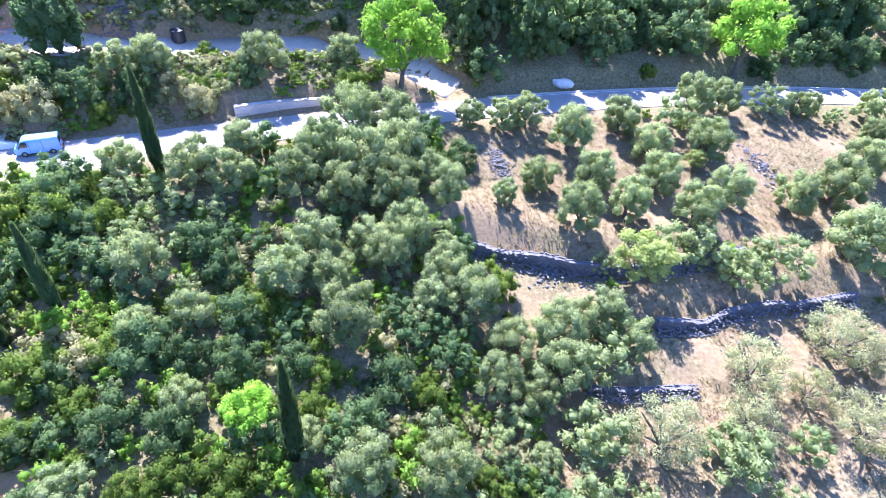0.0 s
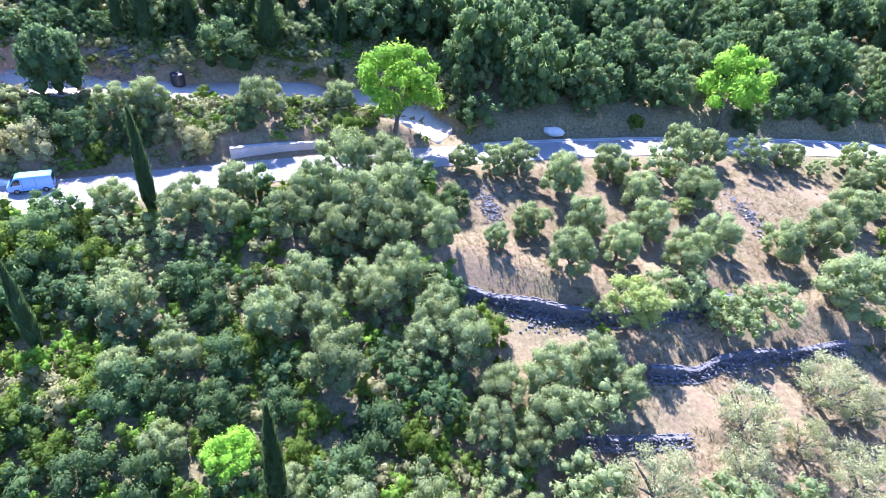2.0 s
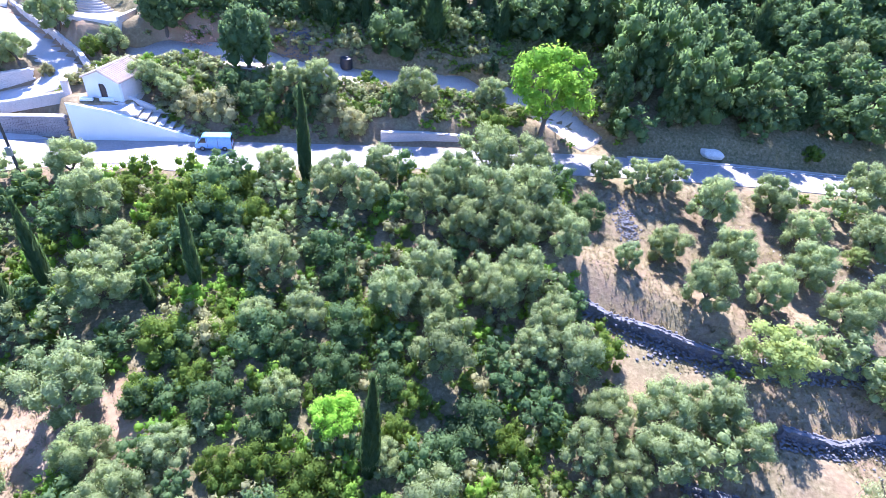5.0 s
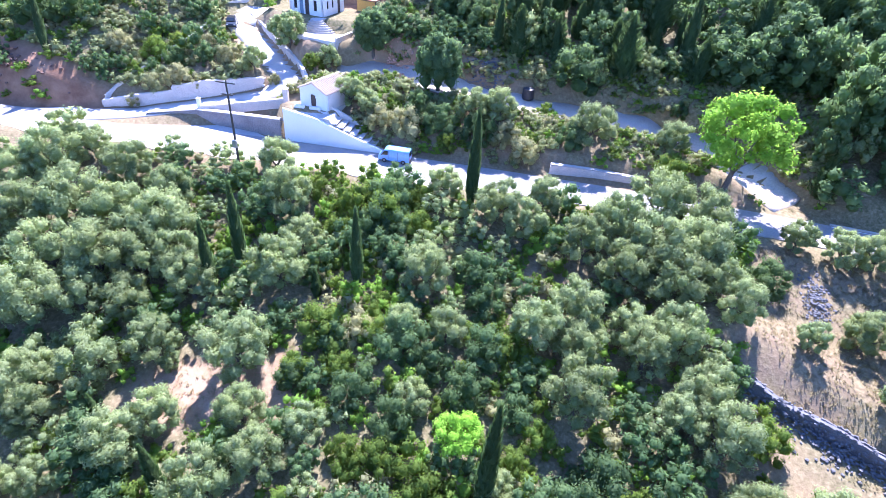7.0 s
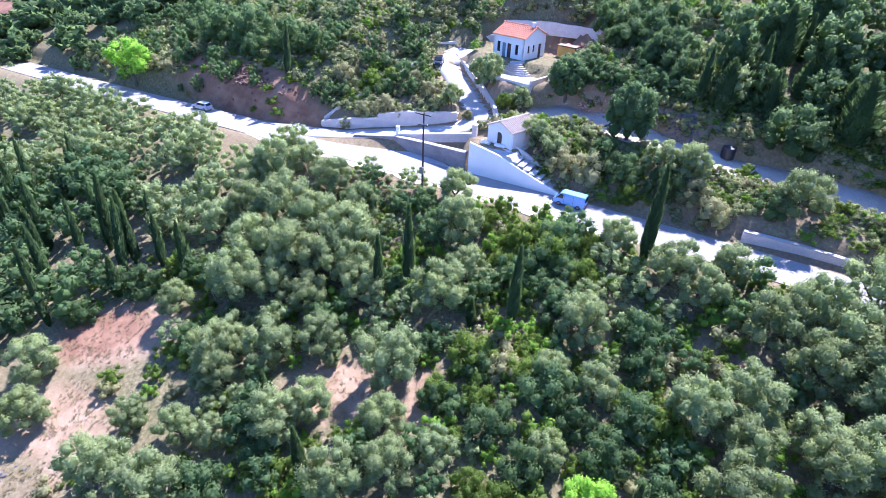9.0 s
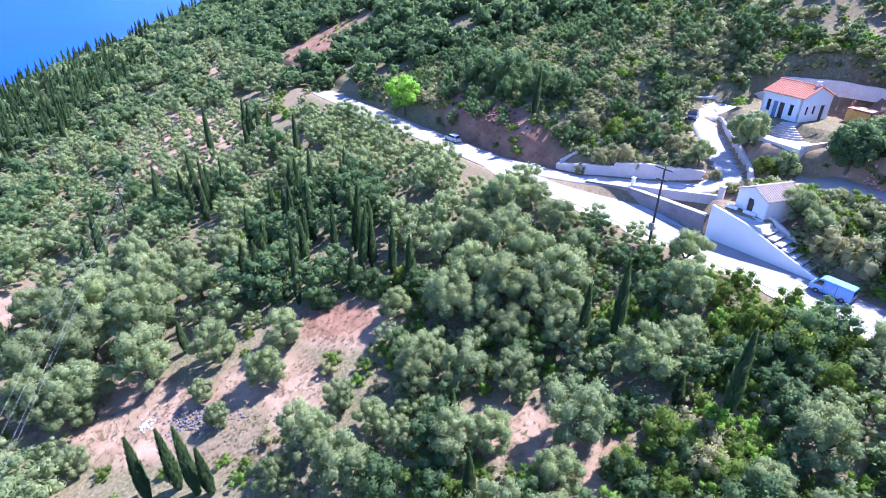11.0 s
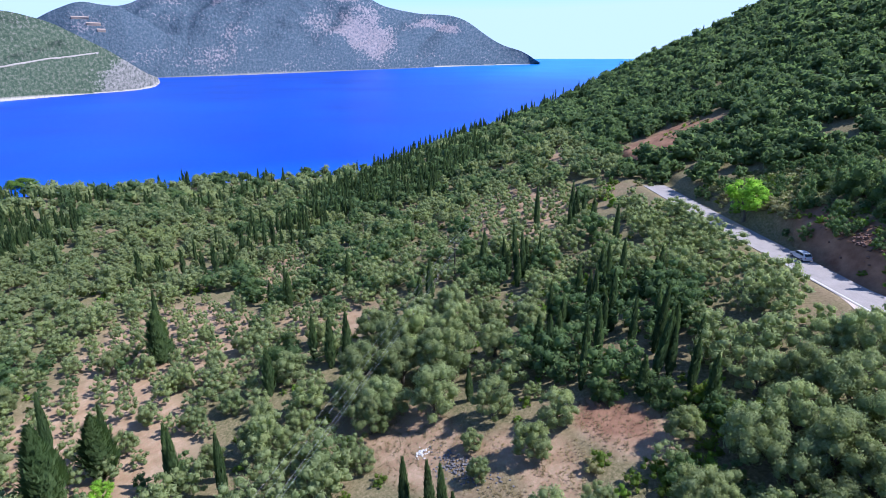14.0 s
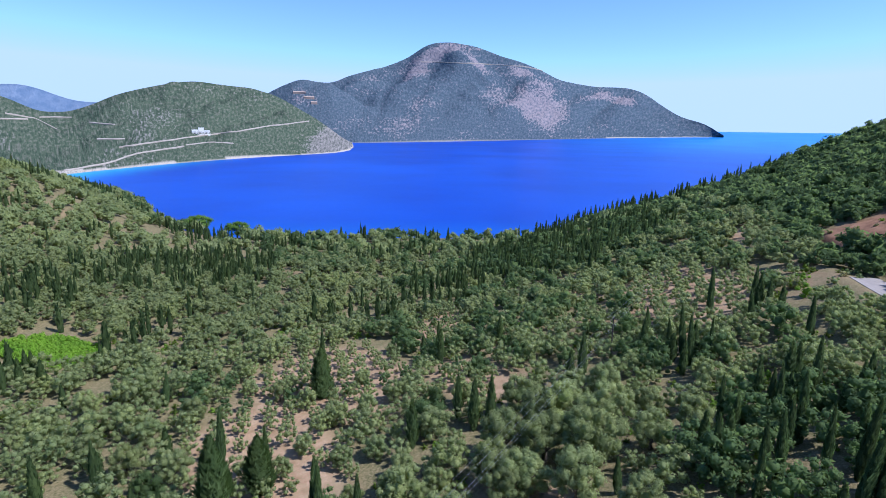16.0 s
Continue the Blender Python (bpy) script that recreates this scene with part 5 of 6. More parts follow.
def shrub_parts(seed, mat=None, blades=2700, count=18):
    rng = np.random.default_rng(seed)
    lob = lobes_of(rng, count, 1.55, 1.15, 0.58, 0.8)
    return (trunk_mesh(rng, 1.2, 0.10, 4, 0.1, 0.3, 0.8),
            crown_mesh("crown", mat or SHRUB, sprays(rng, lob, blades, 0.165, 0.125, loose=0.2), cores(rng, lob, 0.84)))


def round_parts(seed, blades=3800):
    """A low dense ball of a crown, clipped-looking, almost down to the ground."""
    rng = np.random.default_rng(seed)
    lob = lobes_of(rng, 34, 1.5, 1.75, 0.52, 0.95)
    lob[0] = (lob[0][0], 1.5)
    return (trunk_mesh(rng, 1.8, 0.16, 4, 0.1, 0.3, 0.8),
            crown_mesh("crown", OAK, sprays(rng, lob, blades, 0.20, 0.15, loose=0.12), cores(rng, lob, 0.9)))


def broad_parts(seed, mat=None, blades=6000, count=34):
    rng = np.random.default_rng(seed)
    lob = lobes_of(rng, count, 2.6, 4.5, 0.78, 0.95)
    lob = [(c + rng.normal(0, 0.28, 3), r * rng.uniform(0.75, 1.2)) for c, r in lob]
    return (trunk_mesh(rng, 4.5, 0.2, 5, 0.2, 0.4, 1.4),
            crown_mesh("crown", mat or LIME, sprays(rng, lob, blades, 0.26, 0.22, loose=0.26), cores(rng, lob, 0.6)))


def cypress_arrays(seed, blades, wide, tall, bushy=0.0):
    rng = np.random.default_rng(seed)
    u = rng.uniform(0, 1, blades) ** 0.9
    r = wide * np.minimum(1, 0.45 + 2.2 * u) * (1 - u ** 2.4) * (1 + rng.normal(0, 0.12, blades)) + 0.04
    a = rng.uniform(0, 2 * math.pi, blades)
    r *= 1 + bushy * (0.22 * np.sin(3 * a + 9 * u) + 0.2 * np.sin(38 * u + 2 * a) - 0.45 * rng.uniform(0, 1, blades) ** 2)
    p = np.stack([r * np.cos(a), r * np.sin(a), 0.4 + u * (tall - 0.4)], 1)
    out = np.stack([np.cos(a), np.sin(a), np.full(blades, 0.35)], 1) + rng.normal(0, 0.3, (blades, 3))
    up = np.array([0, 0, 1.0]) + (0.25 + bushy) * out + rng.normal(0, 0.12, (blades, 3))
    up /= np.linalg.norm(up, axis=1)[:, None]
    side = np.cross(up, out)
    side /= np.linalg.norm(side, axis=1)[:, None] + 1e-9
    s = rng.uniform(0.6, 1.3, blades)[:, None]
    long = 0.5 if blades > 200 else 1.3
    verts = np.stack([p - up * long * s - side * long * 0.3 * s, p - up * long * s + side * long * 0.3 * s, p + up * long * s], 1).reshape(-1, 3)
    rings, k = (9, 8) if blades > 200 else (5, 5)
    lit = out / np.linalg.norm(out, axis=1)[:, None]
    cv, cf, cn = [], [], []
    for i in range(rings):
        h = i / (rings - 1)
        rr = (0.88 - 0.4 * bushy) * wide * min(1, 0.45 + 2.2 * h) * (1 - h ** 2.4) + 0.02
        cv += [(rr * math.cos(2 * math.pi * j / k) * rng.uniform(0.85, 1.1), rr * math.sin(2 * math.pi * j / k), 0.35 + h * (tall - 0.6)) for j in range(k)]
        cn += [(math.cos(2 * math.pi * j / k), math.sin(2 * math.pi * j / k), 0.35) for j in range(k)]
    for i in range(rings - 1):
        for j in range(k):
            a0, a1 = i * k + j, i * k + (j + 1) % k
            cf += [(a0, a1, a1 + k), (a0, a1 + k, a0 + k)]
    return (verts, np.arange(blades * 3).reshape(-1, 3), np.repeat(lit, 3, 0)), (np.array(cv), np.array(cf), np.array(cn))


def cypress_parts(seed, blades=1500, wide=0.75, tall=10.0, bushy=0.0):
    blade, inner = cypress_arrays(seed, blades, wide, tall, bushy)
    return trunk_mesh(np.random.default_rng(seed), 1.2, 0.14, 0, 0.0, 0.9), crown_mesh("crown", CYPRESS, blade, inner)


KINDS = {}


def stock(kind, makers):
    KINDS[kind] = makers


def plant(name, kind, variant, x, y, size, tall, label, category, group="", lean=(0, 0), turn=None):
    """A tree of its own at (x, y): the meshes of each variant are shared."""
    made = KINDS[kind]
    k = variant % len(made)
    if callable(made[k]):
        made[k] = made[k]()
    turn = turn if turn is not None else (x * 37.3 + y * 71.9) % 360
    ob = new(name)
    ob.matrix_basis = pose(x, y, ground(x, y) - (0.55 * tall if kind in ("shrub", "oak", "dry") else 0.15), lean[0], lean[1], 0) @ pose(0, 0, 0, 0, 0, turn) @ Matrix.Diagonal((size, size, tall, 1))
    for nm, me in zip(("trunk", "crown"), made[k]):
        new(nm, me).parent = ob
    return tagged(ob, label, category, group)


stock("olive", [lambda i=i: olive_parts(10 + i, 6200, 34 + 2 * (i % 5)) for i in range(7)])
stock("thin", [lambda i=i: thin_olive_parts(20 + i) for i in range(3)])
stock("shrub", [lambda i=i: shrub_parts(30 + i, SHRUB) for i in range(4)])
stock("oak", [lambda i=i: shrub_parts(40 + i, OAK) for i in range(4)])
stock("dry", [lambda i=i: shrub_parts(45 + i, DRY, 2600) for i in range(3)])
stock("lime", [lambda i=i: broad_parts(50 + i) for i in range(2)])
stock("pale", [lambda i=i: broad_parts(57 + i, PALE, 5600, 30) for i in range(2)])
stock("pine", [lambda: broad_parts(55, PINE, 8000, 46)])
stock("round", [lambda i=i: round_parts(75 + i) for i in range(2)])
stock("cypress", [lambda i=i: cypress_parts(60 + i) for i in range(4)])


stock("conifer", [lambda i=i: cypress_parts(66 + i, 3400, 2.0, 10.0, 0.6) for i in range(2)])
TAKEN = []          # x, y, reach of every plant that is a thing of its own


def grow(name, kind, rows, label, category, group):
    reach = {"olive": 3.1, "lime": 3.0, "thin": 3.1}.get(kind, 2.2)
    for i, (x, y, s) in enumerate(rows):
        s *= 1.0 if x > 8 else 1.12
        tall = s * (0.92 if kind == "lime" else 0.8 if kind == "pale" else 1.08) * (0.92 + 0.22 * ((x * 12.9 + y * 7.7) % 1.0))
        plant(name, kind, int(abs(x * 3.1 + y * 1.7)) + i, x, y, s, tall, label, category, group)
        TAKEN.append((x, y, reach * s))


def grow_cypress(rows):
    for i, (x, y, high, lean) in enumerate(rows):
        yaw = math.atan2(-x, y)
        wide = 0.5 + 0.035 * high
        ob = plant("cypress", "cypress", i, x, y, wide, high / 10.0, "slender dark green columnar cypress", "cypress", "cypresses",
                   (lean * math.sin(yaw), lean * math.cos(yaw)))
        TAKEN.append((x, y, 1.2))


# ---- trees and shrubs that stand out singly: x, y, size ----
grow("broadleaf_tree", "lime", [
    (-11.9, 26.5, 0.65), (-0.1, 74.8, 1.61), (-32.8, 40.4, 0.24), (-42.4, 27.9, 0.28), (56.8, 87.3, 1.83), (39.4, 47.4, 0.4),
    (-128.4, 21.1, 1.32), (-36.9, -63.1, 0.5),
], "fresh yellow-green broadleaf tree", "tree", "fresh green trees")
grow("almond_tree", "pale", [(27.2, 43.5, 1.05), (40.5, 62.6, 0.5)], "pale yellow-green almond tree in the grove", "tree", "almond trees")
grow("olive_tree", "olive", [
    (17.6, 57.3, 0.96), (25.1, 57.8, 1.05), (33.8, 58, 1.13), (42.4, 56.4, 1.18), (21.3, 50.5, 1.13), (28.3, 53.1, 1.04), (36.2, 51.5, 1.16), (52.2, 56.5, 1.15),
    (59.4, 58.6, 1.37), (67.1, 64.1, 1.24), (43.1, 65.2, 1.26), (34.2, 63.9, 1.11), (44.2, 74.9, 1.15), (49.2, 75.3, 1.11), (63.1, 76.3, 0.86), (31.1, 69.1, 1.08),
    (22.9, 64.7, 1.22), (13.9, 67.3, 0.89), (17.5, 68.4, 1), (9.6, 67.2, 0.79), (12.7, 53.5, 0.62), (56.8, 48.1, 1.66), (71.9, 70.1, 0.93), (-6, 62.3, 1.27),
    (-1, 63.9, 1.17), (-9.1, 56.9, 1.07), (-4.1, 56, 1.29), (0.5, 57.8, 1.21), (-10.8, 52.6, 1.07), (-6.1, 51.5, 1.07), (-1, 52, 1.15), (3.3, 55.2, 0.88),
], "silvery grey-green olive tree with a clumped crown", "olive tree", "olive trees on the slope")
grow("olive_tree", "olive", [
    (5.8, 52.1, 0.81), (-8.7, 43.9, 1.04), (-3.2, 45.8, 0.89), (1.3, 47, 1.04), (-11.2, 39.9, 0.94), (-6.6, 40.8, 0.96), (-0.7, 43.1, 0.93), (5, 42.5, 0.87),
    (4.1, 39.9, 0.79), (7.8, 39.3, 1.09), (-4.8, 35.7, 1.08), (-18.3, 56.3, 0.88), (-22.4, 52.1, 1.03), (-29.7, 52, 0.82), (-24.5, 39.8, 1.01), (-18.4, 51.7, 0.84),
    (-18.8, 35.5, 0.71), (-17.7, 27.8, 0.62), (-7.3, 25, 0.65), (-2.4, 22.5, 0.97), (4.4, 22.7, 0.99), (-24.6, 20.7, 0.71), (11.6, 35, 1), (16.4, 36.1, 1.12),
    (21.6, 37.9, 1.11), (24.3, 35.5, 0.91), (16.6, 31.9, 1.1), (10.3, 30.9, 0.95), (14.1, 29.7, 0.78), 
], "silvery grey-green olive tree with a clumped crown", "olive tree", "olive trees on the slope")
grow("olive_tree", "olive", [
    (13.8, 23.9, 0.68), (-35.2, 67.3, 0.95), (-31.2, 68.3, 0.97),
    (-18.5, 72.2, 1.08), (-8.1, 76.7, 0.84), (-16.1, 88.6, 0.62), (45.5, 101.9, 1.34), (52.1, 99, 1.17), (49.8, 90.2, 1.01), (92.6, 103.5, 1.29), (85, 116.3, 0.84),
    (-73.9, 27.9, 1.16), (-72.2, 32.4, 0.91), (-64.8, 32.5, 1.04), (-73.9, 24.5, 1.01), (-63.8, 24.4, 1.28), (-67.6, 21.1, 1.17), (-58.1, 26.5, 1.27), (-53.3, 28.1, 1.26),
    (-59.6, 18.9, 1.19), (-55, 21.1, 1.23), (-51.2, 23.9, 1.2), (-48.6, 26.2, 1.05), (-53.5, 17.8, 0.96), (-48.6, 20.3, 0.92), (-56.8, 14.1, 1.12), (-57.4, 32.5, 0.94),
], "silvery grey-green olive tree with a clumped crown", "olive tree", "olive trees on the slope")
grow("olive_tree", "olive", [
    (-50.8, 44.1, 0.9), (-44.7, 39.8, 1.07), (-38.2, 31.7, 1.1), (-39.3, 36.4, 0.89), (-42.7, 18.7, 0.94), (-34.8, 22.5, 1.1), (-45.8, 13.5, 1.04), (-50.8, 10.7, 0.88),
    (-46.3, 7.6, 0.82), (-30.2, 18.4, 0.86), (-36.5, 13.9, 0.86), (-36.9, 10.3, 0.97), (-25.7, 15.9, 0.85), (-40.4, 5.1, 0.64), (-27.9, 11.8, 0.9), (-40.6, 18.6, 0.36),
    (-23, 33.9, 0.71), (-70.8, 66.9, 1), (-62.2, 67.4, 0.69), (-51.9, 60.2, 0.83), (-48.6, 60.4, 0.68), (-70.3, 58.8, 0.67), (-48.5, 8.9, 0.96), (-47.8, -0.5, 0.63),
    (-43, 2.8, 0.69), (-60.7, -7, 0.96), (-55.1, -9.1, 0.9), (-61.6, -15.9, 1.01), (-55.9, -17.2, 0.54), (-51, -14.7, 0.51), (-50.6, -30.8, 0.66),
], "silvery grey-green olive tree with a clumped crown", "olive tree", "olive trees on the slope")
grow("olive_tree", "olive", [
    (-42.9, -4.4, 1.06), (-38, -1.1, 1.12), (-40, -8, 0.74), (-45.4, 25.6, 0.95), (-59, 7.9, 0.77), (-67.9, 16.1, 1.2), (-68.7, -40.8, 1.37), (-69.8, -33.7, 1.53),
    (-71.8, -27.3, 1.58), (-61.6, -32.9, 1.28), (-62.1, -25.2, 1.31), (-61.7, -38.3, 1.27), (-79.9, -35.8, 1.41), (-82.1, -45.8, 1.28), (-82.8, -28.1, 1.32), (-77.6, -20.2, 1.13),
    (-75.8, -71.8, 0.85), (-68.4, -72.7, 0.73), (-62.7, -74.7, 0.78), (-63.9, -86.2, 0.76), (-62.5, -93.5, 0.78), (-58.7, -60.2, 0.76), (-53.7, -63.4, 0.74),
    (-52.5, -72, 0.71), (-56.8, -52.2, 0.77), (-56.6, -45, 0.74), (-45.7, -69.3, 0.66), (-52.7, -50.9, 0.8), (-51.3, -43, 0.74), (-47.1, -53.8, 0.71), (-68.3, -55.3, 1.13),
], "silvery grey-green olive tree with a clumped crown", "olive tree", "olive trees on the slope")
grow("olive_tree", "olive", [
    (-80.1, -57.3, 0.89), (-78, -39.6, 1.25), (-80.2, -30.8, 1.21), (-57.5, -33.3, 1.05), (-66.5, -95, 0.72), (-60.1, -101, 0.71), (-46.1, -98.8, 0.92), (-37, -96.7, 0.97),
    (-35.3, -107.8, 0.95), (-27.4, -98.5, 0.96), (-29.9, -88.8, 0.98), (-34.4, -82.2, 0.93), (-33.6, -117.9, 0.91), (-91.2, -33.1, 1.19), (-86, -23.8, 1.09), (-83, -15.5, 1),
    (-60.8, -75.7, 0.63), (-78, -84.2, 0.66),
], "silvery grey-green olive tree with a clumped crown", "olive tree", "olive trees on the slope")
grow("olive_tree", "thin", [(24.8, 25.8, 1.46), (36.6, 32.3, 1.33), (34.1, 27.4, 1.08), (47.7, 36.1, 1.46), (51.4, 34.8, 1.17), (45.2, 26.6, 1.25), (42.7, 30.9, 0.9)],
     "pale sparse old olive tree on the grassy terrace", "olive tree", "olive trees on the slope")
grow("holm_oak", "oak", [
    (7.8, 60.2, 1.26), (-20, 43.7, 1.31), (-31.2, 44.4, 1.11), (-14.5, 36.2, 1.22), (-17.3, 40.9, 1.11), (-22.4, 32.4, 1.48), (-18.5, 32, 1.21), (-23, 26, 1.21),
    (-0.3, 30.9, 1.42), (-2.5, 27.2, 1.2), (-18.2, 25.4, 1.21), (-14.1, 31.5, 1.33), (-9.2, 32.1, 1.02), (-20.6, 70.8, 1.12), (-9.9, 86.4, 0.7), (-38.1, 63.7, 1.48),
    (-32.2, 64.7, 1.28), (-25.1, 82.6, 2.13), (80.5, 91.3, 2.02), (73.2, 92.5, 2.01), (88, 93.7, 1.83), (62.3, 88.7, 1.52), (-58.6, 34, 1.39), (-35.5, 8.4, 1.04),
    (-34.6, 47, 1.46), (-33.9, 42.6, 1.32), (-28.6, 29.3, 1.13), (-29.1, 24, 1), (-41.6, 63.7, 1.44), (-81.9, 53, 1.05), (-36, 2.5, 1.33),
    (-65.9, -1.5, 1.0), (-65.4, 5.7, 1.27),
], "dark green evergreen oak bush", "oak bush", "evergreen oaks")
grow("holm_oak", "oak", [
    (-94.3, -63.3, 1.47), (-77.9, -62.8, 1.21), (-29.8, -81.8, 1.27),
], "dark green evergreen oak bush", "oak bush", "evergreen oaks")
grow("carob_tree", "round", [(-43.0, 70.6, 1.8), (-57.0, 72.3, 1.55)], "dense round dark green carob tree beside the track", "tree", "round trees")
grow("holm_oak", "oak", [
    (-63.1, 89.2, 1.49), (-58.7, 89.6, 1.59), (-53.8, 88.7, 1.6), (-58.5, 85.5, 1.1), (-55.6, 86.3, 1.5), (-50.7, 86.6, 1.6),
    (-50.6, 84.3, 1.2), (-45.1, 84.1, 1.4), (-46.4, 87.5, 1.7), (-59.2, 94.3, 1.7), (-53, 92, 1.8), (-48, 88, 1.8),
], "tall dark evergreen oak on the bank above the track", "oak tree", "oaks above the track")
grow("holm_oak", "oak", [(-120, 38, 2.3), (-114, 42, 2.1), (-104, 45, 2.0), (-100, 48, 1.7), (-127, 34, 1.5), (-109, 40, 1.3)], "broad evergreen oak above the cut bank of the road", "oak tree", "oaks above the road")
grow("holm_oak", "oak", [(-70.6, -58.6, 2.0)], "broad bright green tree among the orchard rows", "oak tree", "evergreen oaks")
grow("mastic_shrub", "shrub", [
    (11.3, 42.1, 1.18), (-17.1, 53.6, 1.06), (-33.9, 45.1, 1.35), (-37, 46.6, 1.11), (-32.1, 49.7, 0.99), (-12.1, 37.4, 1.08), (-25.9, 32, 0.97), (-29.8, 29.3, 1.43),
    (-26.2, 27.1, 0.91), (-6.3, 31.3, 0.91), (3.4, 30.2, 1.11), (-7, 28.2, 0.83), (-13, 21.7, 1.26), (-17.3, 21.7, 0.96), (8.2, 22.6, 0.85), (-29.5, 24.7, 0.87),
    (-27, 75.8, 0.65), (-7, 72.7, 1.32), (-35.9, 62.2, 0.75), (-27.2, 82.6, 0.78), (40.6, 85.4, 0.83), (-44, 44, 0.94), (-38.4, 43.9, 1.28), (-37.6, 40.8, 1.04),
    (-29.4, 45.6, 1.03), (-20.1, 20.9, 0.91), (-63.7, 65.2, 0.85), (-61, 52.4, 0.67), (-85.9, 52.4, 1.11), (-84.1, 55.9, 0.95),
], "bright green mastic shrub on the slope", "shrub", "green shrubs")
grow("spiny_shrub", "dry", [
    (-26.7, 30.9, 0.96), (-25.4, 66.2, 1.14), (-28.6, 66.1, 1.24), (-41.9, 60.8, 1.29), (-45.6, 59.6, 1.08), (-74.8, 57.7, 1), (-79.7, 58, 0.85), (-81.3, 47.8, 0.9),
    (-78.7, 50.5, 0.99), (-76.2, 52.1, 0.74), (-90.3, 49.6, 1.12), (-82.8, 45.1, 0.66), (-67.2, 59.7, 0.49),
], "dry grey-green spiny shrub", "shrub", "dry shrubs")
grow_cypress([
    (-26.5, 53, 12.3, -0.4), (-31.3, 36.4, 10.3, 2.5), (-8.1, 24.2, 13.2, 1), (-44, 31.2, 11, -0.3), (-44.5, 27.3, 9.2, -0.2), (-34, 32.7, 4.2, 5.2),
    (-30.9, 10.2, 7.9, 1.8), (-43.5, -21.2, 8.9, 1.6), (-43.7, -18, 8.4, 5), (-42.3, -15.9, 9.4, 3.9), (-41.7, -14.4, 6.7, 4.2), (-133.8, -24.8, 12.2, 1.5),
    (-119.3, -4.5, 9.5, 0.7), (-136.7, -13.5, 7.9, 1.4), (-76.8, 4.3, 11, -4.2), (-70.8, 4.5, 10.6, -5.9), (-71.2, 6.3, 8.3, 0.1), (-76.6, -3.5, 8.6, 3.2),
    (-73.1, -5, 8.9, 2.3), (-68.4, 8.9, 7.8, -1), (-88.2, -2.5, 8.8, 1.5), (-122.4, -34.9, 6.7, 7.2), (-113.2, -27.5, 7.6, 6.9), (-111.5, -24.6, 11.1, 6.2),
])
grow_cypress([
    (-107.7, -22.2, 10.3, 4.5), (-126.2, -15.2, 8.8, 4.5), (-99.4, -9.2, 6, 5.3), (-65.7, -20.7, 5.5, 3.5), (-41.5, 11.2, 4, -0.9), (-97.5, 41.4, 8.9, -6.2),
    (-41.6, -54.6, 10.2, 3), (-42.3, -47.2, 10, 4.4), (-41.9, -56, 10, 6.7), (-41.3, -80, 10.9, 2.4), (-44.8, -72, 8.8, 0.2), (-45.2, -50.2, 7.4, 0.3),
    (-46, -110.5, 7.7, 6.5), (-72.3, -91, 13.5, 4.5),
])


for x, y, high in ((-34.2, -69.4, 13.0), (-41.2, -68.5, 10.0), (-69.1, -87.3, 11.5)):
    plant("conifer", "conifer", int(-x), x, y, 0.95 + 0.02 * high, high / 10.0, "bushy dark green conifer among the orchard rows", "conifer", "orchard conifers")
    TAKEN.append((x, y, 1.8))


# ---- woods, groves and scrub too many to count ----
def near_path(x, y):
    for half, soft, bends in PATHS:
        for (ax, ay, az), (bx, by, bz) in zip(bends, bends[1:]):
            dx, dy = bx - ax, by - ay
            u = max(0.0, min(1.0, ((x - ax) * dx + (y - ay) * dy) / (dx * dx + dy * dy)))
            if math.hypot(x - ax - u * dx, y - ay - u * dy) < half + 1.4:
                return True
    return False


CELLS = {}
for tx, ty, tr in TAKEN:
    CELLS.setdefault((int(tx // 8), int(ty // 8)), []).append((tx, ty, tr))


def free(x, y, r):
    cx, cy = int(x // 8), int(y // 8)
    for i in (-1, 0, 1):
        for j in (-1, 0, 1):
            for tx, ty, tr in CELLS.get((cx + i, cy + j), ()):
                if math.hypot(x - tx, y - ty) < 0.72 * (tr + r):
                    return False
    return True


def clump(seed, count, spread, rise, size, blades, length, width, shrink=0.74, flat=0.8):
    rng = np.random.default_rng(seed)
    lob = lobes_of(rng, count, spread, rise, size, flat)
    return joined(sprays(rng, lob, blades, length, width), cores(rng, lob, shrink))


def spire(seed, blades, wide, tall, bushy=0.0):
    return joined(*cypress_arrays(seed, blades, wide, tall, bushy))


def woods(name, material, stock_of, rows, label, category):
    """All the plants of one kind and stretch as one mesh. rows: x, y, size, height."""
    if not rows:
        return
    rng = np.random.default_rng(len(rows))
    vs, fs, rd, k = [], [], [], 0
    for i, (x, y, s, h) in enumerate(rows):
        v, f, nv = stock_of[i % len(stock_of)]
        a = rng.uniform(0, 2 * math.pi)
        ca, sa = math.cos(a), math.sin(a)
        w = np.stack([(v[:, 0] * ca - v[:, 1] * sa) * s + x, (v[:, 0] * sa + v[:, 1] * ca) * s + y, v[:, 2] * h + ground(x, y) - 0.1], 1)
        vs.append(w)
        rd.append(np.stack([nv[:, 0] * ca - nv[:, 1] * sa, nv[:, 0] * sa + nv[:, 1] * ca, nv[:, 2]], 1))
        fs.append(f + k)
        k += len(v)
    me = mesh_of(name, np.concatenate(vs), np.concatenate(fs), True)
    me.normals_split_custom_set_from_vertices(np.concatenate(rd))
    me.materials.append(material)
    tagged(new(name, me), label, category, kind="stuff")


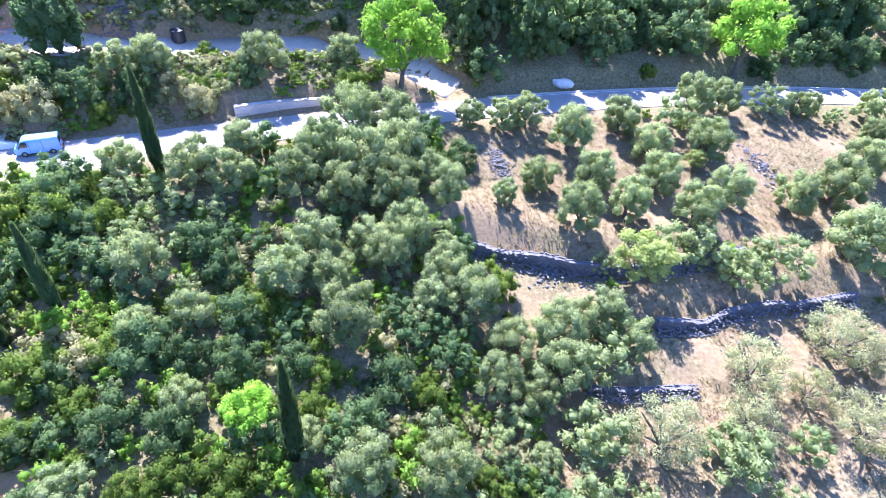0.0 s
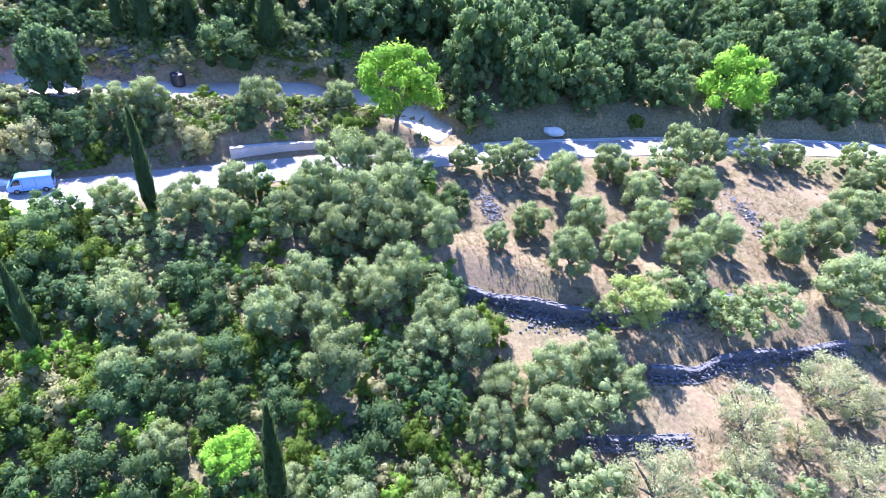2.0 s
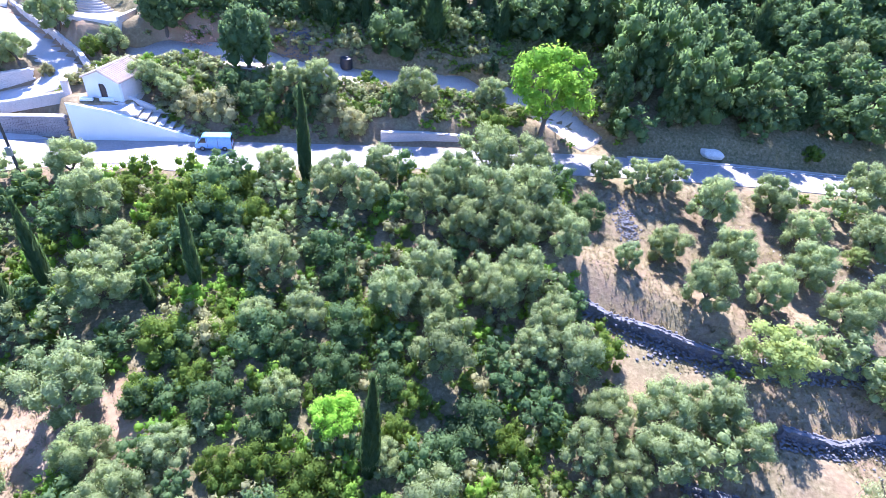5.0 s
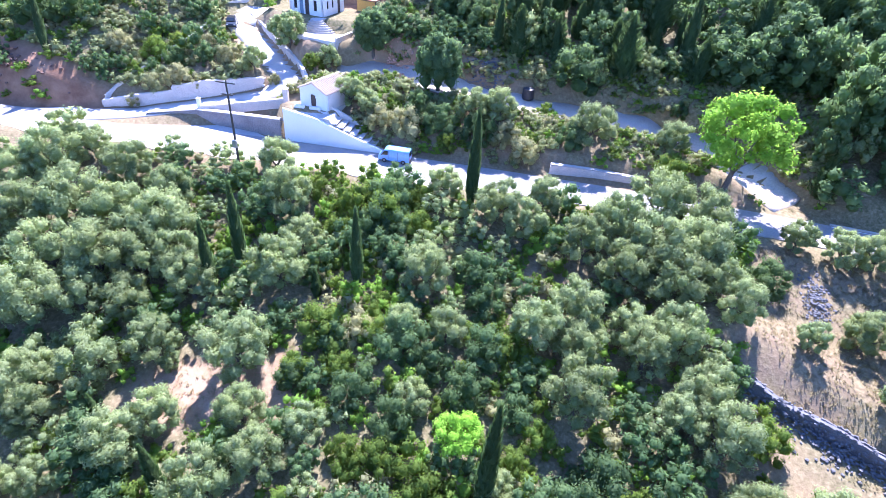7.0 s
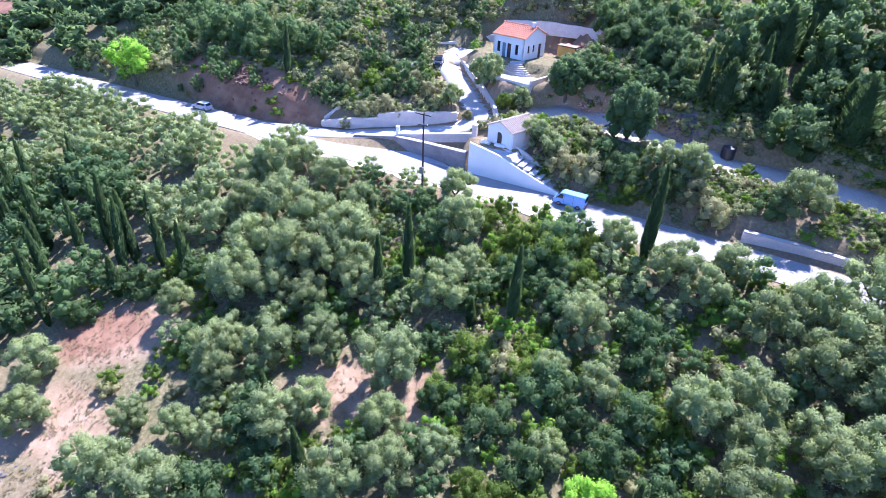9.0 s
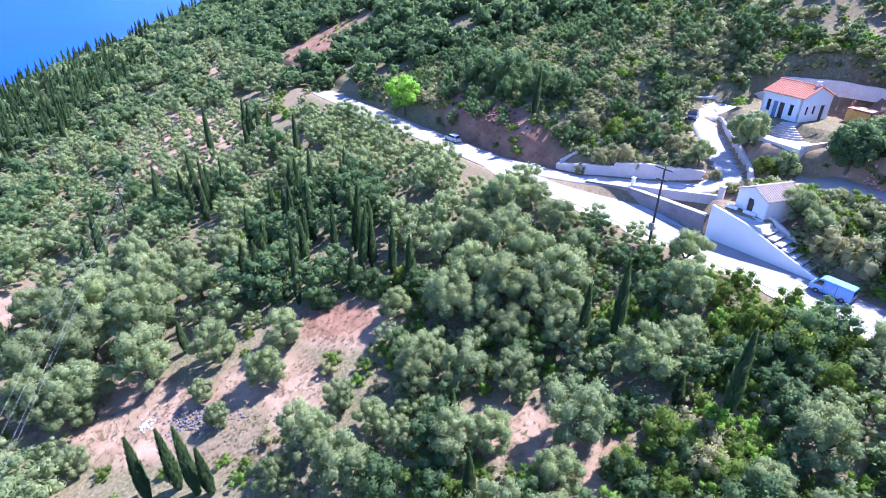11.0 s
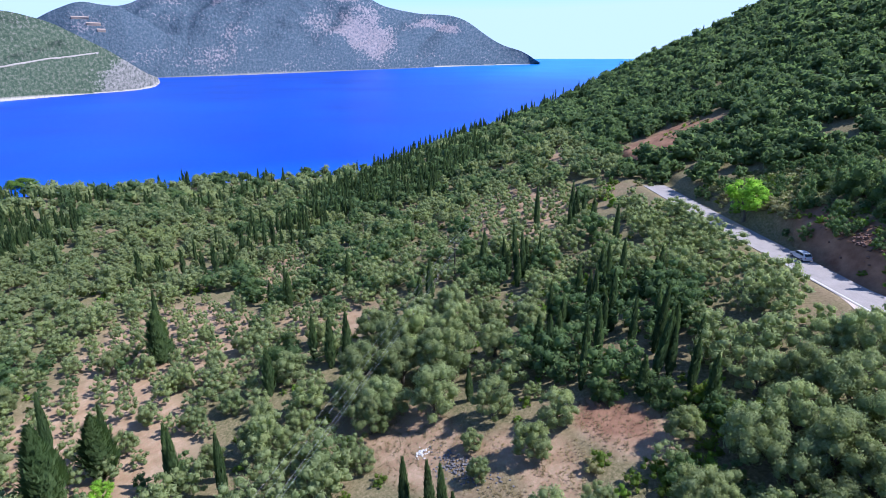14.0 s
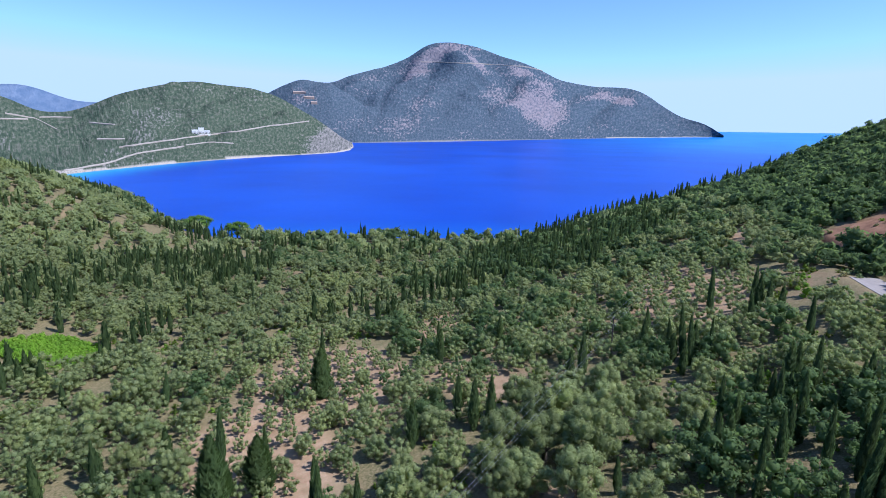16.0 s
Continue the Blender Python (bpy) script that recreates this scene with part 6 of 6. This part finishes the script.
def spread():
    """Where each kind of wild growth stands, by the lie of the land."""
    rng = np.random.default_rng(77)
    out = {}

    def add(kind, x, y, s, h=None):
        out.setdefault(kind, []).append((x, y, s, s if h is None else h))

    step = 3.0
    x = -470.0
    while x < 150:
        y = -640.0
        while y < 330:
            px, py = x + rng.uniform(0, step), y + rng.uniform(0, step)
            y += step
            luck, size = rng.uniform(), rng.uniform(0.62, 1.32)
            r, yaw = math.hypot(px, py), math.degrees(math.atan2(-px, py)) % 360
            if r > (560 if 138 < yaw < 183 else 470) or 183 < yaw < 300:
                continue
            n = across(px, py)
            if (abs(n) < 5.6 and px > -158) or (0 < n < 9 and px < -60 and px > -92):
                continue
            if ground(px, py) < 1.0:
                continue
            open_here = inside(px, py, OPEN)
            if ((px + 39.6) / 11) ** 2 + ((py + 160) / 15) ** 2 < 1:
                continue
            if near_path(px, py) or math.hypot(px + 73, py - 79) < 9.5 or math.hypot(px + 56, py - 56) < 6:
                continue
            patch = noise.noise((px * 0.035, py * 0.035, 9.0))
            tall_patch = noise.noise((px * 0.022, py * 0.03, 3.0))
            far = r > 150
            if n > 0:
                seen = -1.0 if yaw > 300 or yaw < 58 else (4.5 if yaw < 85 else 8.0)
                if math.degrees(math.atan2(ground(px, py) - CAM_Z, r)) > seen:
                    continue
                if open_here > 0.3 or inside(px, py, RAW) > 0.3:
                    if luck < 0.24 and free(px, py, 1.0):
                        add("scrub" if luck < 0.14 else "green_low", px, py, 0.6 * size)
                    continue
                if -40 < px < 120 and (6.8 if px > 9 else 21.5) < n < 48:
                    if luck < 0.16 and free(px, py, 1.8):
                        add("fir_near", px, py, (1.0 if n > 9 else 0.7) * size, (0.75 if n > 9 else 0.5) * size)
                    elif luck < 0.24 and n > 20 and free(px, py, 1.8):
                        add("spire_near", px, py, 1.1 * size, 0.9 * size)
                    elif luck < 0.72 and free(px, py, 1.8):
                        add("oak_tall" if luck < 0.62 else "olive_mid", px, py, (1.35 if luck < 0.62 else 1.0) * size, (1.5 if luck < 0.62 else 1.1) * size * (1 + 0.5 * patch))
                    continue
                if n < 21.5 and -60 < px < 12:
                    if luck < 0.9 and free(px, py, 0.6):
                        add("scrub" if luck < 0.25 else "grey_low" if luck < 0.6 else "green_low", px, py, 0.8 * size, 0.6 * size)
                    continue
                if r < 150 and px < -38:
                    if free(px, py, 0.7):
                        add("oak_near" if patch > -0.1 and luck < 0.16 else "scrub" if luck > (0.72 if n < 40 else 0.85) else "grey_low" if luck > 0.3 else "green_low", px, py, (0.85 if luck < 0.4 else 1.25) * size, (0.9 + 0.5 * patch) * size)
                    continue
                if luck < (0.5 if far else 0.6) and free(px, py, 1.4):
                    add("oak_edge" if r > 280 else "oak_far" if far else "oak_near", px, py, (1.6 if far else 1.25) * size * (0.8 + 0.5 * abs(patch)), (1.35 if far else 1.2) * size)
                elif luck > 0.985 and n > 18:
                    add("spire_far" if far else "spire_near", px, py, 0.9 * size, 0.75 * size)
                continue
            if -165 < px < -108 and -17 < n < 0:
                if -141 < px and n < -6.4 and free(px, py, 1.3):
                    add("olive_mid", px, py, 0.85 * size, 0.85 * size)
                elif luck < 0.6 and free(px, py, 0.6):
                    add("scrub" if luck < 0.1 else "olive_low" if luck < 0.3 else "green_low", px, py, (0.6 + 0.05 * -n) * size, (0.5 + 0.05 * -n) * size)
                continue
            if open_here > 0.3:
                grove = -200 < px < -125
                if not grove and luck > 0.97 and free(px, py, 0.6):
                    add("scrub", px, py, 0.3 * size)
                continue
            if n > -75 and -62 < px < 12 and luck < 0.8:
                if free(px, py, 0.55):
                    add("scrub" if luck < 0.12 else "green_low", px, py, 0.85 * size, (0.8 + 0.5 * patch) * size)
                continue
            stand = (((px + 83) / 20) ** 2 + ((py + 2) / 13) ** 2 < 1 and n < -19) or ((px + 110) / 9) ** 2 + ((py + 26) / 8) ** 2 < 1
            belt = ((px + 105) / 42) ** 2 + ((py + 222) / 34) ** 2 < 1 or ((px + 238) / 58) ** 2 + ((py + 112) / 42) ** 2 < 1 or ((px + 50) / 14) ** 2 + ((py + 205) / 20) ** 2 < 1
            if (stand and luck < 0.30) or (belt and luck < 0.36):
                if free(px, py, 0.9):
                    add("spire_far" if far else "spire_near", px, py, 1.0 * size, rng.uniform(0.6, 1.0))
                continue
            if stand or belt:
                luck = (luck - 0.2) * 0.8
            if tall_patch > (0.3 if py < -110 and px > -90 else 0.16) and r > 85 and n < -22 and luck < 0.12 + 0.2 * max(0.0, tall_patch):
                if free(px, py, 1.0):
                    add("spire_far" if far else "spire_near", px, py, 1.0 * size, rng.uniform(0.55, 1.05))
                continue
            if luck < 0.47:
                if r > 280 and luck > 0.25:
                    continue
                if (stand or r > 110 and not (py < -110 and px > -150)) and (luck * 97.0) % 1.0 < (0.9 if stand or belt else 0.32) and free(px, py, 1.8):
                    add("oak_edge" if r > 280 else "oak_far" if far else "oak_near", px, py, 1.35 * size, 1.3 * size)
                elif free(px, py, 2.3):
                    size *= 1.2 if r > 280 else 1.0
                    add("olive_edge" if r > 280 else "olive_far" if far else "olive_mid", px, py, 0.98 * size, 0.95 * size * (1 + 0.25 * patch))
                elif free(px, py, 0.7):
                    add("green_low", px, py, 0.6 * size)
            elif luck < 0.62 and r < 170 and free(px, py, 0.8):
                add("green_low", px, py, 0.7 * size)
            elif luck > 0.99 and r > 60 and n < -22 and free(px, py, 1.0):
                add("spire_far" if far else "spire_near", px, py, 0.9 * size, rng.uniform(0.5, 0.95))
        x += step
    for i in range(-8, 9):
        for j in range(-8, 9):
            u, v = i * 6.2 + rng.uniform(-1.0, 1.0), j * 5.2 + rng.uniform(-0.9, 0.9)
            px, py, size = -156 + 0.94 * u - 0.34 * v, -38 + 0.34 * u + 0.94 * v, rng.uniform(0.9, 1.2)
            if inside(px, py, OPEN) > 0.25 and rng.uniform() < 0.93 and free(px, py, 1.0):
                add("olive_mid", px, py, size, 0.95 * size)
    for i in range(260):
        yaw = radians(rng.uniform(96, 137))
        r = rng.uniform(395, 445)
        px, py = -r * math.sin(yaw), r * math.cos(yaw)
        if ground(px, py) > -4:
            add("spire_far", px, py, rng.uniform(0.9, 1.6), rng.uniform(0.7, 1.35))
    for i in range(-30, 31):
        for j in range(-30, 31):
            u, v = i * 5.4 + rng.uniform(-0.8, 0.8), j * 4.3 + rng.uniform(-0.8, 0.8)
            px, py, size = -70 + 0.57 * u - 0.82 * v, -86 + 0.82 * u + 0.57 * v, rng.uniform(0.68, 1.02)
            if py < -56 and inside(px, py, OPEN) > 0.3 and rng.uniform() < 0.95 and free(px, py, 1.2):
                add("olive_mid" if i % 7 else "oak_near", px, py, 0.78 * size, 0.9 * size)
    for i in range(5200):
        px, n, size = rng.uniform(-150, -38), rng.uniform(4.7, 52), rng.uniform(0.6, 1.2)
        py = road_y(px) + n / math.cos(road_turn(px))
        if (n < 9 and -92 < px < -60) or near_path(px, py) or math.hypot(px + 73, py - 79) < 9.5 or math.hypot(px + 56, py - 56) < 6:
            continue
        if inside(px, py, OPEN) > 0.3 or (inside(px, py, RAW) > 0.5 and i % 4) or not free(px, py, 0.0):
            continue
        kind = ("scrub" if i % 3 == 0 else "grey_low") if i % 4 and n < 48 else "oak_near" if i % 8 == 0 and px < -66 else "green_low"
        add(kind, px, py, size * (0.7 if kind == "oak_near" else 0.95), size * 0.8)
        CELLS.setdefault((int(px // 8), int(py // 8)), []).append((px, py, 1.2))
    for i in range(4200):
        px, n, size = rng.uniform(-60, 12), rng.uniform(4.6, 28), rng.uniform(0.5, 1.05)
        py = road_y(px) + n / math.cos(road_turn(px))
        if near_path(px, py) or math.hypot(px + 56, py - 56) < 6 or (-24 < px < -8 and n < 6.6) or not free(px, py, -0.6):
            continue
        kind = ("oak_near" if i % 3 else "green_low") if n > 24 else "grey_low" if i % 2 else "scrub" if i % 3 == 0 else "green_low"
        add(kind, px, py, size * 0.85, size * 0.75)
        CELLS.setdefault((int(px // 8), int(py // 8)), []).append((px, py, 1.5))
    for i in range(3600):
        px, py = rng.uniform(-66, 14), rng.uniform(6, 64)
        size = rng.uniform(0.7, 1.25)
        n = across(px, py)
        if -80 < n < -5.2 and inside(px, py, OPEN) < 0.2 and math.hypot(px, py) > 20 and free(px, py, 0.45):
            patch = noise.noise((px * 0.06, py * 0.06, 2.0))
            kind = "scrub" if i % 9 == 0 else "oak_near" if i % 5 == 0 else "olive_mid" if patch < 0.0 and free(px, py, 1.4) else "olive_low" if i % 13 == 0 else "green_low"
            big = {"oak_near": 0.85, "olive_mid": 0.72}.get(kind, 1.1)
            add(kind, px, py, size * big, size * big * (1 + 0.5 * patch))
            CELLS.setdefault((int(px // 8), int(py // 8)), []).append((px, py, 2.3 if kind == "olive_mid" else 1.3))
    return out


WILD = spread()
S_OLIVE_MID = [clump(100 + i, 17, 2.3, 2.5, 0.72, 560, 0.36, 0.22, 0.78, flat=0.84) for i in range(5)]
S_OLIVE_FAR = [clump(110 + i, 8, 2.1, 2.4, 0.95, 190, 0.78, 0.55, 0.74, flat=0.8) for i in range(6)]
S_EDGE = [clump(115 + i, 4, 1.9, 2.4, 1.3, 74, 1.25, 0.9, 0.72, flat=0.75) for i in range(6)]
S_LOW = [clump(120 + i, 8, 1.2, 0.75, 0.48, 230, 0.25, 0.17, 0.78, flat=0.75) for i in range(4)]
S_OAK_NEAR = [clump(130 + i, 14, 1.8, 1.8, 0.70, 460, 0.34, 0.24, 0.78, flat=1.0) for i in range(5)]
S_OAK_TALL = [clump(135 + i, 20, 1.9, 2.6, 0.72, 900, 0.36, 0.26, 0.78, flat=1.25) for i in range(4)]
S_OAK_FAR = [clump(140 + i, 7, 1.75, 1.6, 0.88, 150, 0.75, 0.55, 0.74, flat=0.85) for i in range(6)]
S_SCRUB = [clump(125 + i, 6, 1.2, 0.7, 0.55, 130, 0.32, 0.21, 0.78, flat=0.75) for i in range(5)]
S_SPIRE_NEAR = [spire(150 + i, 420, 0.85, 10.0) for i in range(3)]
S_SPIRE_FAR = [spire(160 + i, 44, 0.75, 10.0) for i in range(3)]
S_FIR = [spire(170 + i, 1500, 1.9, 10.5, 0.7) for i in range(3)]
S_VINE = [clump(180 + i, 4, 0.8, 0.55, 0.5, 60, 0.4, 0.26, flat=0.5) for i in range(3)]
woods("olive_grove", OLIVE, S_OLIVE_MID, WILD.get("olive_mid"), "silvery olive trees filling the valley groves", "olive grove")
woods("distant_olive_grove", OLIVE_FAR, S_OLIVE_FAR, WILD.get("olive_far"), "distant grey-green olive groves down to the bay", "olive grove")
woods("far_shore_olive_grove", OLIVE_FAR, S_EDGE, WILD.get("olive_edge"), "far grey-green olive groves above the shore", "olive grove")
woods("mountain_maquis", OAK_FAR, S_EDGE, WILD.get("oak_edge"), "dark green maquis on the far mountainside", "maquis")
LOW = WILD.get("green_low")
woods("undergrowth", SHRUB, S_LOW, [q for i, q in enumerate(LOW) if i % 3], "green low bushes between the trees", "undergrowth")
woods("fresh_undergrowth", FRESH, S_LOW, LOW[::3], "bright yellow-green bushes among the darker scrub", "undergrowth")
woods("olive_suckers", OLIVE, S_LOW, WILD.get("olive_low"), "grey-green olive suckers between the trees", "undergrowth")
woods("grey_scrub", SCRUB, S_SCRUB, WILD.get("grey_low"), "grey-green dry scrub on the banks", "scrub")
woods("dry_scrub", DRY, S_SCRUB, WILD.get("scrub"), "dry pale scrub on the banks", "scrub")
woods("oak_scrub", OAK, S_OAK_NEAR, WILD.get("oak_near"), "dark evergreen oak thicket above the road", "thicket")
woods("oak_wood", OAK_FAR, S_OAK_TALL, WILD.get("oak_tall"), "tall evergreen oaks in the wood behind the road", "oak wood")
woods("distant_oak_scrub", OAK_FAR, S_OAK_FAR, WILD.get("oak_far"), "dark green maquis covering the mountainside", "maquis")
woods("cypress_wood", CYPRESS, S_SPIRE_NEAR, WILD.get("spire_near"), "stands of slim dark cypresses in the valley", "cypress wood")
woods("distant_cypress_wood", CYPRESS, S_SPIRE_FAR, WILD.get("spire_far"), "distant dark cypresses along the slopes", "cypress wood")
woods("conifer_thicket", CYPRESS, S_FIR, WILD.get("fir_near"), "dark spreading conifers behind the road", "conifer wood")


def vineyard():
    rows = []
    rng = np.random.default_rng(4)
    for i in range(11):
        for j in range(26):
            u, v = (i - 5) * 1.9, (j - 13) * 1.1
            if (u / 9.5) ** 2 + (v / 14) ** 2 < 1:
                rows.append((-39.6 + u * 0.94 + v * -0.34 + rng.uniform(-0.3, 0.3), -160 + u * 0.34 + v * 0.94, rng.uniform(0.8, 1.3), rng.uniform(0.8, 1.4)))
    return rows


woods("vineyard", LIME, S_VINE, vineyard(), "bright green vine rows in the valley", "vineyard")
plant("stone_pine", "pine", 0, -182.0, -356.0, 3.1, 1.6, "broad bright green stone pine near the shore", "pine tree", "stone pines")
plant("stone_pine", "pine", 0, -204.0, -344.0, 2.9, 1.5, "broad bright green stone pine near the shore", "pine tree", "stone pines")


def dry_grass():
    """Tufts of bleached grass on the open terraces."""
    rng = np.random.default_rng(12)
    vs, k = [], 0
    while k < 30000:
        px, py = (rng.uniform(2, 80), rng.uniform(22, 78)) if k % 3 else (rng.uniform(-75, -25), rng.uniform(-40, 30))
        k += 1
        if max(inside(px, py, OPEN), inside(px, py, MEADOW)) < 0.15 or noise.noise((px * 0.13, py * 0.13, 6.0)) < -0.2 or abs(across(px, py)) < 5:
            continue
        z = ground(px, py)
        for j in range(5):
            a, h = rng.uniform(0, 2 * math.pi), rng.uniform(0.12, 0.34)
            ca, sa = math.cos(a), math.sin(a)
            w = rng.uniform(0.03, 0.08)
            ox, oy = rng.normal(0, 0.16, 2)
            vs += [(px + ox - sa * w, py + oy + ca * w, z - 0.02), (px + ox + sa * w, py + oy - ca * w, z - 0.02), (px + ox + ca * 0.2, py + oy + sa * 0.2, z + h)]
    me = mesh_of("dry_grass", vs, np.arange(len(vs)).reshape(-1, 3), True)
    up = rng.normal(0, 0.35, (len(vs), 3)) + np.array([0, 0, 1.0])
    me.normals_split_custom_set_from_vertices(up / np.linalg.norm(up, axis=1)[:, None])
    me.materials.append(leafy("straw", [(0.16, 0.13, 0.065), (0.26, 0.215, 0.115), (0.36, 0.30, 0.175)], (0.36, 0.31, 0.16)))
    tagged(new("dry_grass", me), "bleached dry grass tufts on the terraces", "grass", kind="stuff")


dry_grass()
